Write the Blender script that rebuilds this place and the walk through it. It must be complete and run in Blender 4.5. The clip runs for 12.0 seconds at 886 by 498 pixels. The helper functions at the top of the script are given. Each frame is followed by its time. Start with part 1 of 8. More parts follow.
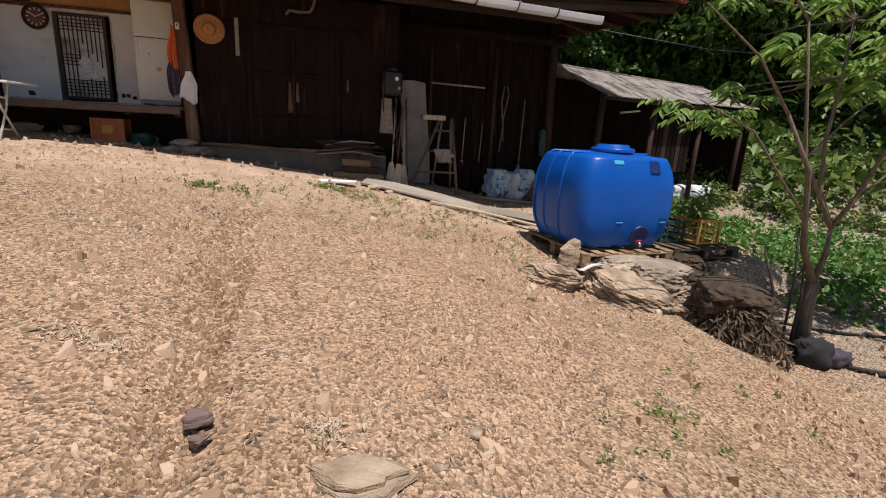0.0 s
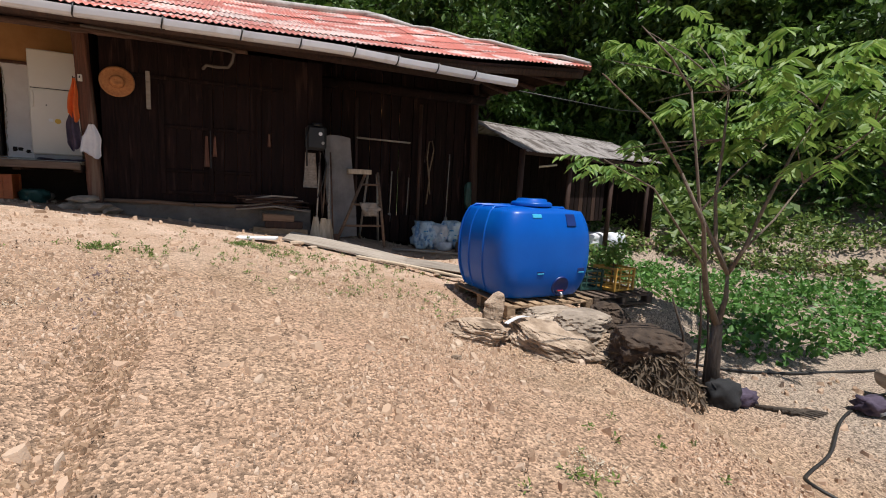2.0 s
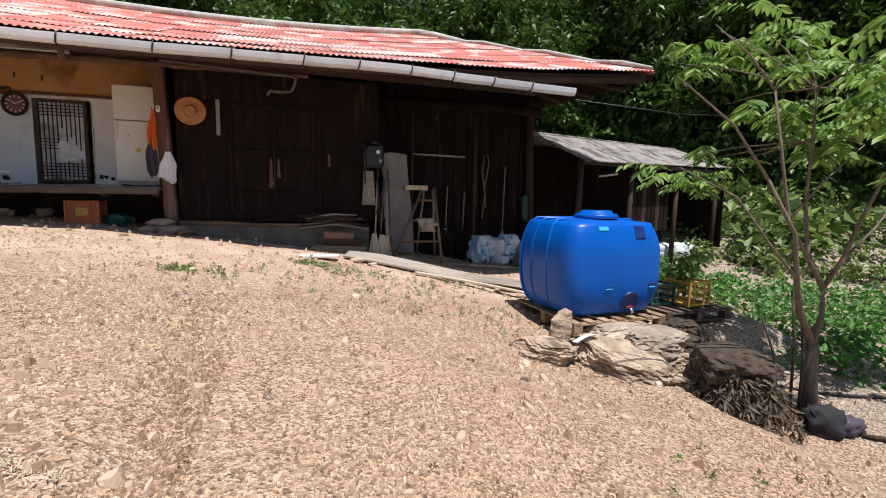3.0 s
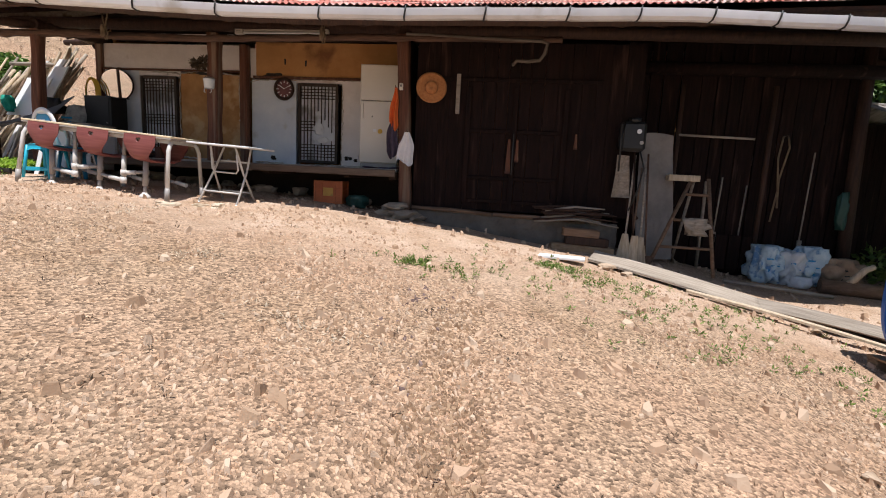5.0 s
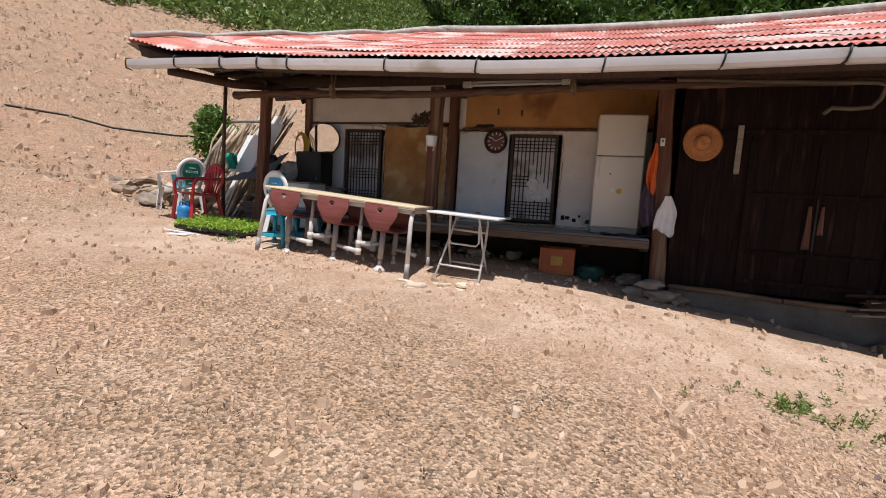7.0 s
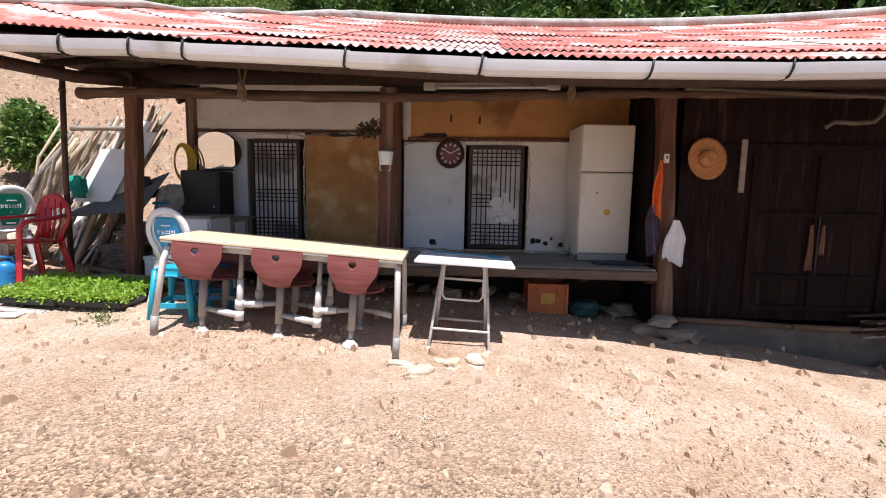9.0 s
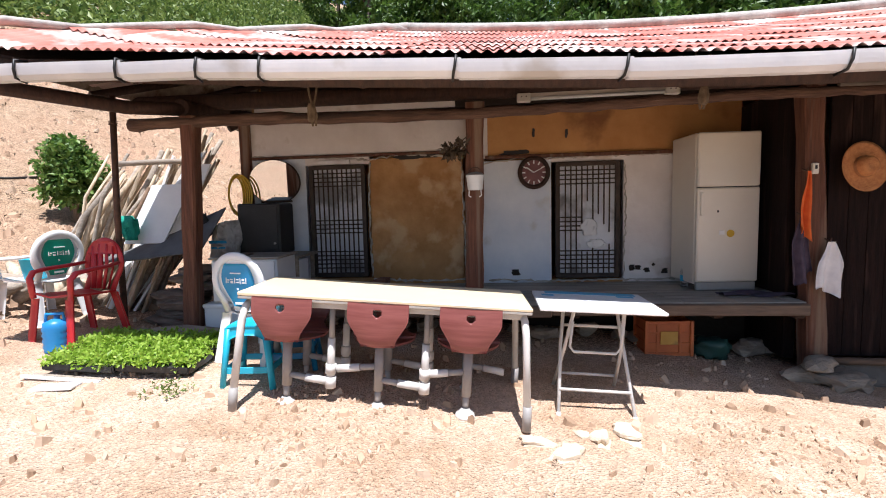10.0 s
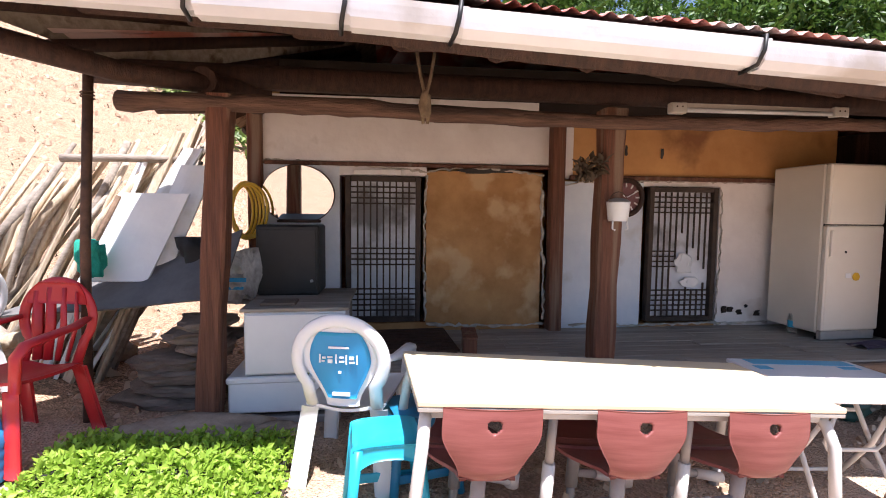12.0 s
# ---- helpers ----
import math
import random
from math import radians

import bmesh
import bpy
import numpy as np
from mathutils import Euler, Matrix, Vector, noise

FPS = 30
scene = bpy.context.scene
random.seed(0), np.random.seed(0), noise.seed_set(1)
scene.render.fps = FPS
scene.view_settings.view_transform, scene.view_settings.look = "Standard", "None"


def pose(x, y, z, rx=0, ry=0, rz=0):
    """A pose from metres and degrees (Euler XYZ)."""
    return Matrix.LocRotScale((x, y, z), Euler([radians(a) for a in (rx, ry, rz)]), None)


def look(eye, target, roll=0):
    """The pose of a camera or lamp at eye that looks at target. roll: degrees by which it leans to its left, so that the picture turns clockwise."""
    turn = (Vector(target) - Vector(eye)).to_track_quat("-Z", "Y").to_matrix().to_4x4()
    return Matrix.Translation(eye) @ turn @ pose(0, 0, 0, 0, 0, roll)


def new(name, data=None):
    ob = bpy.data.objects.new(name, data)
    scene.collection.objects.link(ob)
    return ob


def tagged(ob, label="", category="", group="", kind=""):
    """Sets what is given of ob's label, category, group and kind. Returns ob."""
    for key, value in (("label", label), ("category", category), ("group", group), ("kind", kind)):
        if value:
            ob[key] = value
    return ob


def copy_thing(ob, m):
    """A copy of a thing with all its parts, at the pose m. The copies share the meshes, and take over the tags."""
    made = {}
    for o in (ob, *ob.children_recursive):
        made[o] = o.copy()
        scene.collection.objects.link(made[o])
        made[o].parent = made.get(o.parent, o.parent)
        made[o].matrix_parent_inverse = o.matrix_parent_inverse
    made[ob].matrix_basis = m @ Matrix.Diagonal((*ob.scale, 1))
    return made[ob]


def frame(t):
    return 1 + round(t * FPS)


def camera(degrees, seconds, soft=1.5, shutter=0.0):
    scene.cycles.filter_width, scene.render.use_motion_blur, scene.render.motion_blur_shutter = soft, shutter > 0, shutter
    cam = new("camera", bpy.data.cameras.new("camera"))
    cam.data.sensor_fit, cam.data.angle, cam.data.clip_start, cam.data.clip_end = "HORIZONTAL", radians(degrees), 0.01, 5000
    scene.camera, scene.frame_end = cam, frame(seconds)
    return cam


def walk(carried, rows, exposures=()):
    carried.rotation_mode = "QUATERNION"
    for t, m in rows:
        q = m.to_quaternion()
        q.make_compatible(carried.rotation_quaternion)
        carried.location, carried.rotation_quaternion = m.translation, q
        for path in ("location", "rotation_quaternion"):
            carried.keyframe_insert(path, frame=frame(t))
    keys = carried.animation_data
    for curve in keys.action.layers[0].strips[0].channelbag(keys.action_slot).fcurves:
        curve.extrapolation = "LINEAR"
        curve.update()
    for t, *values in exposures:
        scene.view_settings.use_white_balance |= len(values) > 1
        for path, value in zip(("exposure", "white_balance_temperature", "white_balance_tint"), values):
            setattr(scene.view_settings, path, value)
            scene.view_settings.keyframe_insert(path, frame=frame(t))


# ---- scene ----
cam = camera(86.1, 12.0, soft=1.0)
PATH = [
    (0, (-0.375, -0.447, 1.621), (0.132, 1.427, 1.142), 3.0),
    (0.5, (-0.231, -0.474, 1.611), (0.395, 1.371, 1.158), 2.8),
    (1, (-0.195, -0.474, 1.629), (0.567, 1.309, 1.14), 3.7),
    (1.5, (-0.204, -0.433, 1.652), (0.565, 1.363, 1.226), 3.8),
    (2, (-0.232, -0.404, 1.698), (0.532, 1.425, 1.429), 2.7),
    (2.5, (-0.287, -0.358, 1.752), (0.379, 1.517, 1.555), 1.2),
    (4.5, (-0.484, 0.546, 1.565), (-0.36, 2.51, 1.209), 3.3),
    (5, (-0.81, 0.998, 1.687), (-1.045, 2.962, 1.392), 2.9),
    (5.5, (-1.366, 1.201, 1.796), (-1.917, 3.108, 1.554), 2.3),
    (6, (-1.761, 1.396, 1.845), (-2.233, 3.318, 1.56), 2.5),
    (6.5, (-2.259, 1.504, 2.018), (-2.9, 3.389, 1.828), -1.0),
    (7, (-2.73, 1.602, 2.142), (-3.387, 3.478, 1.919), 3.3),
    (9, (-4.154, 2.666, 2.504), (-4.276, 4.648, 2.27), 1.0),
    (9.5, (-4.506, 2.983, 2.543), (-4.61, 4.962, 2.28), 1.4),
    (10, (-4.906, 3.296, 2.64), (-5.116, 5.277, 2.463), -1.4),
    (10.5, (-5.356, 3.573, 2.724), (-5.448, 5.553, 2.456), -0.9),
    (11, (-5.793, 3.927, 2.775), (-5.828, 5.918, 2.585), -1.3),
    (11.5, (-6.21, 4.155, 2.791), (-6.068, 6.141, 2.602), 0.6),
    (12, (-6.593, 4.416, 2.809), (-6.38, 6.399, 2.667), 0.6),
]
EXPOSURES = [(0.0, 0.0, 6750, 12), (1.0, 0.02, 6700, 12), (2.0, 0.2, 6400, 10), (2.5, 0.4, 6250, 10), (4.5, 0.38, 6400, 11), (5.0, 0.35, 6400, 11), (6.5, 0.15, 6400, 11), (7.0, 0.15, 6450, 13), (9.0, 0.62, 6150, 13), (10.0, 0.85, 6100, 12), (11.0, 1.22, 6200, 15), (12.0, 1.40, 6200, 17)]
walk(cam, [(t, look(eye, target, roll)) for t, eye, target, roll in PATH], EXPOSURES)

# ---- daylight: a high summer noon sun and a clear sky ----
SUN_WAY = Vector((0.10, -0.31, 1.0)).normalized()
world = bpy.data.worlds.new("sky")
scene.world = world
world.use_nodes = True
sky = world.node_tree.nodes.new("ShaderNodeTexSky")
sky.sky_type, sky.sun_disc = "NISHITA", False
sky.sun_elevation, sky.sun_rotation = math.asin(SUN_WAY.z), math.atan2(SUN_WAY.x, SUN_WAY.y)
world.node_tree.nodes["Background"].inputs["Strength"].default_value = 0.07
world.node_tree.links.new(sky.outputs["Color"], world.node_tree.nodes["Background"].inputs["Color"])
sun = new("sun", bpy.data.lights.new("sun", "SUN"))
sun.data.energy, sun.data.angle, sun.data.color = 4.6, radians(0.53), (1.0, 0.965, 0.92)
sun.matrix_world = look(SUN_WAY * 40, (0, 0, 0))

# ---- materials ----
def rgba(c):
    return (c[0], c[1], c[2], 1.0)


def surface(name, c1, c2, rough=0.75, scale=6.0, bump=0.25, bscale=45.0, metal=0.0, rand=0.0, stretch=(1, 1, 1),
            stain=None, stain_scale=1.6, stain_at=0.62, spec=0.5):
    """A surface with grain between two colours, broad uneven wear, fine relief, and stains of their own shape."""
    m = bpy.data.materials.new(name)
    m.use_nodes = True
    nt = m.node_tree
    nd, ln = nt.nodes, nt.links.new
    bsdf = nd["Principled BSDF"]
    bsdf.inputs["Roughness"].default_value = rough
    bsdf.inputs["Metallic"].default_value = metal
    bsdf.inputs["Specular IOR Level"].default_value = spec
    tc, mp = nd.new("ShaderNodeTexCoord"), nd.new("ShaderNodeMapping")
    mp.inputs["Scale"].default_value = stretch
    ln(tc.outputs["Object"], mp.inputs["Vector"])
    info = nd.new("ShaderNodeObjectInfo")
    shift = nd.new("ShaderNodeVectorMath")
    shift.operation = "ADD"
    ln(mp.outputs["Vector"], shift.inputs[0])
    mul = nd.new("ShaderNodeMath")
    mul.operation, mul.inputs[1].default_value = "MULTIPLY", (37.0 if rand else 0.0)
    ln(info.outputs["Random"], mul.inputs[0])
    ln(mul.outputs[0], shift.inputs[1])
    grain = nd.new("ShaderNodeTexNoise")
    grain.inputs["Scale"].default_value, grain.inputs["Detail"].default_value = scale, 7.0
    grain.inputs["Roughness"].default_value = 0.62
    ln(shift.outputs[0], grain.inputs["Vector"])
    ramp = nd.new("ShaderNodeValToRGB")
    ramp.color_ramp.elements[0].position, ramp.color_ramp.elements[1].position = 0.32, 0.68
    ramp.color_ramp.elements[0].color, ramp.color_ramp.elements[1].color = rgba(c1), rgba(c2)
    ln(grain.outputs["Fac"], ramp.inputs["Fac"])
    colour = ramp.outputs["Color"]
    if stain:
        st = nd.new("ShaderNodeTexNoise")
        st.inputs["Scale"].default_value, st.inputs["Detail"].default_value = stain_scale, 5.0
        ln(shift.outputs[0], st.inputs["Vector"])
        sr = nd.new("ShaderNodeValToRGB")
        sr.color_ramp.elements[0].position, sr.color_ramp.elements[1].position = stain_at - 0.06, stain_at + 0.05
        ln(st.outputs["Fac"], sr.inputs["Fac"])
        mix = nd.new("ShaderNodeMix")
        mix.data_type = "RGBA"
        ln(sr.outputs["Color"], mix.inputs["Factor"])
        ln(colour, mix.inputs["A"])
        mix.inputs["B"].default_value = rgba(stain)
        colour = mix.outputs["Result"]
    if rand:
        hsv = nd.new("ShaderNodeHueSaturation")
        rr = nd.new("ShaderNodeMapRange")
        rr.inputs["To Min"].default_value, rr.inputs["To Max"].default_value = 1 - rand, 1 + rand
        ln(info.outputs["Random"], rr.inputs["Value"])
        ln(rr.outputs["Result"], hsv.inputs["Value"])
        ln(colour, hsv.inputs["Color"])
        colour = hsv.outputs["Color"]
    ln(colour, bsdf.inputs["Base Color"])
    if bump:
        fine, bp = nd.new("ShaderNodeTexNoise"), nd.new("ShaderNodeBump")
        fine.inputs["Scale"].default_value, fine.inputs["Detail"].default_value = bscale, 5.0
        ln(shift.outputs[0], fine.inputs["Vector"])
        bp.inputs["Strength"].default_value, bp.inputs["Distance"].default_value = bump, 0.02
        ln(fine.outputs["Fac"], bp.inputs["Height"])
        ln(bp.outputs["Normal"], bsdf.inputs["Normal"])
    return m


def leafy(name, c1, c2, thru=0.35, rough=0.5):
    """Foliage: colour varies from leaf to leaf, and light comes through."""
    m = bpy.data.materials.new(name)
    m.use_nodes = True
    nt = m.node_tree
    nd, ln = nt.nodes, nt.links.new
    bsdf, out = nd["Principled BSDF"], nd["Material Output"]
    geo, ramp = nd.new("ShaderNodeNewGeometry"), nd.new("ShaderNodeValToRGB")
    ramp.color_ramp.elements[0].color, ramp.color_ramp.elements[1].color = rgba(c1), rgba(c2)
    ln(geo.outputs["Random Per Island"], ramp.inputs["Fac"])
    ln(ramp.outputs["Color"], bsdf.inputs["Base Color"])
    bsdf.inputs["Roughness"].default_value = rough
    tr, mix = nd.new("ShaderNodeBsdfTranslucent"), nd.new("ShaderNodeMixShader")
    ln(ramp.outputs["Color"], tr.inputs["Color"])
    mix.inputs["Fac"].default_value = thru
    ln(bsdf.outputs["BSDF"], mix.inputs[1])
    ln(tr.outputs["BSDF"], mix.inputs[2])
    ln(mix.outputs["Shader"], out.inputs["Surface"])
    return m


def earth(name):
    """Dry stony yard soil: tan and reddish patches, pale chips, grit."""
    m = surface(name, (0.40, 0.265, 0.168), (0.57, 0.405, 0.280), 0.95, 3.1, 0.0, spec=0.15)
    nd, ln = m.node_tree.nodes, m.node_tree.links.new
    bsdf = nd["Principled BSDF"]
    base = bsdf.inputs["Base Color"].links[0].from_socket
    tc = nd["Texture Coordinate"]
    big = nd.new("ShaderNodeTexNoise")
    big.inputs["Scale"].default_value, big.inputs["Detail"].default_value = 0.45, 6.0
    ln(tc.outputs["Object"], big.inputs["Vector"])
    br = nd.new("ShaderNodeValToRGB")
    br.color_ramp.elements[0].position, br.color_ramp.elements[1].position = 0.42, 0.66
    ln(big.outputs["Fac"], br.inputs["Fac"])
    m1 = nd.new("ShaderNodeMix")
    m1.data_type = "RGBA"
    ln(br.outputs["Color"], m1.inputs["Factor"])
    ln(base, m1.inputs["A"])
    m1.inputs["B"].default_value = (0.535, 0.345, 0.232, 1)
    vor = nd.new("ShaderNodeTexVoronoi")
    vor.inputs["Scale"].default_value, vor.inputs["Randomness"].default_value = 62.0, 1.0
    ln(tc.outputs["Object"], vor.inputs["Vector"])
    sep = nd.new("ShaderNodeSeparateColor")
    ln(vor.outputs["Color"], sep.inputs["Color"])
    chip = nd.new("ShaderNodeMapRange")
    chip.inputs["From Min"].default_value, chip.inputs["From Max"].default_value = 0.0, 1.0
    chip.inputs["To Min"].default_value, chip.inputs["To Max"].default_value = 0.36, 1.34
    ln(sep.outputs["Red"], chip.inputs["Value"])
    # trodden, packed dirt before the house: paler and smoother than the stony yard
    xyz, near, wob = nd.new("ShaderNodeSeparateXYZ"), nd.new("ShaderNodeMapRange"), nd.new("ShaderNodeMath")
    ln(tc.outputs["Object"], xyz.inputs["Vector"])
    wob.operation = "ADD"
    ln(xyz.outputs["Y"], wob.inputs[0])
    ln(big.outputs["Fac"], wob.inputs[1])
    west = nd.new("ShaderNodeMapRange")
    west.inputs["From Min"].default_value, west.inputs["From Max"].default_value = -10.5, -8.0
    ln(xyz.outputs["X"], west.inputs["Value"])
    near.inputs["From Min"].default_value, near.inputs["From Max"].default_value = 4.9, 6.2
    ln(wob.outputs[0], near.inputs["Value"])
    far = nd.new("ShaderNodeMapRange")
    far.inputs["From Min"].default_value, far.inputs["From Max"].default_value = 8.0, 7.2
    ln(xyz.outputs["Y"], far.inputs["Value"])
    pack = nd.new("ShaderNodeMath")
    pack.operation = "MULTIPLY"
    ln(near.outputs["Result"], pack.inputs[0])
    ln(far.outputs["Result"], pack.inputs[1])
    pack0, pack = pack, nd.new("ShaderNodeMath")
    pack.operation = "MULTIPLY"
    ln(pack0.outputs[0], pack.inputs[0])
    ln(west.outputs["Result"], pack.inputs[1])
    calm = nd.new("ShaderNodeMix")
    ln(pack.outputs[0], calm.inputs["Factor"])
    ln(chip.outputs["Result"], calm.inputs["A"])
    soft = nd.new("ShaderNodeMapRange")
    soft.inputs["To Min"].default_value, soft.inputs["To Max"].default_value = 0.80, 1.12
    ln(sep.outputs["Green"], soft.inputs["Value"])
    ln(soft.outputs["Result"], calm.inputs["B"])
    m2 = nd.new("ShaderNodeMix")
    m2.data_type = "RGBA"
    ln(pack.outputs[0], m2.inputs["Factor"])
    ln(m1.outputs["Result"], m2.inputs["A"])
    trod, tr = nd.new("ShaderNodeTexNoise"), nd.new("ShaderNodeValToRGB")
    trod.inputs["Scale"].default_value, trod.inputs["Detail"].default_value = 1.7, 9.0
    trod.inputs["Roughness"].default_value = 0.68
    ln(tc.outputs["Object"], trod.inputs["Vector"])
    tr.color_ramp.elements[0].position, tr.color_ramp.elements[1].position = 0.36, 0.62
    tr.color_ramp.elements[0].color, tr.color_ramp.elements[1].color = (0.50, 0.335, 0.225, 1), (0.67, 0.495, 0.375, 1)
    ln(trod.outputs["Fac"], tr.inputs["Fac"])
    ln(tr.outputs["Color"], m2.inputs["B"])
    # grey grit of the lower path beside the field
    east, grit = nd.new("ShaderNodeMapRange"), nd.new("ShaderNodeMix")
    east.inputs["From Min"].default_value, east.inputs["From Max"].default_value = 3.7, 4.9
    ln(xyz.outputs["X"], east.inputs["Value"])
    grit.data_type = "RGBA"
    ln(east.outputs["Result"], grit.inputs["Factor"])
    ln(m2.outputs["Result"], grit.inputs["A"])
    grit.inputs["B"].default_value = (0.44, 0.345, 0.265, 1)
    hsv = nd.new("ShaderNodeHueSaturation")
    ln(grit.outputs["Result"], hsv.inputs["Color"])
    ln(calm.outputs["Result"], hsv.inputs["Value"])
    ln(hsv.outputs["Color"], bsdf.inputs["Base Color"])
    bp, bp2 = nd.new("ShaderNodeBump"), nd.new("ShaderNodeBump")
    bp.inputs["Strength"].default_value, bp.inputs["Distance"].default_value = 0.9, 0.02
    ln(vor.outputs["Distance"], bp.inputs["Height"])
    fine = nd.new("ShaderNodeTexNoise")
    fine.inputs["Scale"].default_value, fine.inputs["Detail"].default_value = 60.0, 6.0
    ln(tc.outputs["Object"], fine.inputs["Vector"])
    bp2.inputs["Strength"].default_value, bp2.inputs["Distance"].default_value = 0.5, 0.015
    ln(fine.outputs["Fac"], bp2.inputs["Height"])
    ln(bp.outputs["Normal"], bp2.inputs["Normal"])
    ln(bp2.outputs["Normal"], bsdf.inputs["Normal"])
    return m


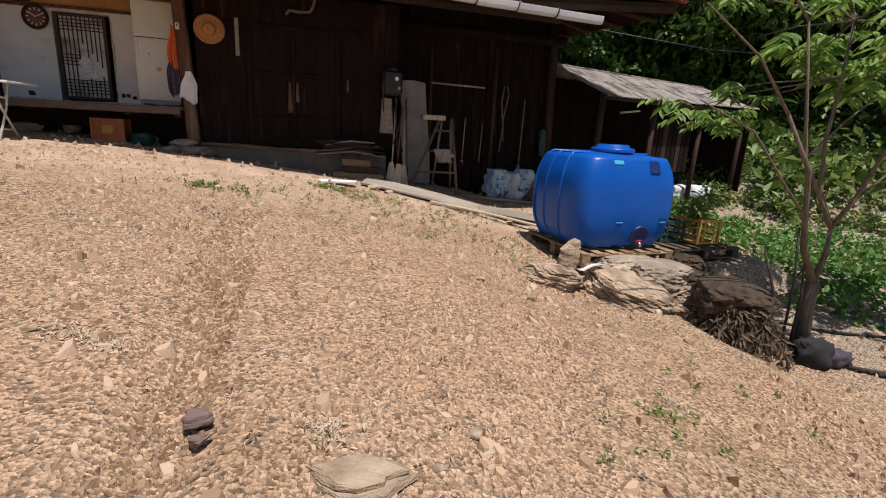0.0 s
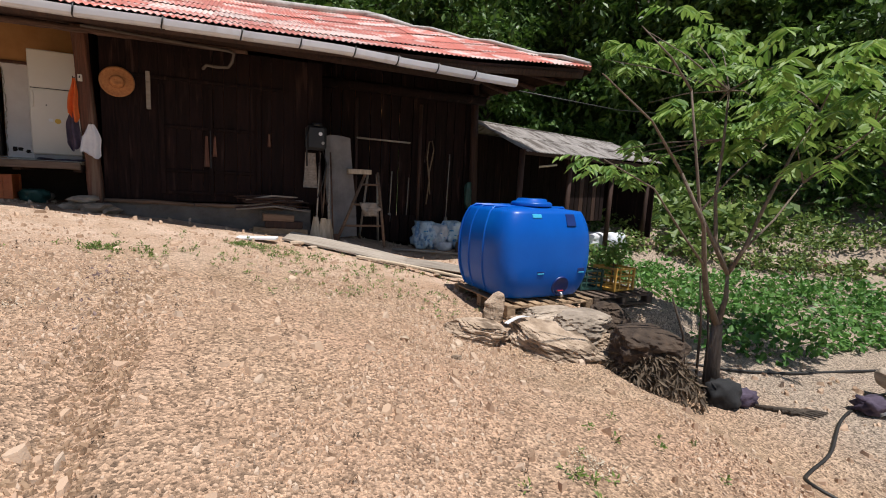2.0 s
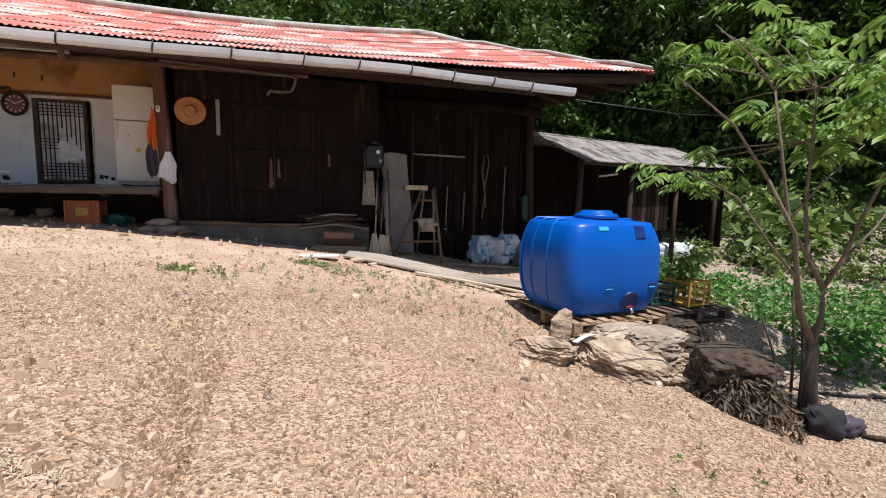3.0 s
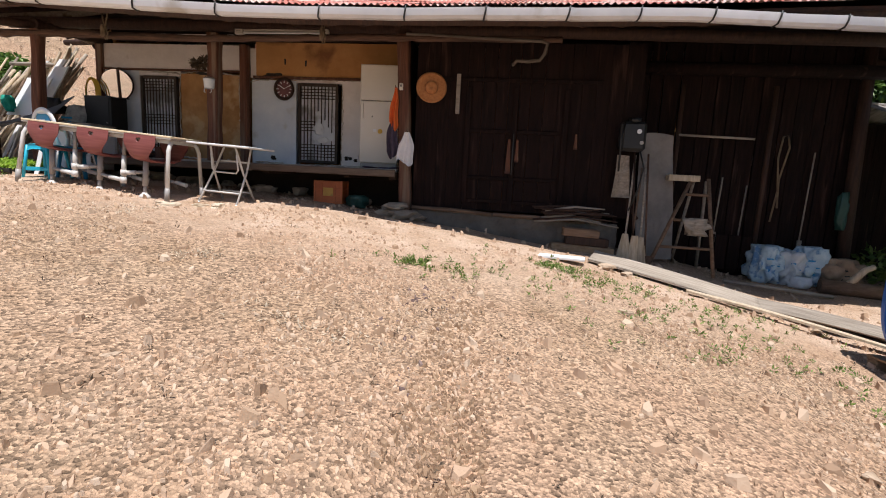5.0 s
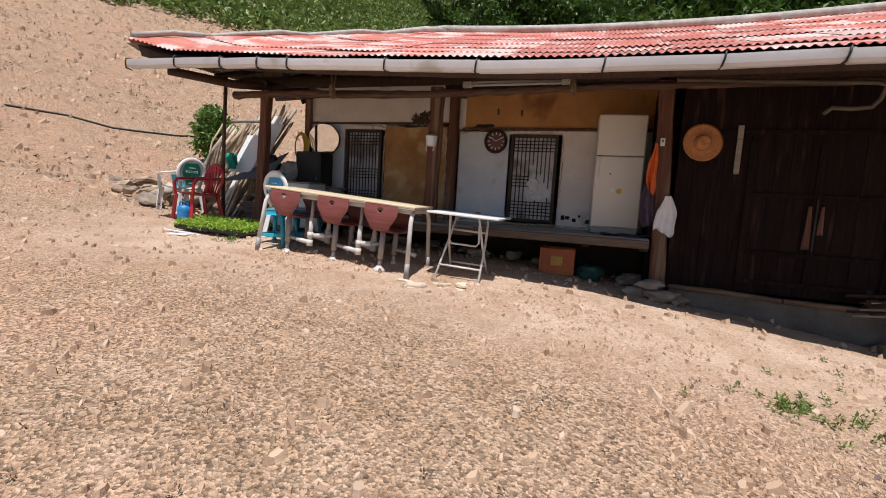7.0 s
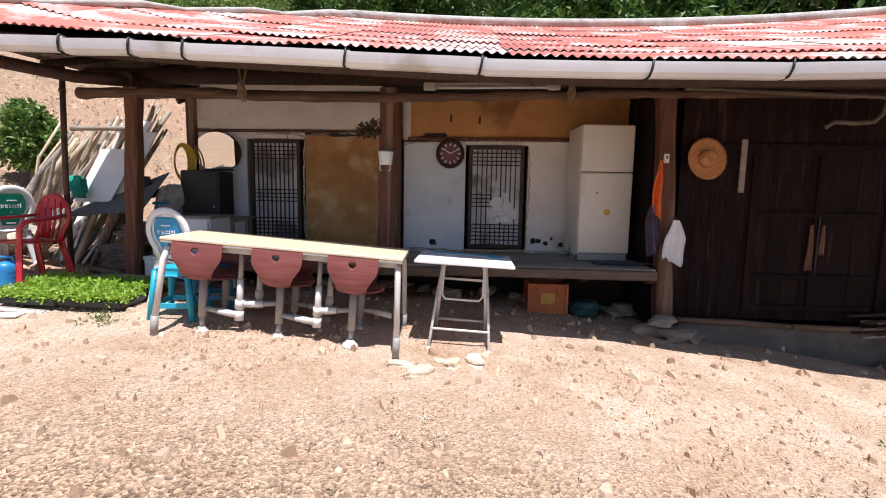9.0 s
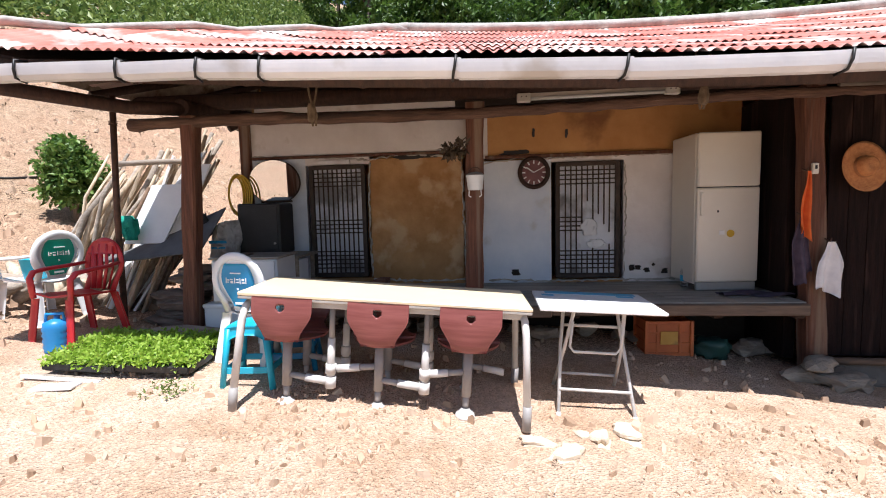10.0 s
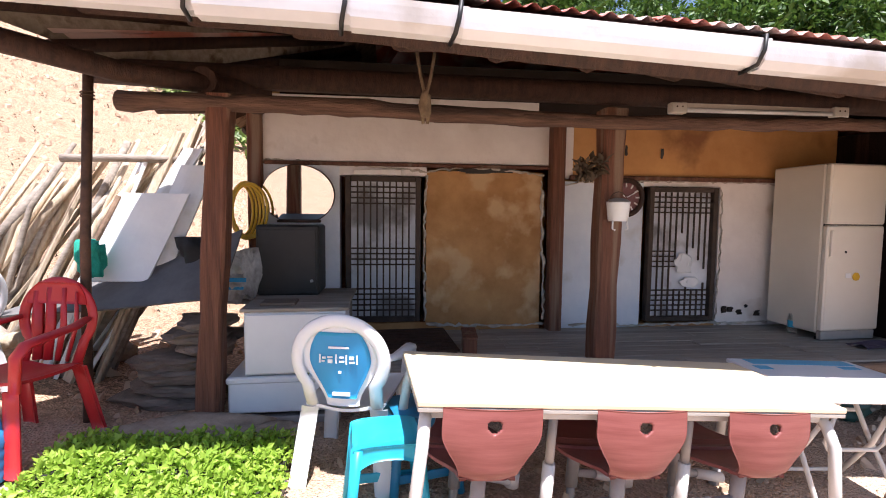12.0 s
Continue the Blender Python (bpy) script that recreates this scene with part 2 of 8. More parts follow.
M = {
    "earth": earth("dry_earth"),
    "chip": surface("stone_chip", (0.36, 0.26, 0.17), (0.58, 0.46, 0.33), 0.9, 3.0, 0.2, 60),
    "rock": surface("tan_rock", (0.27, 0.19, 0.125), (0.55, 0.42, 0.31), 0.92, 5.0, 0.9, 26, rand=0.14, stretch=(1, 1, 5), stain=(0.15, 0.105, 0.07), stain_scale=3.5, stain_at=0.58),
    "greyrock": surface("grey_rock", (0.21, 0.165, 0.125), (0.45, 0.365, 0.285), 0.9, 5.0, 0.6, 25, rand=0.2, stretch=(1, 1, 2.5)),
    "palestone": surface("pale_cream_stone", (0.50, 0.40, 0.29), (0.70, 0.60, 0.47), 0.9, 5.0, 0.6, 24, rand=0.1),
    "clod": surface("reddish_clod", (0.25, 0.155, 0.095), (0.40, 0.27, 0.17), 0.95, 9.0, 0.4, 30),
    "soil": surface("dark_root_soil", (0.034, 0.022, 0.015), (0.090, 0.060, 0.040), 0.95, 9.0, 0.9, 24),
    "brownrock": surface("purple_brown_rock", (0.14, 0.09, 0.085), (0.24, 0.17, 0.15), 0.9, 6.0, 0.5, 25),
    "plaster": surface("white_limewash", (0.72, 0.66, 0.63), (0.84, 0.79, 0.76), 0.85, 2.2, 0.3, 18, stain=(0.58, 0.50, 0.44), stain_scale=2.3, stain_at=0.67),
    "bluewash": surface("bluish_limewash", (0.62, 0.66, 0.73), (0.77, 0.79, 0.83), 0.85, 2.2, 0.3, 18, stain=(0.50, 0.48, 0.45), stain_scale=2.0, stain_at=0.68),
    "mud": surface("brown_clay_plaster", (0.34, 0.165, 0.058), (0.52, 0.285, 0.115), 0.92, 3.2, 0.9, 7, stain=(0.56, 0.36, 0.19), stain_scale=3.4, stain_at=0.6),
    "ochre": surface("ochre_clay_plaster", (0.46, 0.22, 0.075), (0.60, 0.32, 0.12), 0.9, 2.5, 0.3, 12, stain=(0.25, 0.11, 0.045), stain_scale=1.8, stain_at=0.64),
    "edge": surface("crumbled_plaster_edge", (0.35, 0.29, 0.23), (0.62, 0.58, 0.52), 0.95, 14.0, 0.8, 30),
    "oldwood": surface("dark_brown_timber", (0.022, 0.0095, 0.0058), (0.064, 0.028, 0.0165), 0.75, 5.0, 0.45, 30, rand=0.15, stretch=(6, 6, 0.5)),
    "redwood": surface("reddish_timber_post", (0.085, 0.030, 0.017), (0.205, 0.082, 0.045), 0.75, 5.0, 0.6, 24, rand=0.12, stretch=(9, 9, 0.4), stain=(0.235, 0.155, 0.105), stain_scale=1.2, stain_at=0.60),
    "log": surface("debarked_log", (0.12, 0.068, 0.040), (0.24, 0.15, 0.095), 0.75, 5.0, 0.4, 30, rand=0.15, stretch=(0.6, 6, 6)),
    # brown boards set near black: deep eave shade is put into this colour
    "barn": surface("shade_dark_barn_board", (0.0062, 0.0031, 0.0028), (0.0215, 0.0095, 0.0078), 0.85, 4.0, 0.45, 30, rand=0.2, stretch=(7, 7, 0.6), stain=(0.050, 0.027, 0.021), stain_scale=1.7, stain_at=0.66, spec=0.2),
    "beam": surface("reddish_porch_pole", (0.065, 0.032, 0.022), (0.185, 0.105, 0.070), 0.8, 5.0, 0.7, 22, stretch=(0.7, 8, 8), stain=(0.05, 0.028, 0.02), stain_scale=1.4, stain_at=0.60),
    # one near-black brown for the wall top, the porch underside and plaster holes
    "barndark": surface("near_black_wall", (0.014, 0.010, 0.008), (0.035, 0.023, 0.017), 0.9, 3.0, 0.4, 14),
    "greywood": surface("weathered_grey_wood", (0.22, 0.18, 0.145), (0.42, 0.36, 0.30), 0.85, 5.0, 0.4, 30, rand=0.25, stretch=(0.6, 6, 6)),
    "palewood": surface("pale_split_wood", (0.36, 0.27, 0.18), (0.60, 0.50, 0.38), 0.85, 5.0, 0.4, 30, rand=0.25, stretch=(6, 6, 0.6)),
    "pallet": surface("pallet_pine", (0.22, 0.135, 0.075), (0.42, 0.29, 0.175), 0.8, 5.0, 0.3, 30, rand=0.25, stretch=(2, 2, 4)),
    "darkpallet": surface("dark_pallet_wood", (0.06, 0.040, 0.030), (0.13, 0.088, 0.062), 0.85, 5.0, 0.3, 30, rand=0.25),
    "maru": surface("worn_porch_boards", (0.27, 0.235, 0.195), (0.42, 0.38, 0.33), 0.6, 5.0, 0.2, 30, rand=0.15, stretch=(0.6, 6, 6)),
    "marudark": surface("dark_porch_edge", (0.10, 0.065, 0.045), (0.19, 0.13, 0.092), 0.65, 5.0, 0.25, 30, rand=0.12, stretch=(0.6, 6, 6)),
    "concrete": surface("old_concrete", (0.095, 0.080, 0.068), (0.18, 0.155, 0.13), 0.92, 3.0, 0.4, 35, stain=(0.13, 0.105, 0.085)),
    "roofred": surface("faded_red_roof_paint", (0.54, 0.140, 0.098), (0.64, 0.255, 0.200), 0.45, 2.4, 0.1, 40, rand=0.13, stain=(0.72, 0.55, 0.50), stain_scale=1.9, stain_at=0.555),
    "roofpale": surface("bleached_roof_sheet", (0.64, 0.44, 0.39), (0.76, 0.62, 0.57), 0.45, 2.0, 0.1, 40, rand=0.1, stain=(0.62, 0.25, 0.18), stain_scale=1.5, stain_at=0.60),
    "ridge": surface("grey_ridge_mortar", (0.30, 0.28, 0.26), (0.52, 0.49, 0.46), 0.85, 6.0, 0.5, 30),
    "gutter": surface("white_painted_gutter", (0.60, 0.61, 0.64), (0.74, 0.74, 0.76), 0.6, 2.0, 0.06, 30, rand=0.08, stain=(0.46, 0.43, 0.40), stain_scale=1.8, stain_at=0.64),
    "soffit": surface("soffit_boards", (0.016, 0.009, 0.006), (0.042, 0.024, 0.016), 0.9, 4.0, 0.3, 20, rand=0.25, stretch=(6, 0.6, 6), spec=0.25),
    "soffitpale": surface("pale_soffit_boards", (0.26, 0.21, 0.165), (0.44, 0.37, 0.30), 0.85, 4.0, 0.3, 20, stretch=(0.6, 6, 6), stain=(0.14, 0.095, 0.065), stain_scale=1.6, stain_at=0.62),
    "slate": surface("grey_cement_slate", (0.20, 0.18, 0.165), (0.36, 0.33, 0.305), 0.9, 9.0, 0.5, 30, rand=0.15, stretch=(2, 0.6, 1), stain=(0.11, 0.092, 0.08), stain_scale=3.0, stain_at=0.58),
    "iron": surface("rusty_iron", (0.06, 0.035, 0.026), (0.16, 0.085, 0.055), 0.7, 12.0, 0.25, 50, metal=0.3),
    "black": surface("matt_black_paint", (0.010, 0.010, 0.011), (0.022, 0.021, 0.021), 0.5, 4.0, 0.1, 40),
    "lattice": surface("lattice_wood", (0.030, 0.019, 0.014), (0.070, 0.045, 0.032), 0.75, 8.0, 0.25, 40),
    "paper": surface("old_door_paper", (0.64, 0.65, 0.69), (0.80, 0.81, 0.84), 0.9, 2.5, 0.2, 16, stain=(0.26, 0.25, 0.25), stain_scale=2.3, stain_at=0.58),
    "paperwhite": surface("white_paper_patch", (0.66, 0.66, 0.67), (0.78, 0.78, 0.78), 0.9, 3.0, 0.2, 16),
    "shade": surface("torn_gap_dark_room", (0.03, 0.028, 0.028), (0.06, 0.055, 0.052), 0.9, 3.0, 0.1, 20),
    "enamel": surface("ivory_enamel", (0.70, 0.645, 0.555), (0.78, 0.73, 0.64), 0.35, 1.2, 0.03, 50, stain=(0.60, 0.54, 0.45), stain_scale=1.5, stain_at=0.70),
    "whitepaint": surface("white_lacquer", (0.72, 0.73, 0.75), (0.82, 0.82, 0.83), 0.35, 1.5, 0.03, 50, stain=(0.62, 0.61, 0.59), stain_scale=2.2, stain_at=0.69),
    "whiteplastic": surface("white_plastic", (0.74, 0.74, 0.75), (0.82, 0.82, 0.82), 0.38, 3.0, 0.04, 60, stain=(0.62, 0.58, 0.52), stain_scale=4.0, stain_at=0.70),
    "redplastic": surface("red_plastic", (0.48, 0.018, 0.022), (0.58, 0.032, 0.034), 0.38, 3.0, 0.04, 60),
    "cyanplastic": surface("turquoise_plastic", (0.015, 0.36, 0.52), (0.03, 0.45, 0.62), 0.4, 3.0, 0.04, 60),
    "deepblue": surface("blue_stool_plastic", (0.01, 0.16, 0.33), (0.02, 0.22, 0.42), 0.4, 3.0, 0.04, 60),
    "canblue": surface("blue_jerrycan_plastic", (0.02, 0.20, 0.48), (0.03, 0.27, 0.58), 0.4, 3.0, 0.04, 60),
    "printblue": surface("blue_print", (0.01, 0.24, 0.50), (0.02, 0.29, 0.57), 0.4, 3.0, 0.03, 60),
    "printgreen": surface("green_print", (0.01, 0.36, 0.24), (0.02, 0.43, 0.30), 0.4, 3.0, 0.03, 60),
    "tank": surface("blue_tank_plastic", (0.001, 0.082, 0.42), (0.002, 0.112, 0.52), 0.33, 1.2, 0.05, 30, stain=(0.004, 0.135, 0.54), stain_scale=1.4, stain_at=0.66, spec=0.3),
    # darker copy of the tank blue, standing for shade inside its recesses
    "tankdark": surface("recess_shade_blue", (0.004, 0.018, 0.12), (0.007, 0.03, 0.17), 0.4, 3.0, 0.05, 30),
    "seat": surface("pinkish_red_moulded_plywood", (0.19, 0.050, 0.044), (0.27, 0.088, 0.078), 0.45, 3.0, 0.06, 40, rand=0.06, stretch=(1, 1, 14)),
    "tabletop": surface("cream_laminate", (0.72, 0.58, 0.38), (0.80, 0.67, 0.46), 0.35, 1.2, 0.02, 50),
    "edging": surface("grey_table_edge", (0.34, 0.31, 0.28), (0.44, 0.41, 0.37), 0.5, 4.0, 0.05, 50),
    "steel": surface("pale_painted_steel", (0.58, 0.56, 0.53), (0.70, 0.68, 0.65), 0.38, 5.0, 0.04, 60, stain=(0.42, 0.36, 0.31), stain_scale=6.0, stain_at=0.68),
    "greysteel": surface("grey_painted_steel", (0.28, 0.26, 0.25), (0.38, 0.36, 0.34), 0.45, 5.0, 0.04, 60),
    "chrome": surface("dull_chrome", (0.55, 0.55, 0.55), (0.66, 0.66, 0.66), 0.3, 5.0, 0.02, 60, metal=0.9),
    "crate": surface("orange_plastic_crate", (0.42, 0.10, 0.03), (0.54, 0.15, 0.045), 0.5, 4.0, 0.05, 60),
    "yellowcrate": surface("yellow_plastic_crate", (0.52, 0.27, 0.045), (0.64, 0.36, 0.075), 0.5, 4.0, 0.05, 60, stain=(0.30, 0.17, 0.05), stain_scale=4.0),
    "greencrate": surface("dark_green_crate", (0.012, 0.05, 0.042), (0.025, 0.08, 0.065), 0.5, 4.0, 0.05, 60),
    "orangecloth": surface("orange_cloth", (0.66, 0.11, 0.02), (0.78, 0.17, 0.035), 0.9, 12.0, 0.3, 60),
    "purplecloth": surface("dark_purple_cloth", (0.05, 0.035, 0.06), (0.10, 0.075, 0.11), 0.9, 12.0, 0.3, 60),
    "whitecloth": surface("white_cotton", (0.66, 0.65, 0.68), (0.80, 0.79, 0.80), 0.95, 9.0, 0.3, 50),
    "straw": surface("woven_straw", (0.44, 0.165, 0.055), (0.60, 0.27, 0.10), 0.8, 30.0, 0.6, 90),
    "strawband": surface("brown_straw_crown", (0.30, 0.13, 0.055), (0.42, 0.20, 0.09), 0.8, 30.0, 0.6, 90),
    "sackwhite": surface("white_woven_sack", (0.58, 0.62, 0.66), (0.76, 0.78, 0.80), 0.75, 10.0, 0.35, 60),
    "sackgrey": surface("dirty_grey_woven_sack", (0.36, 0.34, 0.33), (0.56, 0.54, 0.52), 0.8, 10.0, 0.6, 30, stain=(0.26, 0.235, 0.22), stain_scale=6.0, stain_at=0.58),
    "sackblue": surface("light_blue_woven_sack", (0.46, 0.60, 0.69), (0.68, 0.77, 0.83), 0.75, 10.0, 0.6, 30, stain=(0.16, 0.30, 0.50), stain_scale=9.0, stain_at=0.58),
    "sackbrown": surface("brown_woven_sack", (0.30, 0.19, 0.12), (0.44, 0.30, 0.20), 0.8, 10.0, 0.35, 60),
    "tarp": surface("dark_grey_tarpaulin", (0.012, 0.012, 0.013), (0.028, 0.027, 0.028), 0.85, 5.0, 0.3, 20),
    "slatesheet": surface("grey_flat_roofing_sheet", (0.105, 0.10, 0.10), (0.175, 0.168, 0.165), 0.85, 3.0, 0.2, 30, stain=(0.07, 0.066, 0.064), stain_scale=3.0, stain_at=0.62),
    "stackstone": surface("brown_grey_stacked_stone", (0.14, 0.105, 0.085), (0.29, 0.225, 0.18), 0.92, 4.0, 0.6, 22, rand=0.2, stretch=(1, 1, 4)),
    "palepanel": surface("pale_grey_weathered_panel", (0.17, 0.155, 0.15), (0.31, 0.285, 0.27), 0.88, 2.2, 0.3, 24, stain=(0.10, 0.085, 0.075), stain_scale=1.8, stain_at=0.62),
    "clockface": surface("reddish_clock_face", (0.13, 0.042, 0.045), (0.20, 0.075, 0.075), 0.5, 6.0, 0.1, 40),
    "sheet": surface("white_foam_sheet", (0.74, 0.75, 0.77), (0.84, 0.84, 0.84), 0.6, 3.0, 0.1, 30, rand=0.06, stain=(0.58, 0.56, 0.52), stain_scale=2.5, stain_at=0.68),
    "rope": surface("hemp_rope", (0.13, 0.088, 0.055), (0.26, 0.19, 0.12), 0.9, 20.0, 0.5, 90),
    "yellowhose": surface("yellow_hose", (0.58, 0.34, 0.02), (0.70, 0.44, 0.04), 0.45, 8.0, 0.05, 60),
    "blackhose": surface("black_rubber_hose", (0.012, 0.011, 0.010), (0.03, 0.027, 0.024), 0.55, 8.0, 0.05, 60),
    "net": surface("green_netting", (0.01, 0.27, 0.19), (0.02, 0.38, 0.27), 0.8, 25.0, 0.5, 70),
    "bark": surface("grey_brown_bark", (0.11, 0.082, 0.058), (0.23, 0.18, 0.135), 0.9, 9.0, 0.7, 30, stretch=(4, 4, 0.8)),
    "darkbark": surface("dark_bark", (0.04, 0.03, 0.022), (0.09, 0.068, 0.05), 0.9, 6.0, 0.6, 20, stretch=(3, 3, 0.6)),
    "leaf": leafy("fresh_tree_leaf", (0.085, 0.19, 0.026), (0.30, 0.43, 0.10), 0.42),
    "forest": leafy("forest_leaf", (0.022, 0.062, 0.010), (0.125, 0.225, 0.040), 0.28),
    "shrub": leafy("hillside_shrub_leaf", (0.040, 0.095, 0.016), (0.25, 0.33, 0.085), 0.3),
    "seedling": leafy("seedling_leaf", (0.24, 0.40, 0.035), (0.42, 0.57, 0.085), 0.42),
    "crop": leafy("crop_leaf", (0.050, 0.155, 0.022), (0.15, 0.30, 0.065), 0.34),
    "weed": leafy("weed_leaf", (0.085, 0.15, 0.025), (0.23, 0.31, 0.075), 0.3),
    "drygrass": leafy("dead_grass", (0.060, 0.042, 0.028), (0.17, 0.122, 0.078), 0.15, 0.8),
    "bush": leafy("round_bush_leaf", (0.045, 0.12, 0.018), (0.20, 0.32, 0.07), 0.35),
    "palestraw": leafy("bleached_straw", (0.50, 0.40, 0.29), (0.70, 0.60, 0.47), 0.1, 0.9),
}


def plain(name, c, rough=0.5, metal=0.0):
    m = bpy.data.materials.new(name)
    m.use_nodes = True
    b = m.node_tree.nodes["Principled BSDF"]
    b.inputs["Base Color"].default_value, b.inputs["Roughness"].default_value = rgba(c), rough
    b.inputs["Metallic"].default_value = metal
    return m


M["mirror"] = plain("mirror_silver", (0.86, 0.87, 0.87), 0.02, 1.0)
M["tube"] = plain("unlit_tube_glass", (0.82, 0.82, 0.80), 0.2)
M["ink"] = plain("white_print", (0.80, 0.80, 0.80), 0.5)
M["cyan"] = plain("cyan_print", (0.05, 0.42, 0.66), 0.4)
bottle = plain("clear_bottle_plastic", (0.85, 0.92, 0.95), 0.08)
bottle.node_tree.nodes["Principled BSDF"].inputs["Transmission Weight"].default_value = 0.92
M["bottle"] = bottle


# ---- mesh tools ----
def smooth(pts, n=6):
    """A flowing line through the given points."""
    p = [Vector(a) for a in pts]
    out = []
    for i in range(len(p) - 1):
        a, b, c, d = p[max(i - 1, 0)], p[i], p[i + 1], p[min(i + 2, len(p) - 1)]
        for k in range(n):
            t = k / n
            out.append(0.5 * (2 * b + (c - a) * t + (2 * a - 5 * b + 4 * c - d) * t * t + (3 * b - a - 3 * c + d) * t ** 3))
    return out + [p[-1]]


class Shape:
    """Collects vertices and faces of one mesh."""

    def __init__(self):
        self.v, self.f, self.s = [], [], []

    def add(self, verts, faces, smooth=False, m=None):
        n = len(self.v)
        self.v += [tuple(m @ Vector(p)) if m is not None else tuple(p) for p in verts]
        self.f += [tuple(i + n for i in q) for q in faces]
        self.s += [smooth] * len(faces)
        return self

    def box(self, c, size, ch=0.006, m=None):
        """A box with chamfered edges; c its centre."""
        h = [d / 2 for d in size]
        ch = min(ch, *(0.45 * d for d in h))
        vs, idx = [], {}
        for i in (-1, 1):
            for j in (-1, 1):
                for k in (-1, 1):
                    sg = (i, j, k)
                    for a in range(3):
                        idx[sg, a] = len(vs)
                        vs.append([c[b] + sg[b] * (h[b] if b == a else h[b] - ch) for b in range(3)])
        fs = []
        for a in range(3):
            b, d = (a + 1) % 3, (a + 2) % 3
            for i in (-1, 1):
                q = []
                for j, k in ((-1, -1), (1, -1), (1, 1), (-1, 1)):
                    sg = [0, 0, 0]
                    sg[a], sg[b], sg[d] = i, j, k
                    q.append(idx[tuple(sg), a])
                fs.append(q if i > 0 else q[::-1])
            for j in (-1, 1):
                for k in (-1, 1):
                    lo, hi = [0, 0, 0], [0, 0, 0]
                    lo[a], lo[b], lo[d] = -1, j, k
                    hi[a], hi[b], hi[d] = 1, j, k
                    q = [idx[tuple(lo), b], idx[tuple(hi), b], idx[tuple(hi), d], idx[tuple(lo), d]]
                    fs.append(q if j * k < 0 else q[::-1])
        for i in (-1, 1):
            for j in (-1, 1):
                for k in (-1, 1):
                    q = [idx[(i, j, k), a] for a in range(3)]
                    fs.append(q if i * j * k > 0 else q[::-1])
        return self.add(vs, fs, False, m)

    def tube(self, pts, r, seg=8, caps=True, flat=1.0):
        """A round bar along points; r one radius or one for each point."""
        pts = [Vector(p) for p in pts]
        rs = r if isinstance(r, (list, tuple)) else [r] * len(pts)
        vs, fs, side = [], [], None
        for i, p in enumerate(pts):
            d = (pts[min(i + 1, len(pts) - 1)] - pts[max(i - 1, 0)]).normalized()
            if side is None:
                side = d.cross(Vector((0, 0, 1)))
                side = side.normalized() if side.length > 0.1 else d.cross(Vector((0, 1, 0))).normalized()
            side = (side - d * side.dot(d)).normalized()
            up = side.cross(d)
            for k in range(seg):
                a = 2 * math.pi * k / seg
                vs.append(p + rs[i] * (math.cos(a) * side + flat * math.sin(a) * up))
        for i in range(len(pts) - 1):
            for k in range(seg):
                k2 = (k + 1) % seg
                fs.append((i * seg + k, i * seg + k2, (i + 1) * seg + k2, (i + 1) * seg + k))
        self.add(vs, fs, True)
        if caps:
            n = len(self.v) - len(vs)
            self.f += [tuple(n + k for k in range(seg))[::-1], tuple(n + (len(pts) - 1) * seg + k for k in range(seg))]
            self.s += [False, False]
        return self

    def lathe(self, prof, seg=20, m=None):
        """A turned shape from (radius, z) pairs."""
        vs, fs = [], []
        for r, z in prof:
            for k in range(seg):
                a = 2 * math.pi * k / seg
                vs.append((r * math.cos(a), r * math.sin(a), z))
        for i in range(len(prof) - 1):
            for k in range(seg):
                k2 = (k + 1) % seg
                fs.append((i * seg + k, i * seg + k2, (i + 1) * seg + k2, (i + 1) * seg + k))
        return self.add(vs, fs, True, m)

    def grid(self, fn, nu, nv, smooth=True, close=False):
        vs = [fn(i / nu, j / nv) for j in range(nv + 1) for i in range(nu + 1)]
        fs = [(j * (nu + 1) + i, j * (nu + 1) + i + 1, (j + 1) * (nu + 1) + i + 1, (j + 1) * (nu + 1) + i) for j in range(nv) for i in range(nu)]
        return self.add(vs, fs, smooth)

    def slab(self, fn, nu, nv, thick, smooth=True):
        """A curved sheet with real thickness; fn(u, v) gives its middle."""
        top, off = [], []
        for j in range(nv + 1):
            for i in range(nu + 1):
                u, v = i / nu, j / nv
                e = 0.01
                du = Vector(fn(min(u + e, 1), v)) - Vector(fn(max(u - e, 0), v))
                dv = Vector(fn(u, min(v + e, 1))) - Vector(fn(u, max(v - e, 0)))
                nrm = du.cross(dv)
                nrm = nrm.normalized() if nrm.length > 1e-9 else Vector((0, 0, 1))
                p = Vector(fn(u, v))
                top.append(p + nrm * thick / 2)
                off.append(p - nrm * thick / 2)
        n, w = len(top), nu + 1
        fs = [(j * w + i, j * w + i + 1, (j + 1) * w + i + 1, (j + 1) * w + i) for j in range(nv) for i in range(nu)]
        back = [tuple(n + k for k in q)[::-1] for q in fs]
        rim = [k for k in range(w)] + [j * w + nu for j in range(1, nv + 1)] + [nv * w + i for i in range(nu - 1, -1, -1)] + [j * w for j in range(nv - 1, 0, -1)]
        side = [(rim[k], n + rim[k], n + rim[(k + 1) % len(rim)], rim[(k + 1) % len(rim)]) for k in range(len(rim))]
        self.add(top + off, fs + back, smooth)
        self.f += [tuple(i + len(self.v) - 2 * n for i in q)[::-1] for q in side]
        self.s += [False] * len(side)
        return self

    def blob(self, c, size, rough=0.25, seed=0, sub=2, layer=0.0, freq=1.3, cut=0):
        """A rough stone or sack: a lumpy ball with optional layered ledges."""
        bm = bmesh.new()
        bmesh.ops.create_icosphere(bm, subdivisions=sub, radius=1.0)
        off = Vector((seed * 7.3, seed * 3.1, seed * 1.7))
        vs = []
        rr = random.Random(seed)
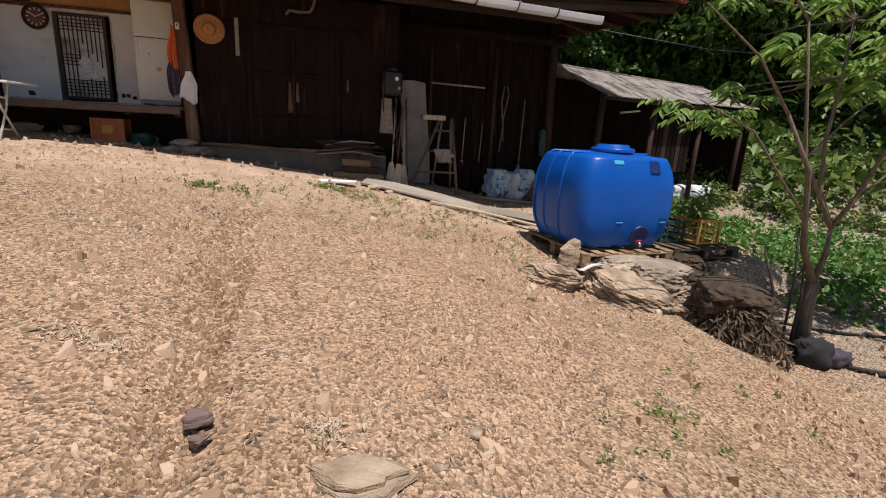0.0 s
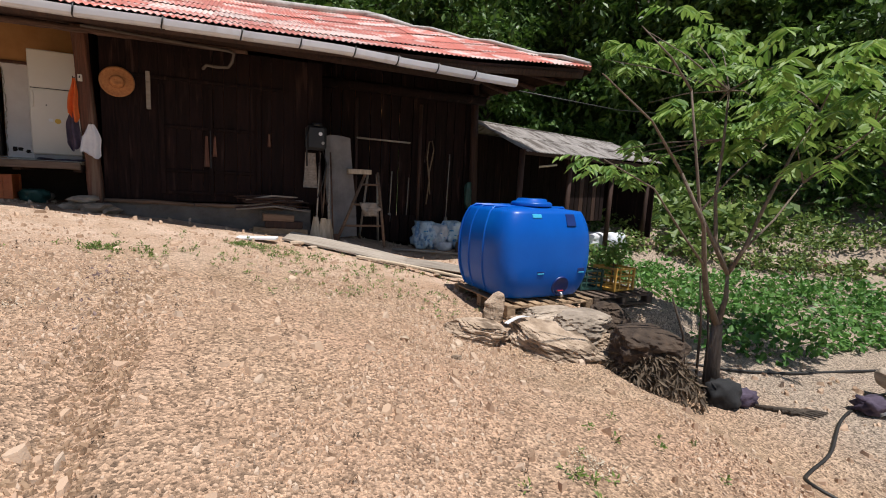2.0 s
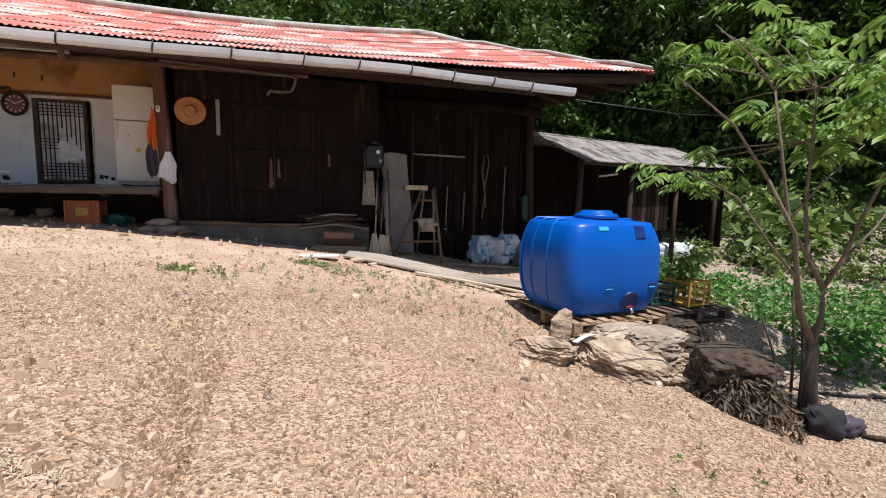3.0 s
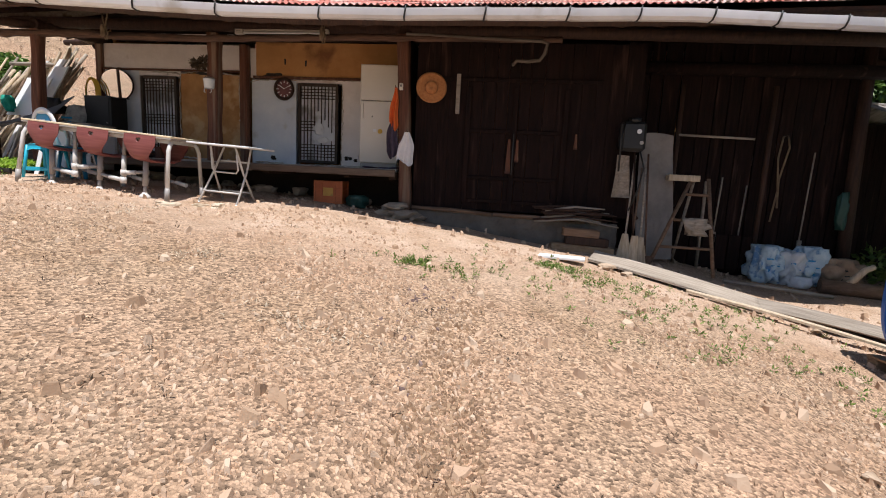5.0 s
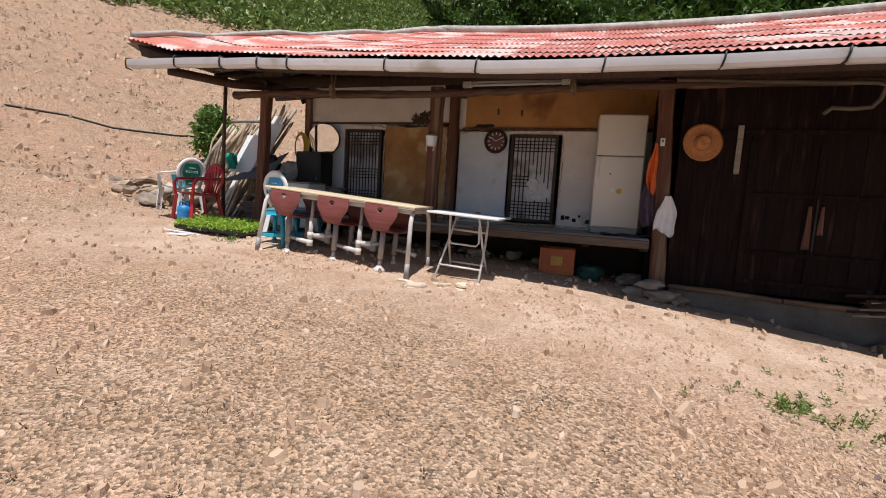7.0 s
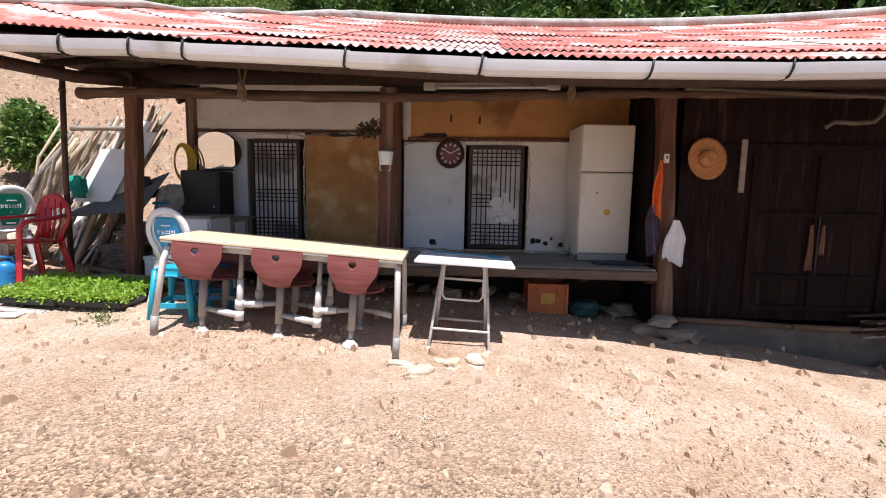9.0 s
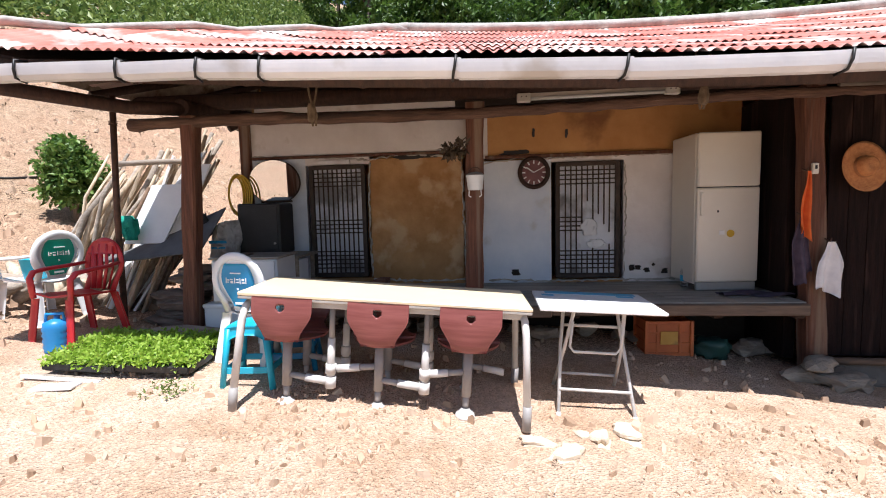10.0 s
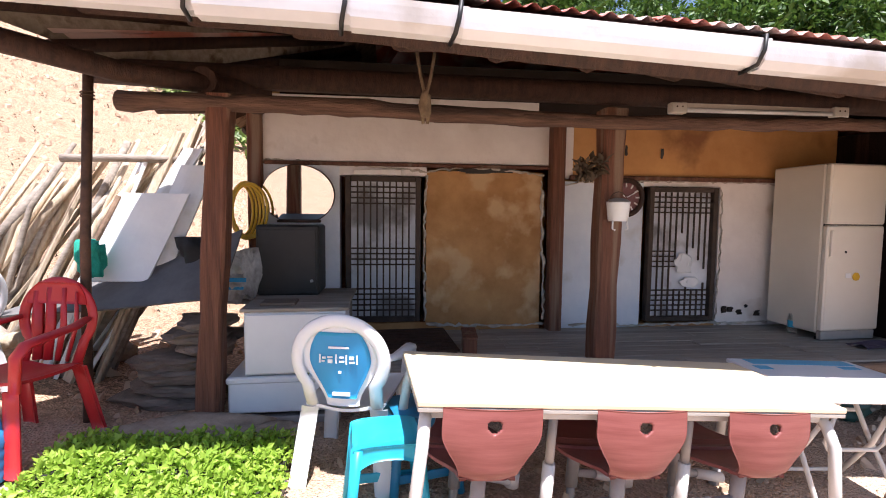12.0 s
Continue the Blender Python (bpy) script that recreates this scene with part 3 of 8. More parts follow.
        planes = [(Vector((rr.gauss(0, 1), rr.gauss(0, 1), rr.gauss(0, 0.8))).normalized(), rr.uniform(0.42, 0.85)) for _ in range(cut)]
        for v in bm.verts:
            p = v.co.copy()
            k = 1 + rough * noise.noise(p * freq + off) * 2 + rough * 0.6 * noise.noise(p * freq * 2.6 + off)
            if layer:
                k += layer * (noise.noise(Vector((0, 0, p.z * 6)) + off))
            q = Vector((p.x * k, p.y * k, max(-0.75, min(0.8, p.z * k))))
            for d, lim in planes:
                over = q.dot(d) - lim
                if over > 0:
                    q -= d * over * 0.93
            vs.append((c[0] + q.x * size[0], c[1] + q.y * size[1], c[2] + q.z * size[2]))
        fs = [tuple(v.index for v in f.verts) for f in bm.faces]
        bm.free()
        return self.add(vs, fs, sub > 2 and not cut)

    def crag(self, size, seed, layers=5, m=None):
        """A broken, bedded rock: ragged slabs stacked on one another with ledges between."""
        rr = random.Random(seed)
        n = 13
        shape = [rr.uniform(0.72, 1.12) for _ in range(n)]
        z, left = 0.0, [rr.uniform(0.5, 1.5) for _ in range(layers)]
        tot = sum(left)
        for j, th in enumerate(left):
            th *= size[2] / tot
            f = 1.0 - 0.42 * (j / layers) ** 1.4
            cx, cy = rr.uniform(-0.10, 0.10) * size[0], rr.uniform(-0.10, 0.10) * size[1]
            rad = [s * f * rr.uniform(0.80, 1.10) for s in shape]
            ang = [2 * math.pi * (k + rr.uniform(-0.32, 0.32)) / n for k in range(n)]
            tx, ty = rr.uniform(-0.10, 0.10), rr.uniform(-0.10, 0.10)
            vs, fs = [], []
            for g, dz in ((0.86, -0.10), (1.0, 0.22), (0.97, 0.72), (0.86, 1.0)):
                for k in range(n):
                    q = rad[k] * g * rr.uniform(0.95, 1.04)
                    x, y = q * size[0] * math.cos(ang[k]), q * size[1] * math.sin(ang[k])
                    vs.append((cx + x, cy + y, z + dz * th + tx * x + ty * y + rr.uniform(-0.10, 0.10) * th))
            for i in range(3):
                for k in range(n):
                    k2 = (k + 1) % n
                    fs.append((i * n + k, i * n + k2, (i + 1) * n + k2, (i + 1) * n + k))
            vs.append((cx, cy, z + 1.06 * th))
            fs += [(3 * n + k, 3 * n + (k + 1) % n, 4 * n) for k in range(n)]
            self.add(vs, fs, False, m)
            z += th * 0.86
        return self

    def ledges(self, size, seed, steps=7, m=None, sub=4):
        """A split rock with thin ragged bedding ledges, broken faces and a flat foot."""
        rr = random.Random(seed)
        bm = bmesh.new()
        bmesh.ops.create_icosphere(bm, subdivisions=sub, radius=1.0)
        off = Vector((seed * 5.3, seed * 2.9, seed * 1.3))
        bed = Vector((rr.uniform(-0.25, 0.25), rr.uniform(-0.25, 0.25), 1.0)).normalized()
        cuts = [(Vector((rr.gauss(0, 1), rr.gauss(0, 1), rr.gauss(0, 0.5))).normalized(), rr.uniform(0.62, 0.95)) for _ in range(9)]
        vs = []
        for v in bm.verts:
            p = v.co
            q = p / (abs(p.x) ** 3 + abs(p.y) ** 3 + abs(p.z) ** 3) ** (1 / 3)
            for d, lim in cuts:
                over = q.dot(d) - lim
                if over > 0:
                    q = q - d * over * 0.9
            lay = q.dot(bed) * steps + 1.6 * noise.noise(q * 1.5 + off) + 0.35 * noise.noise(q * 6 + off)
            cell = math.floor(lay)
            part_ = lay - cell
            k = 1 + 0.15 * noise.noise(Vector((cell * 3.7, seed, 0)) + Vector((q.x, q.y, 0)) * 1.3) - 0.085 * float(step01((part_ - 0.62) / 0.15)) * float(step01((1.0 - part_) / 0.1))
            k += 0.09 * noise.noise(q * 3.5 + off) + 0.05 * noise.noise(q * 9 + off)
            vs.append((q.x * k * size[0], q.y * k * size[1], (max(-0.8, q.z * (0.9 + 0.1 * k)) + 0.8) * size[2] * 0.55))
        fs = [tuple(v.index for v in f.verts) for f in bm.faces]
        bm.free()
        return self.add(vs, fs, False, m)

    def mesh(self, name, mat):
        me = bpy.data.meshes.new(name)
        me.from_pydata(self.v, [], self.f)
        me.polygons.foreach_set("use_smooth", self.s)
        me.materials.append(mat)
        me.update()
        return me


def part(name, shape, mat, parent=None, label="", at=None):
    """One mesh object under a thing or a part."""
    me = shape if isinstance(shape, bpy.types.Mesh) else shape.mesh(name, M[mat])
    ob = new(name, me)
    ob.parent = parent
    if at is not None:
        ob.matrix_basis = at
    return tagged(ob, label)


def thing(name, label, category, at=None, group="", kind=""):
    ob = new(name)
    ob.empty_display_size = 0.1
    if at is not None:
        ob.matrix_basis = at
    return tagged(ob, label, category, group, kind)


def structure(name, shape, mat, label="", category="", at=None):
    ob = part(name, shape, mat, None, "", at)
    return tagged(ob, label, category or name.split("_")[0], "", "structure")


def raw(name, verts, faces, mat, smooth=False):
    me = bpy.data.meshes.new(name)
    me.from_pydata(verts, [], faces)
    if smooth:
        me.polygons.foreach_set("use_smooth", [True] * len(faces))
    me.materials.append(M[mat])
    me.update()
    return me


def leaf_mesh(name, mat, centres, radii, per, size, rng, droop=0.3, long=1.8):
    """Many small folded leaves round the given centres."""
    centres, radii = np.asarray(centres, float), np.asarray(radii, float).reshape(-1, 1)
    c = np.repeat(centres, per, axis=0)
    r = np.repeat(np.broadcast_to(radii, (len(centres), 1)), per, axis=0)
    d = rng.normal(size=c.shape)
    d /= np.linalg.norm(d, axis=1, keepdims=True) + 1e-9
    p = c + d * r * rng.uniform(0.35, 1.0, (len(c), 1)) * np.array([1, 1, 0.75])
    a = d * 0.6 + rng.normal(size=c.shape) * 0.6
    a[:, 2] -= droop
    a /= np.linalg.norm(a, axis=1, keepdims=True) + 1e-9
    b = np.cross(a, rng.normal(size=c.shape) * 0.5 + np.array([0, 0, 1.0]))
    b /= np.linalg.norm(b, axis=1, keepdims=True) + 1e-9
    up = np.cross(b, a)
    s = size * rng.uniform(0.6, 1.3, (len(c), 1))
    v = np.empty((len(c), 4, 3))
    v[:, 0] = p
    v[:, 1] = p + a * s * long * 0.5 + b * s * 0.45 + up * s * 0.15
    v[:, 2] = p + a * s * long
    v[:, 3] = p + a * s * long * 0.5 - b * s * 0.45 + up * s * 0.15
    n = np.arange(len(c)) * 4
    f = np.concatenate([np.stack([n, n + 1, n + 2], 1), np.stack([n, n + 2, n + 3], 1)])
    return raw(name, v.reshape(-1, 3).tolist(), f.tolist(), mat)

# ---- the ground ----
def step01(a):
    a = np.clip(a, 0, 1)
    return a * a * (3 - 2 * a)


def height(x, y):
    """The yard rises to the west, the field lies lower to the east, hills close the place to the north."""
    x, y = np.asarray(x, float), np.asarray(y, float)
    xc = np.clip(x, -8.4, 2.6)
    yc = np.clip(y, -3, 6.6 + 1.6 * step01((x + 0.5) / 2.0))
    z = 0.32 - 0.155 * xc + 0.0766 * yc - 0.0092 * xc ** 2
    z = z + 0.12 * np.clip(-8.4 - x, 0, 12) + 0.02 * np.clip(y - 9, 0, 8)
    z = z - 0.12 * np.exp(-(((x - 2.2) / 0.9) ** 2 + ((y - 3.3) / 0.8) ** 2))
    z = z + 0.055 * step01((-6.9 - x) / 0.7) * step01((y - 6.3) / 0.7)
    z = z - 0.085 * np.exp(-(((x + 4.7) / 0.95) ** 2 + ((y - 6.35) / 0.8) ** 2))
    edge = 2.7 + 2.5 * step01((y - 3.75) / 0.5)
    z = z - (0.34 * step01((x - edge) / 1.1) + 0.10 * step01((x - 4.5) / 4)) * step01((9.5 - y) / 2.2) * step01((y + 6) / 4)
    terrace = step01((x * 0.55 + y * 0.83 - 12.3) / 0.35) * step01((x - 5.4) / 1.5)
    z = z + 0.35 * terrace
    r = np.hypot(x + 1, y - 4)
    s = r - 15.0
    hill = np.where(s > 12, s, np.log1p(np.exp(np.clip(s, -30, 12))))
    return z + 0.50 * np.minimum(hill, 60) * step01((y + 2) / 9)


def ground_z(x, y):
    return float(height(x, y))


def bumps(x, y):
    n = np.sin(x * 5.1 + 1.3 * np.sin(y * 3.7)) * np.sin(y * 4.3 + 1.1 * np.sin(x * 2.9)) * 0.012
    n += np.sin(x * 13.7 + 2 * np.sin(y * 9.1)) * np.sin(y * 15.3 + 2 * np.sin(x * 7.7)) * 0.006
    rut = np.exp(-((x + 0.95 - 0.05 * np.sin(y * 2)) / 0.16) ** 2) * np.exp(-((y - 1.8) / 2.2) ** 2)
    return n - 0.06 * rut


def spread(lo, hi, stepsize, far):
    mid = np.arange(lo, hi, stepsize)
    out, d, a = [], stepsize, 0.0
    while a < far:
        d *= 1.16
        a += d
        out.append(a)
    out = np.array(out)
    return np.concatenate([lo - out[::-1], mid, mid[-1] + out])


gx, gy = spread(-10.5, 6.5, 0.075, 900), spread(-1.5, 8.8, 0.075, 900)
GX, GY = np.meshgrid(gx, gy)
GZ = height(GX, GY) + bumps(GX, GY)
nx = len(gx)
q = (np.arange(len(gy) - 1)[:, None] * nx + np.arange(nx - 1)[None, :]).ravel()
ground = new("ground", raw("ground", np.stack([GX, GY, GZ], -1).reshape(-1, 3).tolist(), np.stack([q, q + 1, q + nx + 1, q + nx], 1).tolist(), "earth", True))
tagged(ground, "dry stony tan yard soil rising to a bare hillside", "ground", "", "structure")

# ---- roof ----
EAVE_X = (-8.85, -8.1, -6.0, -4.0, -3.0, 0.0, 1.0, 3.0, 5.05)
EAVE_Z = (3.93, 3.74, 3.59, 3.49, 3.46, 3.48, 3.50, 3.57, 3.72)


def eave(x):
    return float(np.interp(x, EAVE_X, EAVE_Z))


def ridge_z(x):
    return 5.27 + 0.009 * (x + 2) ** 2


def roof_point(s, v):
    """s from 0 to 1 along the slope, v from 0 at the eave to 1 at the ridge."""
    lo, hi = -8.85 + 2.6 * v, 5.05 - 2.7 * v
    x = lo + (hi - lo) * s
    xe = -8.85 + 13.9 * s
    z = eave(xe) * (1 - v) + ridge_z(x) * v - 0.28 * v * (1 - v)
    return x, 6.22 + 4.8 * v, z


WAVE = 0.076
roof = tagged(new("roof"), "hipped roof of faded red corrugated sheets with grey ridges", "roof", "", "structure")
COLS, ROWS_UP = 17, 6
pale = random.Random(5)
for row in range(ROWS_UP):
    for col in range(COLS):
        v0, v1 = row / ROWS_UP, min(1.0, (row + 1.12) / ROWS_UP)
        x0, x1 = -8.85 + 13.9 * col / COLS, -8.85 + 13.9 * (col + 1) / COLS + 0.05
        cl, cr = -8.85 + 2.6 * v0, 5.05 - 2.7 * v0
        if x1 < cl + 0.05 or x0 > cr - 0.05:
            continue
        n = int(round((x1 - x0) / WAVE)) * 6
        sh, vs = Shape(), []
        jz = pale.uniform(-0.006, 0.006)
        for j in range(4):
            v = v0 + (v1 - v0) * j / 3
            lo, hi = -8.85 + 2.6 * v, 5.05 - 2.7 * v
            for i in range(n + 1):
                xx = min(max(x0 + (x1 - x0) * i / n, lo), hi)
                s = (xx - lo) / (hi - lo)
                x, y, z = roof_point(s, v)
                vs.append((x, y - (0.02 if row else 0.0), z + 0.011 * math.sin(2 * math.pi * xx / WAVE) + 0.014 * (1 - j / 3) + jz))
        fs = [(j * (n + 1) + i, j * (n + 1) + i + 1, (j + 1) * (n + 1) + i + 1, (j + 1) * (n + 1) + i) for j in range(3) for i in range(n)]
        sh.add(vs, fs, True)
        k = pale.random()
        mat = "roofpale" if (k < 0.10 or (row == 2 and col in (9, 10)) or (row == 0 and k < 0.2 and col < 9)) else "roofred"
        part("roof_sheet", sh, mat, roof)
for side, (xa, xr) in (("west", (-8.85, -6.25)), ("east", (5.05, 2.35))):
    def hip(u, v, xa=xa, xr=xr):
        ya, yb = 6.22 + 4.8 * v, 15.8 - 4.78 * v
        z = (3.93 if xa < 0 else 3.72) * (1 - v) + ridge_z(xr) * v - 0.28 * v * (1 - v) - (0.25 * math.sin(math.pi * u) ** 0.5 * (1 - v))
        inset = (0.78 if xa < 0 else -0.78) * float(step01(min(u, 1 - u) * 9.58 / 2.0)) * (1 - v)
        return xa + inset + (xr - xa) * v, ya + (yb - ya) * u, z + 0.010 * math.sin(2 * math.pi * (ya + (yb - ya) * u) / WAVE)
    part("hip_slope", Shape().grid(hip, 480, 4), "roofred", roof)
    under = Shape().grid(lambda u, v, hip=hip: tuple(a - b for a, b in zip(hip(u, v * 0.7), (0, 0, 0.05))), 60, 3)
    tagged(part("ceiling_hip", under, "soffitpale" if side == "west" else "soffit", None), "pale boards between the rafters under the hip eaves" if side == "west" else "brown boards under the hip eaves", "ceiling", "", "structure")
    for k in range(9):
        a, b = hip(0.05 + 0.055 * k, 0.01), hip(0.06 + 0.05 * k, 0.6)
        part("hip_rafter", Shape().tube([(a[0], a[1], a[2] - 0.10), (b[0], b[1], b[2] - 0.12)], [0.04, 0.05], 7), "oldwood", roof)
part("back_slope", Shape().grid(lambda u, v: (roof_point(u, v)[0], 22.04 - roof_point(u, v)[1], roof_point(u, v)[2]), 40, 4), "roofred", roof)
part("ridge_cap", Shape().tube([(x, 11.02, ridge_z(x) + 0.05) for x in np.linspace(-6.3, 2.4, 22)], 0.10, 10, True, 0.8), "ridge", roof)
for xa, xr in ((-8.85, -6.25), (5.05, 2.35)):
    s = 0.0 if xa < 0 else 1.0
    line = [roof_point(s, v) for v in np.linspace(0.01, 1, 12)]
    line = [(x, y, z + 0.035 + 0.03 * math.sin(i * 2.1)) for i, (x, y, z) in enumerate(line)]
    part("hip_ridge_cap", Shape().tube(line, [0.055] * 8 + [0.07, 0.085, 0.10, 0.11], 8, True, 0.7), "ridge", roof)
    x, y, z = line[-1]
    part("ridge_end_cap", Shape().tube([(x - 0.35 * (1 if xa < 0 else -1), y - 0.5, z - 0.10), (x, y, z + 0.05), (x + 0.3 * (1 if xa < 0 else -1), y, z + 0.02)], [0.05, 0.13, 0.08], 8, True, 0.6), "ridge", roof)

# gutter: bent sheet-metal lengths, each with its seam strap
gutter = tagged(new("gutter"), "white sheet-metal gutter in uneven lengths with dark straps", "gutter", "", "structure")
GX_AT = (-8.85, -8.0, -6.0, -4.0, -3.0, 0.0, 1.0, 2.0, 3.64)
GZ_AT = (3.67, 3.665, 3.575, 3.475, 3.45, 3.465, 3.47, 3.42, 3.36)
cuts = (-8.85, -8.02, -7.3, -6.75, -6.33, -5.1, -4.1, -2.9, -1.95, -1.1, -0.25, 0.45, 1.15, 1.75, 2.35, 2.95, 3.64)
for a, b in zip(cuts, cuts[1:]):
    tilt = pale.uniform(-0.02, 0.02)

    def bent(u, v, a=a, b=b, tilt=tilt):
        prof = ((6.250, -0.004), (6.232, -0.001), (6.220, -0.004), (6.222, -0.026), (6.226, -0.052), (6.231, -0.078), (6.262, -0.106), (6.325, -0.104), (6.345, -0.01))
        k = v * (len(prof) - 1)
        i = min(int(k), len(prof) - 2)
        f = k - i
        y, z = prof[i][0] * (1 - f) + prof[i + 1][0] * f, prof[i][1] * (1 - f) + prof[i + 1][1] * f
        x = a + (b + 0.02 - a) * u
        return x, y, z + float(np.interp(x, GX_AT, GZ_AT)) + tilt * (u - 0.5)
    part("gutter_length", Shape().grid(bent, 6, 16, False), "gutter", gutter)
    zz = float(np.interp(a, GX_AT, GZ_AT))
    part("gutter_strap", Shape().tube([(a, 6.30, zz + 0.02), (a - 0.01, 6.215, zz + 0.008), (a - 0.018, 6.212, zz - 0.05), (a - 0.03, 6.232, zz - 0.102), (a - 0.04, 6.32, zz - 0.112)], 0.009, 6), "black", gutter)
for x in (-6.33, -3.2):
    z = float(np.interp(x, GX_AT, GZ_AT))
    tie = thing("rope_tie", "knotted hemp rope tying the gutter to the beam", "rope")
    for side in (-1, 1):
        part("rope_strand", Shape().tube([(x - 0.07 + 0.055 * side, 7.27, 3.78), (x - 0.07 + 0.03 * side, 7.26, 3.62), (x - 0.07 + 0.006 * side, 7.26, 3.52), (x - 0.07 + 0.025 * side, 7.27, 3.44), (x - 0.07 + 0.012 * side, 7.27, 3.35)], 0.010, 6), "rope", tie)
    part("rope_knot", Shape().blob((x - 0.07, 7.22, 3.45), (0.035, 0.035, 0.10), 0.4, 3, 2, 0.3), "rope", tie)

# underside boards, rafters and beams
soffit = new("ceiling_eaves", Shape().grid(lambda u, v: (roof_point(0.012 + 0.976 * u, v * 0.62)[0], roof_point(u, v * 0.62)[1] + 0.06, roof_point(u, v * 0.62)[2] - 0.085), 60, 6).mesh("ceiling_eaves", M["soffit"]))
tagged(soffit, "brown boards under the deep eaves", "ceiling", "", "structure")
rafters = tagged(new("rafters"), "round dark rafters under the eaves", "rafter", "", "structure")
for i in range(34):
    s = (i + 0.5) / 34
    a, b = roof_point(s, 0.02), roof_point(s, 0.55)
    part("rafter", Shape().tube([(a[0], a[1] + 0.12, a[2] - 0.14), ((a[0] + b[0]) / 2, (a[1] + b[1]) / 2, roof_point(s, 0.285)[2] - 0.15), (b[0], b[1], b[2] - 0.15)], [0.042, 0.05, 0.055], 8), "oldwood", rafters)
fascia = new("trim_eaves", Shape().grid(lambda u, v: (-8.75 + 13.7 * u, 6.33 + 0.05 * v, eave(-8.75 + 13.7 * u) - 0.02 - 0.13 * v), 60, 1).mesh("trim_eaves", M["oldwood"]))
fascia.modifiers.new("thickness", "SOLIDIFY").thickness = 0.03
tagged(fascia, "dark timber eaves board", "trim", "", "structure")


def log_beam(name, pts, r, mat, label):
    return tagged(part(name, Shape().tube(pts, r, 10), mat, None), label, "beam", "", "structure")


POLE = smooth([(-8.15, 7.36, 3.44), (-7.0, 7.37, 3.452), (-5.6, 7.40, 3.422), (-4.2, 7.42, 3.442), (-2.9, 7.42, 3.47), (-1.6, 7.42, 3.475), (-0.2, 7.42, 3.48)], 10)
knots = random.Random(6)
log_beam("beam_porch", [p + Vector((0, knots.uniform(-0.006, 0.006), knots.uniform(-0.007, 0.007))) for p in POLE], [(0.056 - 0.022 * i / len(POLE)) * knots.uniform(0.88, 1.10) for i in range(len(POLE))], "beam", "long debarked pole lashed under the porch eaves")
log_beam("beam_upper", [(-8.3, 7.62, 3.675), (-5, 7.65, 3.665), (-2, 7.65, 3.655), (3.7, 7.65, 3.60)], 0.078, "oldwood", "thick dark timber plate carrying the rafters")
log_beam("beam_west", [(-7.72, 7.45, 3.60), (-7.72, 8.7, 3.72), (-7.72, 12.0, 3.8)], 0.08, "oldwood", "dark timber tie beam")
log_beam("beam_wing", [(-8.75, 6.75, 3.66), (-8.1, 7.25, 3.58), (-7.4, 7.7, 3.60)], 0.06, "oldwood", "dark hip rafter at the porch corner")
log_beam("beam_wing", [(-8.6, 7.9, 3.72), (-7.7, 7.95, 3.70)], 0.05, "oldwood", "dark outrigger beam over the woodpile")
log_beam("beam_wing", [(-8.65, 8.9, 3.72), (-7.7, 8.9, 3.76)], 0.05, "oldwood", "dark outrigger beam over the woodpile")

# ---- house walls ----
WY = 8.65


def panel(name, x0, x1, z0, z1, mat, label, y=WY, thick=0.16, seg=14, wob=0.012):
    """A hand-plastered wall field, slightly uneven, with thickness."""
    sh = Shape()
    nu, nv = max(2, int((x1 - x0) * seg)), max(2, int((z1 - z0) * seg))

    def fn(u, v):
        x, z = x0 + (x1 - x0) * u, z0 + (z1 - z0) * v
        k = wob * noise.noise(Vector((x * 2.3, z * 2.3, y))) if 0 < u < 1 and 0 < v < 1 else 0
        return x, y + k, z
    sh.grid(fn, nu, nv)
    c = [(x0, y, z0), (x1, y, z0), (x1, y, z1), (x0, y, z1)]
    sh.add(c + [(a, y + thick, b) for a, _, b in c], [(4, 7, 6, 5), (0, 4, 5, 1), (1, 5, 6, 2), (2, 6, 7, 3), (3, 7, 4, 0)])
    return structure(name, sh, mat, label, "wall")


def crust(name, pts, r, label):
    """A crumbled edge where plaster has broken away along a timber."""
    rng = random.Random(len(pts) + int(pts[0][0] * 10))
    line = []
    for (ax, ay, az), (bx, by, bz) in zip(pts, pts[1:]):
        n = max(3, int(math.dist((ax, az), (bx, bz)) / 0.035))
        for i in range(n):
            f = i / n
            line.append((ax + (bx - ax) * f + rng.uniform(-0.013, 0.013), ay + rng.uniform(-0.004, 0.002), az + (bz - az) * f + rng.uniform(-0.011, 0.011)))
    line.append(pts[-1])
    ob = part(name, Shape().tube(line, [r * rng.uniform(0.25, 0.95) for _ in line], 6), "edge", None)
    return tagged(ob, label, "trim", "", "structure")


panel("wall_west_lower", -7.70, -7.05, 1.20, 3.24, "bluewash", "bluish whitewashed clay wall behind the mirror")
panel("wall_over_door", -7.05, -6.29, 3.15, 3.262, "plaster", "whitewashed strip over the lattice door")
panel("wall_upper_white", -7.70, -5.17, 3.27, 3.66, "plaster", "cream-white upper wall band with cracked lower edge")
panel("wall_clay_panel", -6.29, -5.235, 1.20, 3.20, "mud", "brown clay wall panel with flaking patches", wob=0.03)
panel("wall_middle", -5.03, -4.26, 1.20, 3.13, "bluewash", "bluish whitewashed wall beside the clock")
panel("wall_middle_upper", -4.95, -2.30, 3.19, 3.72, "ochre", "ochre clay upper wall with dark flakes")
panel("wall_over_door", -4.26, -3.49, 3.10, 3.16, "plaster", "whitewashed strip over the second lattice door")
panel("wall_east_lower", -3.49, -2.30, 1.20, 3.15, "plaster", "whitewashed wall with broken plaster at its foot")
panel("wall_narrow_upper", -5.05, -4.95, 3.16, 3.62, "plaster", "narrow whitewashed strip beside the stud")
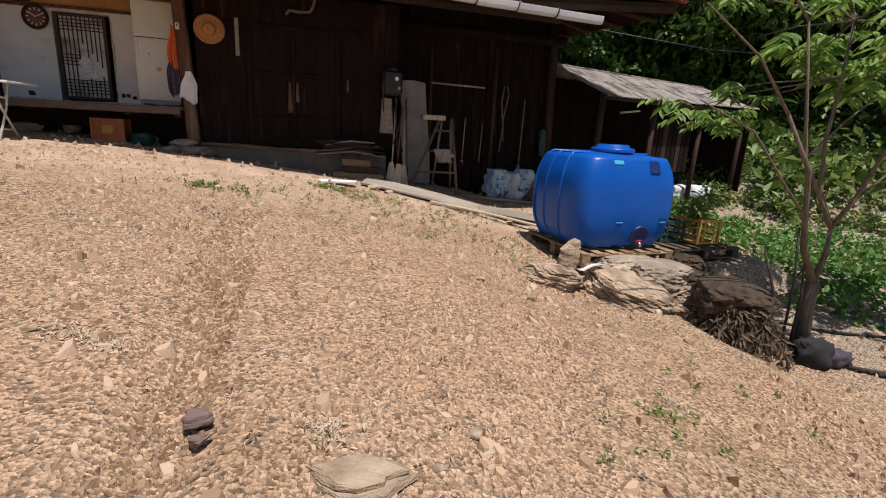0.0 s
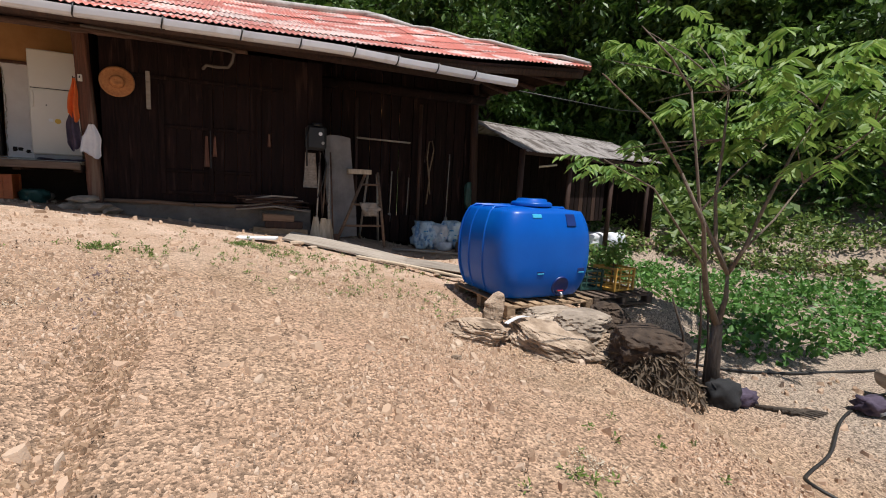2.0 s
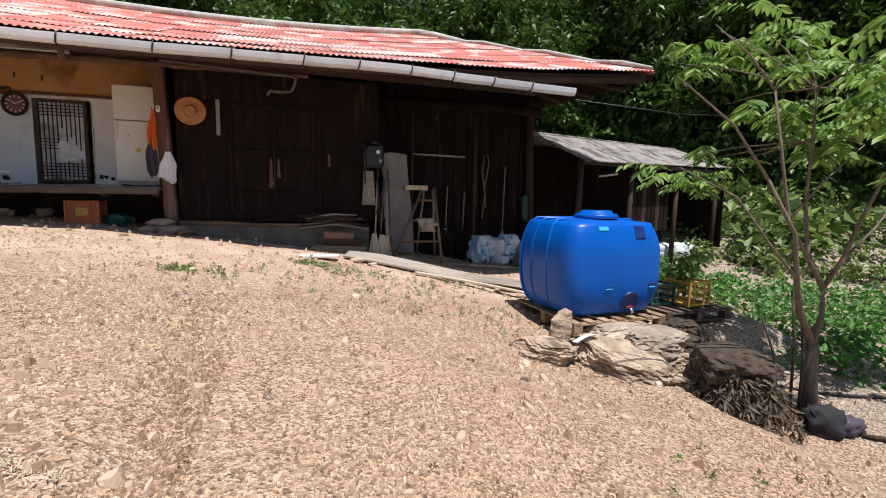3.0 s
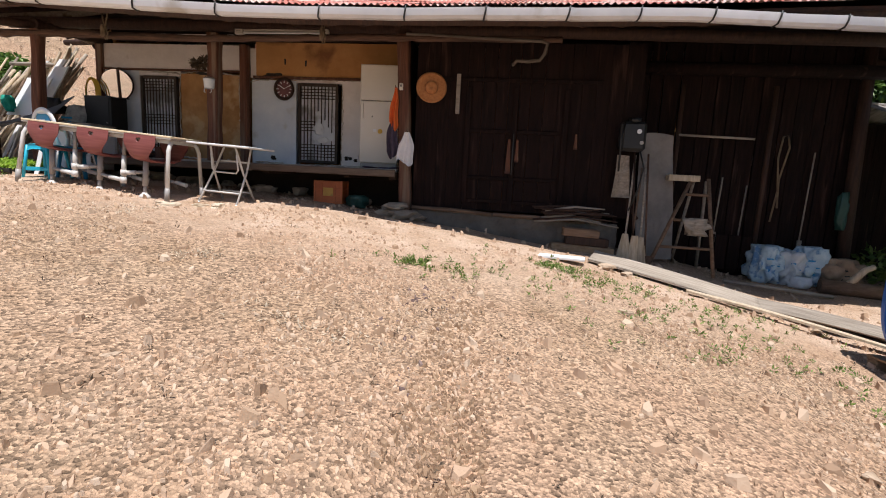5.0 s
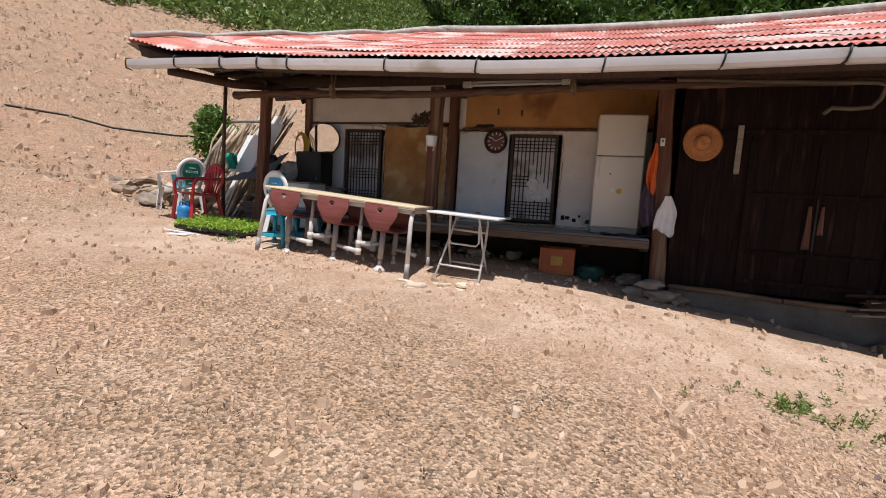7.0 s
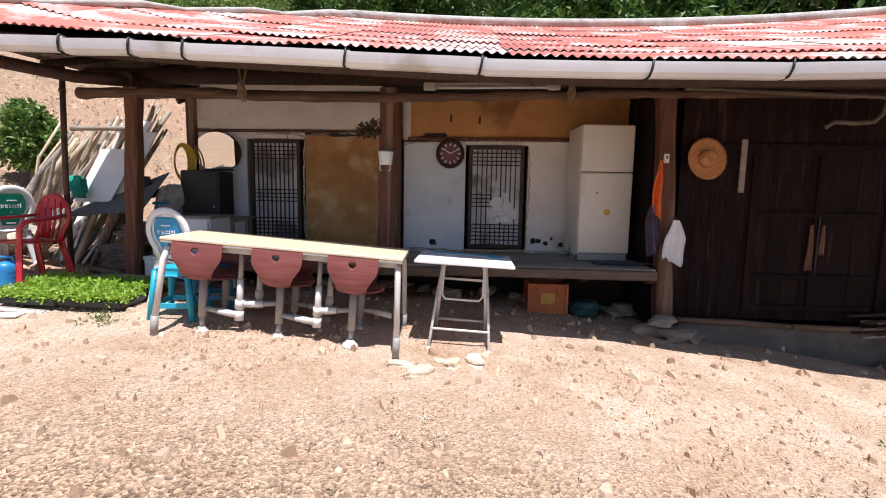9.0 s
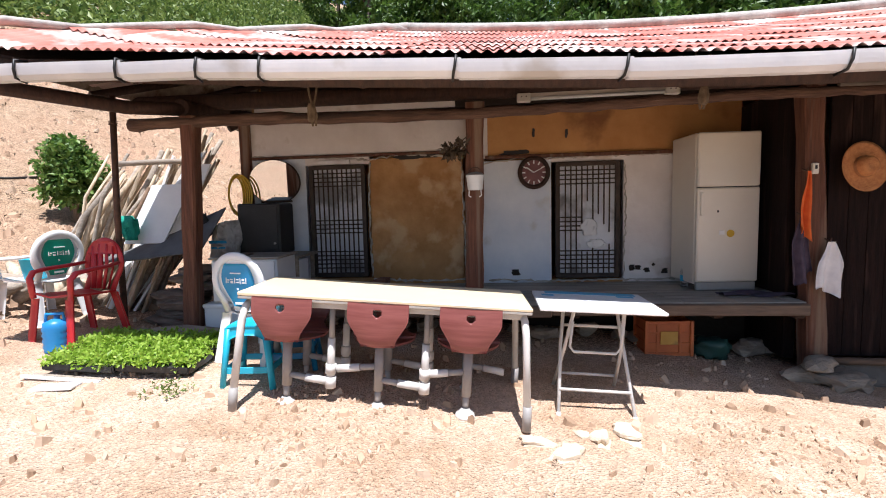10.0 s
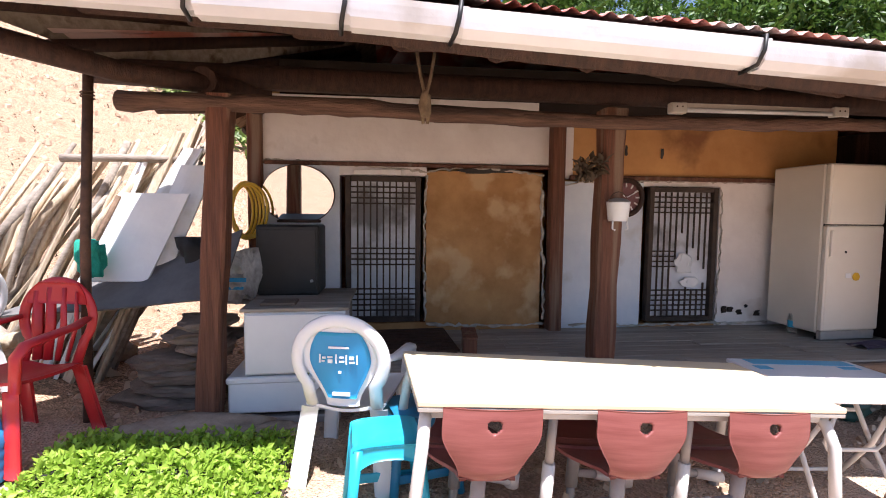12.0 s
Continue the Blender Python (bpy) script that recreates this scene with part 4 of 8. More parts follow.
panel("wall_below_door", -7.05, -6.28, 1.20, 1.84, "mud", "clay plinth under the door")
panel("wall_below_door", -4.26, -3.49, 1.20, 1.80, "mud", "clay plinth under the second door")
panel("wall_top", -7.55, 3.4, 3.74, 4.12, "barndark", "near-black wall top under the rafters", y=WY + 0.02)
panel("wall_gable_strip", -7.60, -5.30, 3.735, 3.81, "plaster", "thin white plaster strip above the beam", y=WY - 0.06, thick=0.05)
structure("wall_rear", Shape().box((-1.9, 13.4, 2.4), (11.6, 0.16, 4.4)), "mud", "clay rear wall of the house", "wall")
structure("wall_side_west", Shape().box((-7.66, 11.1, 2.5), (0.16, 4.6, 3.4)), "mud", "clay side wall of the house", "wall")
structure("wall_porch_end", Shape().box((-2.26, 8.22, 2.4), (0.10, 0.85, 2.4)), "barn", "dark board partition closing the porch end", "wall")

for x0, x1, z0, z1, y, label in ((-5.18, -5.06, 1.70, 3.66, 8.60, "dark wall stud"), (-7.81, -7.69, 1.2, 3.70, 8.66, "reddish wall corner post")):
    structure("stud_wall", Shape().box(((x0 + x1) / 2, y, (z0 + z1) / 2), (x1 - x0, 0.14, z1 - z0), 0.012), "redwood", label, "post")
structure("rail_wall", Shape().box((-6.43, 8.635, 3.245), (2.50, 0.06, 0.030), 0.006), "redwood", "thin timber rail in the wall", "trim")
structure("rail_wall", Shape().box((-3.65, 8.635, 3.168), (2.66, 0.08, 0.038), 0.006), "redwood", "thin timber rail under the ochre wall", "trim")
crust("trim_crumbled", [(-7.69, 8.64, 3.27), (-7.05, 8.64, 3.25), (-6.3, 8.64, 3.19), (-5.9, 8.64, 3.24), (-5.22, 8.64, 3.18)], 0.016, "broken plaster edge along the rail")
crust("trim_crumbled", [(-6.30, 8.64, 1.86), (-6.31, 8.64, 2.6), (-6.29, 8.64, 3.16)], 0.019, "broken plaster edge beside the clay panel")
crust("trim_crumbled", [(-5.24, 8.64, 3.14), (-5.22, 8.62, 2.4), (-5.21, 8.62, 1.86)], 0.022, "broken plaster edge beside the stud")
crust("trim_crumbled", [(-6.28, 8.64, 1.82), (-5.7, 8.64, 1.80), (-5.2, 8.64, 1.81)], 0.022, "broken plaster edge along the floor")
crust("trim_crumbled", [(-5.04, 8.63, 3.10), (-4.6, 8.64, 3.15), (-4.2, 8.64, 3.14), (-3.5, 8.64, 3.15), (-2.9, 8.64, 3.14)], 0.012, "broken plaster edge under the rail")
crust("trim_crumbled", [(-3.48, 8.64, 3.08), (-3.47, 8.64, 2.4), (-3.49, 8.64, 1.84)], 0.011, "broken plaster edge beside the door")
crust("trim_crumbled", [(-4.95, 8.63, 1.81), (-4.3, 8.63, 1.79), (-3.5, 8.63, 1.80), (-2.95, 8.63, 1.80)], 0.017, "broken plaster edge along the porch floor")
rng = random.Random(11)
for x in (-3.40, -3.33, -3.24, -3.17, -3.05, -4.66):
    s = Shape().blob((x, 8.645, 1.93 + rng.uniform(-0.05, 0.05)), (rng.uniform(0.012, 0.035), 0.006, rng.uniform(0.012, 0.045)), 0.6, x * 9, 3, 0.0, 2.2)
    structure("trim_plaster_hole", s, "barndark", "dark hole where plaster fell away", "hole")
for x, z, w in ((-4.72, 3.215, 0.09), (-4.55, 3.22, 0.05), (-4.1, 3.40, 0.012), (-5.85, 3.205, 0.14), (-5.65, 3.215, 0.12), (-4.45, 3.42, 0.015)):
    structure("trim_plaster_hole", Shape().blob((x, 8.64, z), (w, 0.008, 0.03 if w > 0.03 else 0.06), 0.6, x * 5, 2), "shade", "dark flake in the clay plaster", "hole")


def lattice_door(name, x0, x1, z0, z1, label, mid, patch, torn=False):
    """A papered lattice door: jambs, closely set bars, paper behind, a torn patch."""
    d = tagged(new(name), label, "door", "", "structure")
    y = WY - 0.015
    part("jamb", Shape().box((x0 + 0.02, y, (z0 + z1) / 2), (0.045, 0.07, z1 - z0), 0.004), "lattice", d)
    part("jamb", Shape().box((x1 - 0.02, y, (z0 + z1) / 2), (0.045, 0.07, z1 - z0), 0.004), "lattice", d)
    part("head", Shape().box(((x0 + x1) / 2, y, z1 - 0.02), (x1 - x0 - 0.09, 0.068, 0.045), 0.004), "lattice", d)
    part("threshold", Shape().box(((x0 + x1) / 2, y, z0 + 0.02), (x1 - x0 - 0.09, 0.068, 0.045), 0.004), "lattice", d)
    w = x1 - x0 - 0.09
    nb = 9
    for i in range(nb):
        x = x0 + 0.045 + w * (i + 1) / (nb + 1)
        if not torn or i < 3:
            part("upright_bar", Shape().box((x, y - 0.012, (z0 + z1) / 2), (0.014, 0.018, z1 - z0 - 0.09), 0.003), "lattice", d)
            continue
        low, high = z0 + 0.045, z1 - 0.045
        stub, drop = 0.27 + 0.05 * math.sin(i * 4.1), 0.42 + 0.16 * math.sin(i * 2.7) + 0.03 * i
        part("broken_bar", Shape().box((x, y - 0.012, low + stub / 2), (0.014, 0.018, stub), 0.003), "lattice", d)
        part("broken_bar", Shape().box((x, y - 0.012, high - drop / 2), (0.014, 0.018, drop), 0.003), "lattice", d)
    zs = [z0 + 0.10 + 0.048 * i for i in range(5)] + [mid + 0.048 * (i - 1.5) for i in range(4)] + [z1 - 0.09 - 0.048 * i for i in range(4)]
    for z in zs:
        gone = 0.58 if torn and abs(z - mid) < 0.1 else 0.0
        part("cross_bar", Shape().box(((x0 + x1) / 2 - w * gone / 2, y - 0.004, z), (w * (1 - gone), 0.014, 0.013), 0.003), "lattice", d)
    part("paper_backing", Shape().box(((x0 + x1) / 2, y + 0.022, (z0 + z1) / 2), (w + 0.02, 0.004, z1 - z0 - 0.06), 0.001), "paper", d)
    for cx, cz, sx, sz in patch:
        part("paper_patch", Shape().blob((cx, y - 0.026, cz), (sx, 0.0035, sz), 0.32, cx * 3, 4, 0.0, 1.5), "paperwhite", d, "white torn paper patch")
    return d


lattice_door("door_1", -6.995, -6.345, 1.86, 3.14, "closed dark lattice door with old grey paper", 2.44, ())
lattice_door("door_2", -4.215, -3.54, 1.83, 3.09, "closed dark lattice door with torn white paper", 2.42, ((-3.86, 2.38, 0.075, 0.12), (-3.78, 2.20, 0.085, 0.06)), True)
structure("lintel_door", Shape().box((-6.72, 8.62, 3.175), (0.42, 0.05, 0.05), 0.006), "plaster", "pale lintel strip over the door", "trim")

# ---- porch floor and posts ----
porch = tagged(new("porch_floor"), "raised porch floor of worn grey-brown boards", "floor", "", "structure")
rng = random.Random(4)
for i in range(9):
    y0 = 7.50 + i * 0.127
    x = -7.35
    while x < -2.32:
        ln_ = rng.uniform(1.1, 2.2)
        x2 = min(x + ln_, -2.3)
        part("plank", Shape().box(((x + x2) / 2, y0 + 0.062, 1.755 + rng.uniform(-0.004, 0.004)), (x2 - x - 0.004, 0.122, 0.035), 0.004), "maru", porch)
        x = x2
part("front_rail", Shape().box((-3.35, 7.47, 1.715), (2.1, 0.06, 0.10), 0.012), "marudark", porch, "dark worn front rail")
part("front_rail", Shape().box((-5.9, 7.47, 1.70), (3.0, 0.06, 0.10), 0.012), "marudark", porch, "dark worn front rail")
for x in (-7.3, -6.2, -4.2, -3.0, -2.35):
    part("floor_joist", Shape().box((x, 8.05, 1.68), (0.09, 1.1, 0.10), 0.01), "oldwood", porch)
structure("wall_under_porch", Shape().box((-5.0, 8.5, 1.45), (5.5, 0.10, 0.55), 0.01), "barndark", "near-black wall under the porch", "wall")


def square_post(x0, x1, x0b, x1b, y, z0, z1, label):
    w = (x1 - x0) / 2
    sh = Shape()
    vs = []
    for k in range(7):
        f = k / 6
        cx, z = (x0b + x1b) / 2 * (1 - f) + (x0 + x1) / 2 * f, z0 + (z1 - z0) * f
        e = w + 0.006 * math.sin(k * 2.3)
        c = 0.016
        for dx, dy in ((-e, -e + c), (-e + c, -e), (e - c, -e), (e, -e + c), (e, e - c), (e - c, e), (-e + c, e), (-e, e - c)):
            vs.append((cx + dx, y + dy, z))
    fs = [(k * 8 + i, k * 8 + (i + 1) % 8, (k + 1) * 8 + (i + 1) % 8, (k + 1) * 8 + i) for k in range(6) for i in range(8)]
    fs += [tuple(range(8))[::-1], tuple(range(48, 56))]
    sh.add(vs, fs)
    return structure("post_porch", sh, "redwood", label, "post")


square_post(-7.665, -7.53, -7.785, -7.64, 7.40, ground_z(-7.7, 7.4) - 0.02, 3.50, "squared reddish porch post on a flat stone")
square_post(-5.13, -4.97, -5.17, -5.00, 7.68, 1.70, 3.56, "squared reddish porch post with a pail lantern")
square_post(-2.36, -2.20, -2.24, -2.08, 7.62, ground_z(-2.1, 7.6) - 0.03, 3.56, "squared dark barn corner post")

# ---- barn front ----
barn = tagged(new("wall_barn"), "vertical brown board wall of the barn, eave shade in its colour", "wall", "", "structure")
rng = random.Random(8)
x = -2.08
while x < 0.72:
    w = rng.uniform(0.14, 0.24)
    top = 3.50
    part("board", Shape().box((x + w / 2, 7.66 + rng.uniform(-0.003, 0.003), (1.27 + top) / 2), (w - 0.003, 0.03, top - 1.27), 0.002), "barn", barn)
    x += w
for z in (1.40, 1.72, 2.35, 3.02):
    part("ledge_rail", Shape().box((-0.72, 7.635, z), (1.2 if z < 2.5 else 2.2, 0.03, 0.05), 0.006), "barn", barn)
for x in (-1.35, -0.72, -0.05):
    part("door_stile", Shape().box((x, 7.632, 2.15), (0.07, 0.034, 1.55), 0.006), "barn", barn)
part("hinge_strap", Shape().box((-0.72, 7.60, 2.05), (0.016, 0.02, 0.55), 0.003), "black", barn)
for x, z, w, h in ((-0.775, 2.02, 0.075, 0.46), (-0.665, 2.10, 0.060, 0.30), (0.10, 2.25, 0.05, 0.20)):
    part("worn_strip", Shape().slab(lambda u, v, x=x, z=z, w=w, h=h: (x + (u - 0.5) * w * (1 - 0.6 * v), 7.612 + 0.004 * math.sin(9 * v), z + (v - 0.5) * h), 4, 8, 0.012), "redwood", barn, "worn brown strip beside the door seam")
part("latch_board", Shape().box((-1.50, 7.60, 2.82), (0.055, 0.02, 0.52), 0.004), "greywood", barn, "weathered narrow board")
recess = tagged(new("wall_barn_recess"), "dark recessed board wall behind the tools", "wall", "", "structure")
x = 0.70
while x < 3.98:
    w = rng.uniform(0.16, 0.3)
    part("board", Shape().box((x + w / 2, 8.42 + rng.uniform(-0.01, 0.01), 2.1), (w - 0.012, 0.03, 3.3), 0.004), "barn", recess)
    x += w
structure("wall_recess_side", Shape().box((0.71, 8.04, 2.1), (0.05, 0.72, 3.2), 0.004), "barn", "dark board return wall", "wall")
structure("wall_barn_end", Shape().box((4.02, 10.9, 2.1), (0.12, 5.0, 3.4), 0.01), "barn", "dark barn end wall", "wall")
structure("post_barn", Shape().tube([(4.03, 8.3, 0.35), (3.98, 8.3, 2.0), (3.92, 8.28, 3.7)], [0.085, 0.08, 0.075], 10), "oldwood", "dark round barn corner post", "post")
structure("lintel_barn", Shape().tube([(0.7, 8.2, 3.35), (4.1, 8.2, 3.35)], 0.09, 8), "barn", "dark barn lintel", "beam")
sill = tagged(new("plinth_barn"), "rough earth-stained stone plinth with a worn timber sill along the barn foot", "plinth", "", "structure")
x = -2.05
while x < 0.72:
    x2 = min(x + rng.uniform(0.55, 1.1), 0.75)
    top = 1.25 - 0.03 * (x + 2)

    def rough(u, v, x=x, x2=x2, top=top):
        px, pz = x + (x2 - x) * u, 0.62 + (top - 0.62) * v
        bulge = 0.035 * noise.noise(Vector((px * 4, pz * 6, 2))) + 0.02 * noise.noise(Vector((px * 11, pz * 14, 5)))
        return px, 7.50 + bulge + 0.05 * v * v, pz + 0.012 * noise.noise(Vector((px * 6, 0, 3)))
    block = Shape().slab(rough, 22, 14, 0.05, False)
    block.box(((x + x2) / 2, 7.63, (0.62 + top) / 2), (x2 - x, 0.16, top - 0.66), 0.01)
    part("plinth_stone", block, "concrete", sill)
    x = x2
for xa, xb, zz in ((-2.06, -0.95, 1.262), (-0.93, 0.30, 1.228)):
    part("sill_timber", Shape().tube([(xa, 7.53, zz), ((xa + xb) / 2, 7.52, zz - 0.006), (xb, 7.53, zz - 0.035)], [0.042, 0.048, 0.04], 7, True, 0.7), "log", sill, "worn brown sill timber")
structure("pipe_barn", Shape().tube([(-2.2, 7.40, 3.52), (-0.45, 7.38, 3.45), (-0.38, 7.38, 3.42), (-0.41, 7.39, 3.30), (-0.46, 7.42, 3.23), (-0.60, 7.45, 3.22), (-0.75, 7.5, 3.24), (-0.80, 7.55, 3.19)], 0.022, 8), "concrete", "dull drain pipe bent under the eaves", "pipe")

# ---- things on and round the porch ----
def arc(cx, cz, r, a0, a1, n, y=0.0):
    return [(cx + r * math.cos(radians(a0 + (a1 - a0) * i / n)), y, cz + r * math.sin(radians(a0 + (a1 - a0) * i / n))) for i in range(n + 1)]


# refrigerator
fr = thing("refrigerator", "old ivory two-door refrigerator on the porch boards", "refrigerator", pose(-2.70, 8.06, 1.775, 0, 0, 4))
part("cabinet", Shape().box((0, 0.27, 0.78), (0.575, 0.50, 1.44), 0.012), "enamel", fr)
part("upper_door", Shape().box((0, -0.01, 1.245), (0.575, 0.055, 0.505), 0.014), "enamel", fr)
part("lower_door", Shape().box((0, -0.01, 0.535), (0.575, 0.055, 0.895), 0.014), "enamel", fr)
part("door_seam", Shape().box((0, 0.005, 0.987), (0.55, 0.03, 0.02), 0.002), "black", fr)
part("plinth", Shape().box((0, 0.0, 0.045), (0.55, 0.04, 0.075), 0.004), "greysteel", fr)
part("handle", Shape().box((-0.25, -0.045, 0.83), (0.03, 0.02, 0.22), 0.006), "enamel", fr)
part("badge", Shape().tube([(0.02, -0.039, 0.55), (0.02, -0.045, 0.55)], 0.035, 14), "yellowhose", fr, "small round yellow sticker")
part("badge", Shape().box((-0.06, -0.041, 0.56), (0.05, 0.006, 0.04), 0.002), "ink", fr, "white sticker")
part("badge", Shape().box((-0.10, -0.041, 0.76), (0.016, 0.006, 0.02), 0.002), "black", fr, "small dark mark")
for x in (-0.23, 0.23):
    part("foot", Shape().tube([(x, 0.05, -0.012), (x, 0.05, 0.02)], 0.02, 8), "black", fr)
wb = thing("plastic_bottle", "clear water bottle standing beside the refrigerator", "bottle", pose(-2.98, 8.3, 1.773))
part("bottle_body", Shape().lathe([(0.0, 0), (0.035, 0.002), (0.037, 0.02), (0.036, 0.14), (0.034, 0.17), (0.014, 0.215), (0.013, 0.235)], 14), "bottle", wb)
part("cap", Shape().tube([(0, 0, 0.232), (0, 0, 0.252)], 0.016, 10), "whiteplastic", wb)
part("label_band", Shape().lathe([(0.0378, 0.06), (0.0378, 0.12)], 14), "cyan", wb)
rag = thing("floor_cloth", "dark crumpled cloth on the porch edge", "cloth")
part("cloth", Shape().grid(lambda u, v: (-2.85 + 0.65 * u, 7.72 + 0.2 * v, 1.785 + 0.012 * math.sin(9 * u + 4 * v) + 0.014 * math.sin(7 * v)), 16, 8), "purplecloth", rag)

# wall clock
ck = thing("wall_clock", "round brown wall clock with a dark face", "clock", pose(-4.45, 8.60, 2.99))
part("rim", Shape().tube([(0.152 * math.cos(a), 0, 0.158 * math.sin(a)) for a in np.linspace(0, 2 * math.pi, 33)], 0.024, 8, False), "oldwood", ck)
part("face", Shape().tube([(0, 0.012, 0), (0, 0.022, 0)], 0.155, 28), "clockface", ck, "dark reddish clock face")
for i in range(12):
    a = radians(30 * i)
    part("numeral_mark", Shape().box((0, 0, 0.112), (0.014, 0.006, 0.038), 0.001), "ink", ck, at=pose(0, 0.009, 0, 0, math.degrees(a), 0))
part("pointer", Shape().box((0, 0, 0.05), (0.013, 0.005, 0.10), 0.001), "ink", ck, at=pose(0, 0.002, 0, 0, 305, 0))
part("pointer", Shape().box((0, 0, 0.065), (0.009, 0.005, 0.13), 0.001), "ink", ck, at=pose(0, -0.003, 0, 0, 62, 0))

# mirror: round with a flat foot, leaning down a little
mr = thing("mirror", "rounded frameless mirror leaning on the wall", "mirror", pose(-7.38, 8.55, 2.735, 6, 0, 0))
ring = [(0.295 * math.cos(radians(a)), 0, 0.235 + 0.245 * math.sin(radians(a))) for a in np.linspace(-58, 238, 40)]
face = Shape()
face.add(ring + [(x, 0.008, z) for x, _, z in ring], [tuple(range(40)), tuple(range(40, 80))[::-1]] + [(i, (i + 1) % 40, 40 + (i + 1) % 40, 40 + i)[::-1] for i in range(40)])
part("glass", face, "mirror", mr)
part("back_board", Shape().add([(x * 1.03, 0.012, (z - 0.235) * 1.03 + 0.235) for x, _, z in ring] + [(x * 1.03, 0.03, (z - 0.235) * 1.03 + 0.235) for x, _, z in ring], [tuple(range(40)), tuple(range(40, 80))[::-1]] + [(i, (i + 1) % 40, 40 + (i + 1) % 40, 40 + i)[::-1] for i in range(40)]), "oldwood", mr)
part("foot_rail", Shape().box((0, 0.02, 0.01), (0.36, 0.05, 0.02), 0.004), "oldwood", mr)

# black cabinet under the mirror, on a low table
tb = thing("side_table", "cluttered pale side table against the wall", "table", pose(-7.35, 8.25, 1.775))
part("top", Shape().box((0.05, 0, 0.385), (0.80, 0.55, 0.03), 0.006), "greywood", tb)
for x in (-0.30, 0.40):
    for y in (-0.22, 0.22):
        part("leg", Shape().box((x, y, 0.185), (0.04, 0.04, 0.37), 0.005), "greywood", tb)
part("shelf_box", Shape().box((0.30, -0.08, 0.22), (0.22, 0.30, 0.26), 0.008), "bluewash", tb, "pale blue box under the top")
sp = thing("black_cabinet", "black box-shaped television seen from behind", "television", pose(-7.385, 8.30, 2.178))
part("body", Shape().box((0, 0, 0.275), (0.47, 0.36, 0.54), 0.015), "black", sp)
part("bezel", Shape().box((0.0, -0.185, 0.28), (0.42, 0.012, 0.46), 0.005), "black", sp)
part("knob", Shape().tube([(0.18, -0.19, 0.12), (0.18, -0.205, 0.12)], 0.012, 10), "greysteel", sp)
bag = thing("sack", "grey-white woven sack with faded print", "sack", pose(-7.72, 8.05, 2.175))
part("sack_body", Shape().blob((0, 0, 0.17), (0.19, 0.15, 0.26), 0.30, 5, 4, 0, 3.0, 5), "sackgrey", bag)
part("print_bar", Shape().box((0.0, -0.157, 0.16), (0.19, 0.008, 0.03), 0.002), "printblue", bag)
part("print_bar", Shape().box((0.0, -0.152, 0.10), (0.15, 0.008, 0.02), 0.002), "printblue", bag)
ho = thing("hose_coil", "coil of yellow hose hanging on the corner post", "hose")
for k in range(5):
    part("hose_loop", Shape().tube([(-7.83 + 0.02 * k + (0.09 + 0.012 * k) * math.cos(a), 8.50 - 0.012 * k, 2.83 + (0.21 + 0.012 * (k % 3)) * math.sin(a)) for a in np.linspace(0, 2 * math.pi, 25)], 0.011, 6, False), "yellowhose", ho)

# white cabinets at the porch end
c1 = thing("white_cabinet", "white lacquered low cabinet with open top shelf", "cabinet", pose(-7.20, 7.56, 1.80, 0, 0, 3))
part("body", Shape().box((0, 0.10, 0.20), (0.62, 0.46, 0.40), 0.008), "whitepaint", c1)
part("door", Shape().box((-0.005, -0.142, 0.20), (0.59, 0.02, 0.37), 0.005), "whitepaint", c1)
part("top_board", Shape().box((0.0, 0.10, 0.412), (0.66, 0.50, 0.022), 0.005), "greywood", c1)
part("tray", Shape().box((-0.12, 0.02, 0.432), (0.22, 0.16, 0.018), 0.006), "marudark", c1, "dark board lying on the top")
c2 = thing("white_chest", "white chest standing on the flat stones", "chest", pose(-7.26, 7.57, ground_z(-7.2, 7.5) - 0.01, 0, 0, 2))
hh = 1.79 - (ground_z(-7.2, 7.5) - 0.01)
part("body", Shape().box((0, 0.08, hh / 2 + 0.04), (0.70, 0.46, hh - 0.08), 0.01), "whitepaint", c2)
part("lid", Shape().box((0, 0.08, hh - 0.022), (0.72, 0.48, 0.04), 0.01), "whitepaint", c2)
part("foot_rail", Shape().box((0, 0.08, 0.02), (0.66, 0.42, 0.05), 0.006), "greysteel", c2)
st = thing("wooden_tray", "dark slatted wooden board lying on the porch", "board", pose(-6.42, 8.12, 1.775, 0, 0, 4))
for i in range(7):
    part("slat", Shape().box((0, -0.30 + 0.10 * i, 0.045), (0.60, 0.085, 0.018), 0.004), "oldwood", st)
for x in (-0.25, 0.25):
    part("batten", Shape().box((x, 0, 0.018), (0.06, 0.68, 0.036), 0.004), "oldwood", st)
bx = thing("wooden_box", "small dark wooden box on the porch", "box", pose(-6.02, 7.86, 1.775, 0, 0, -6))
part("carcass", Shape().box((0, 0, 0.075), (0.10, 0.30, 0.15), 0.006), "redwood", bx)
part("lid", Shape().box((0, 0, 0.158), (0.11, 0.32, 0.014), 0.004), "redwood", bx)

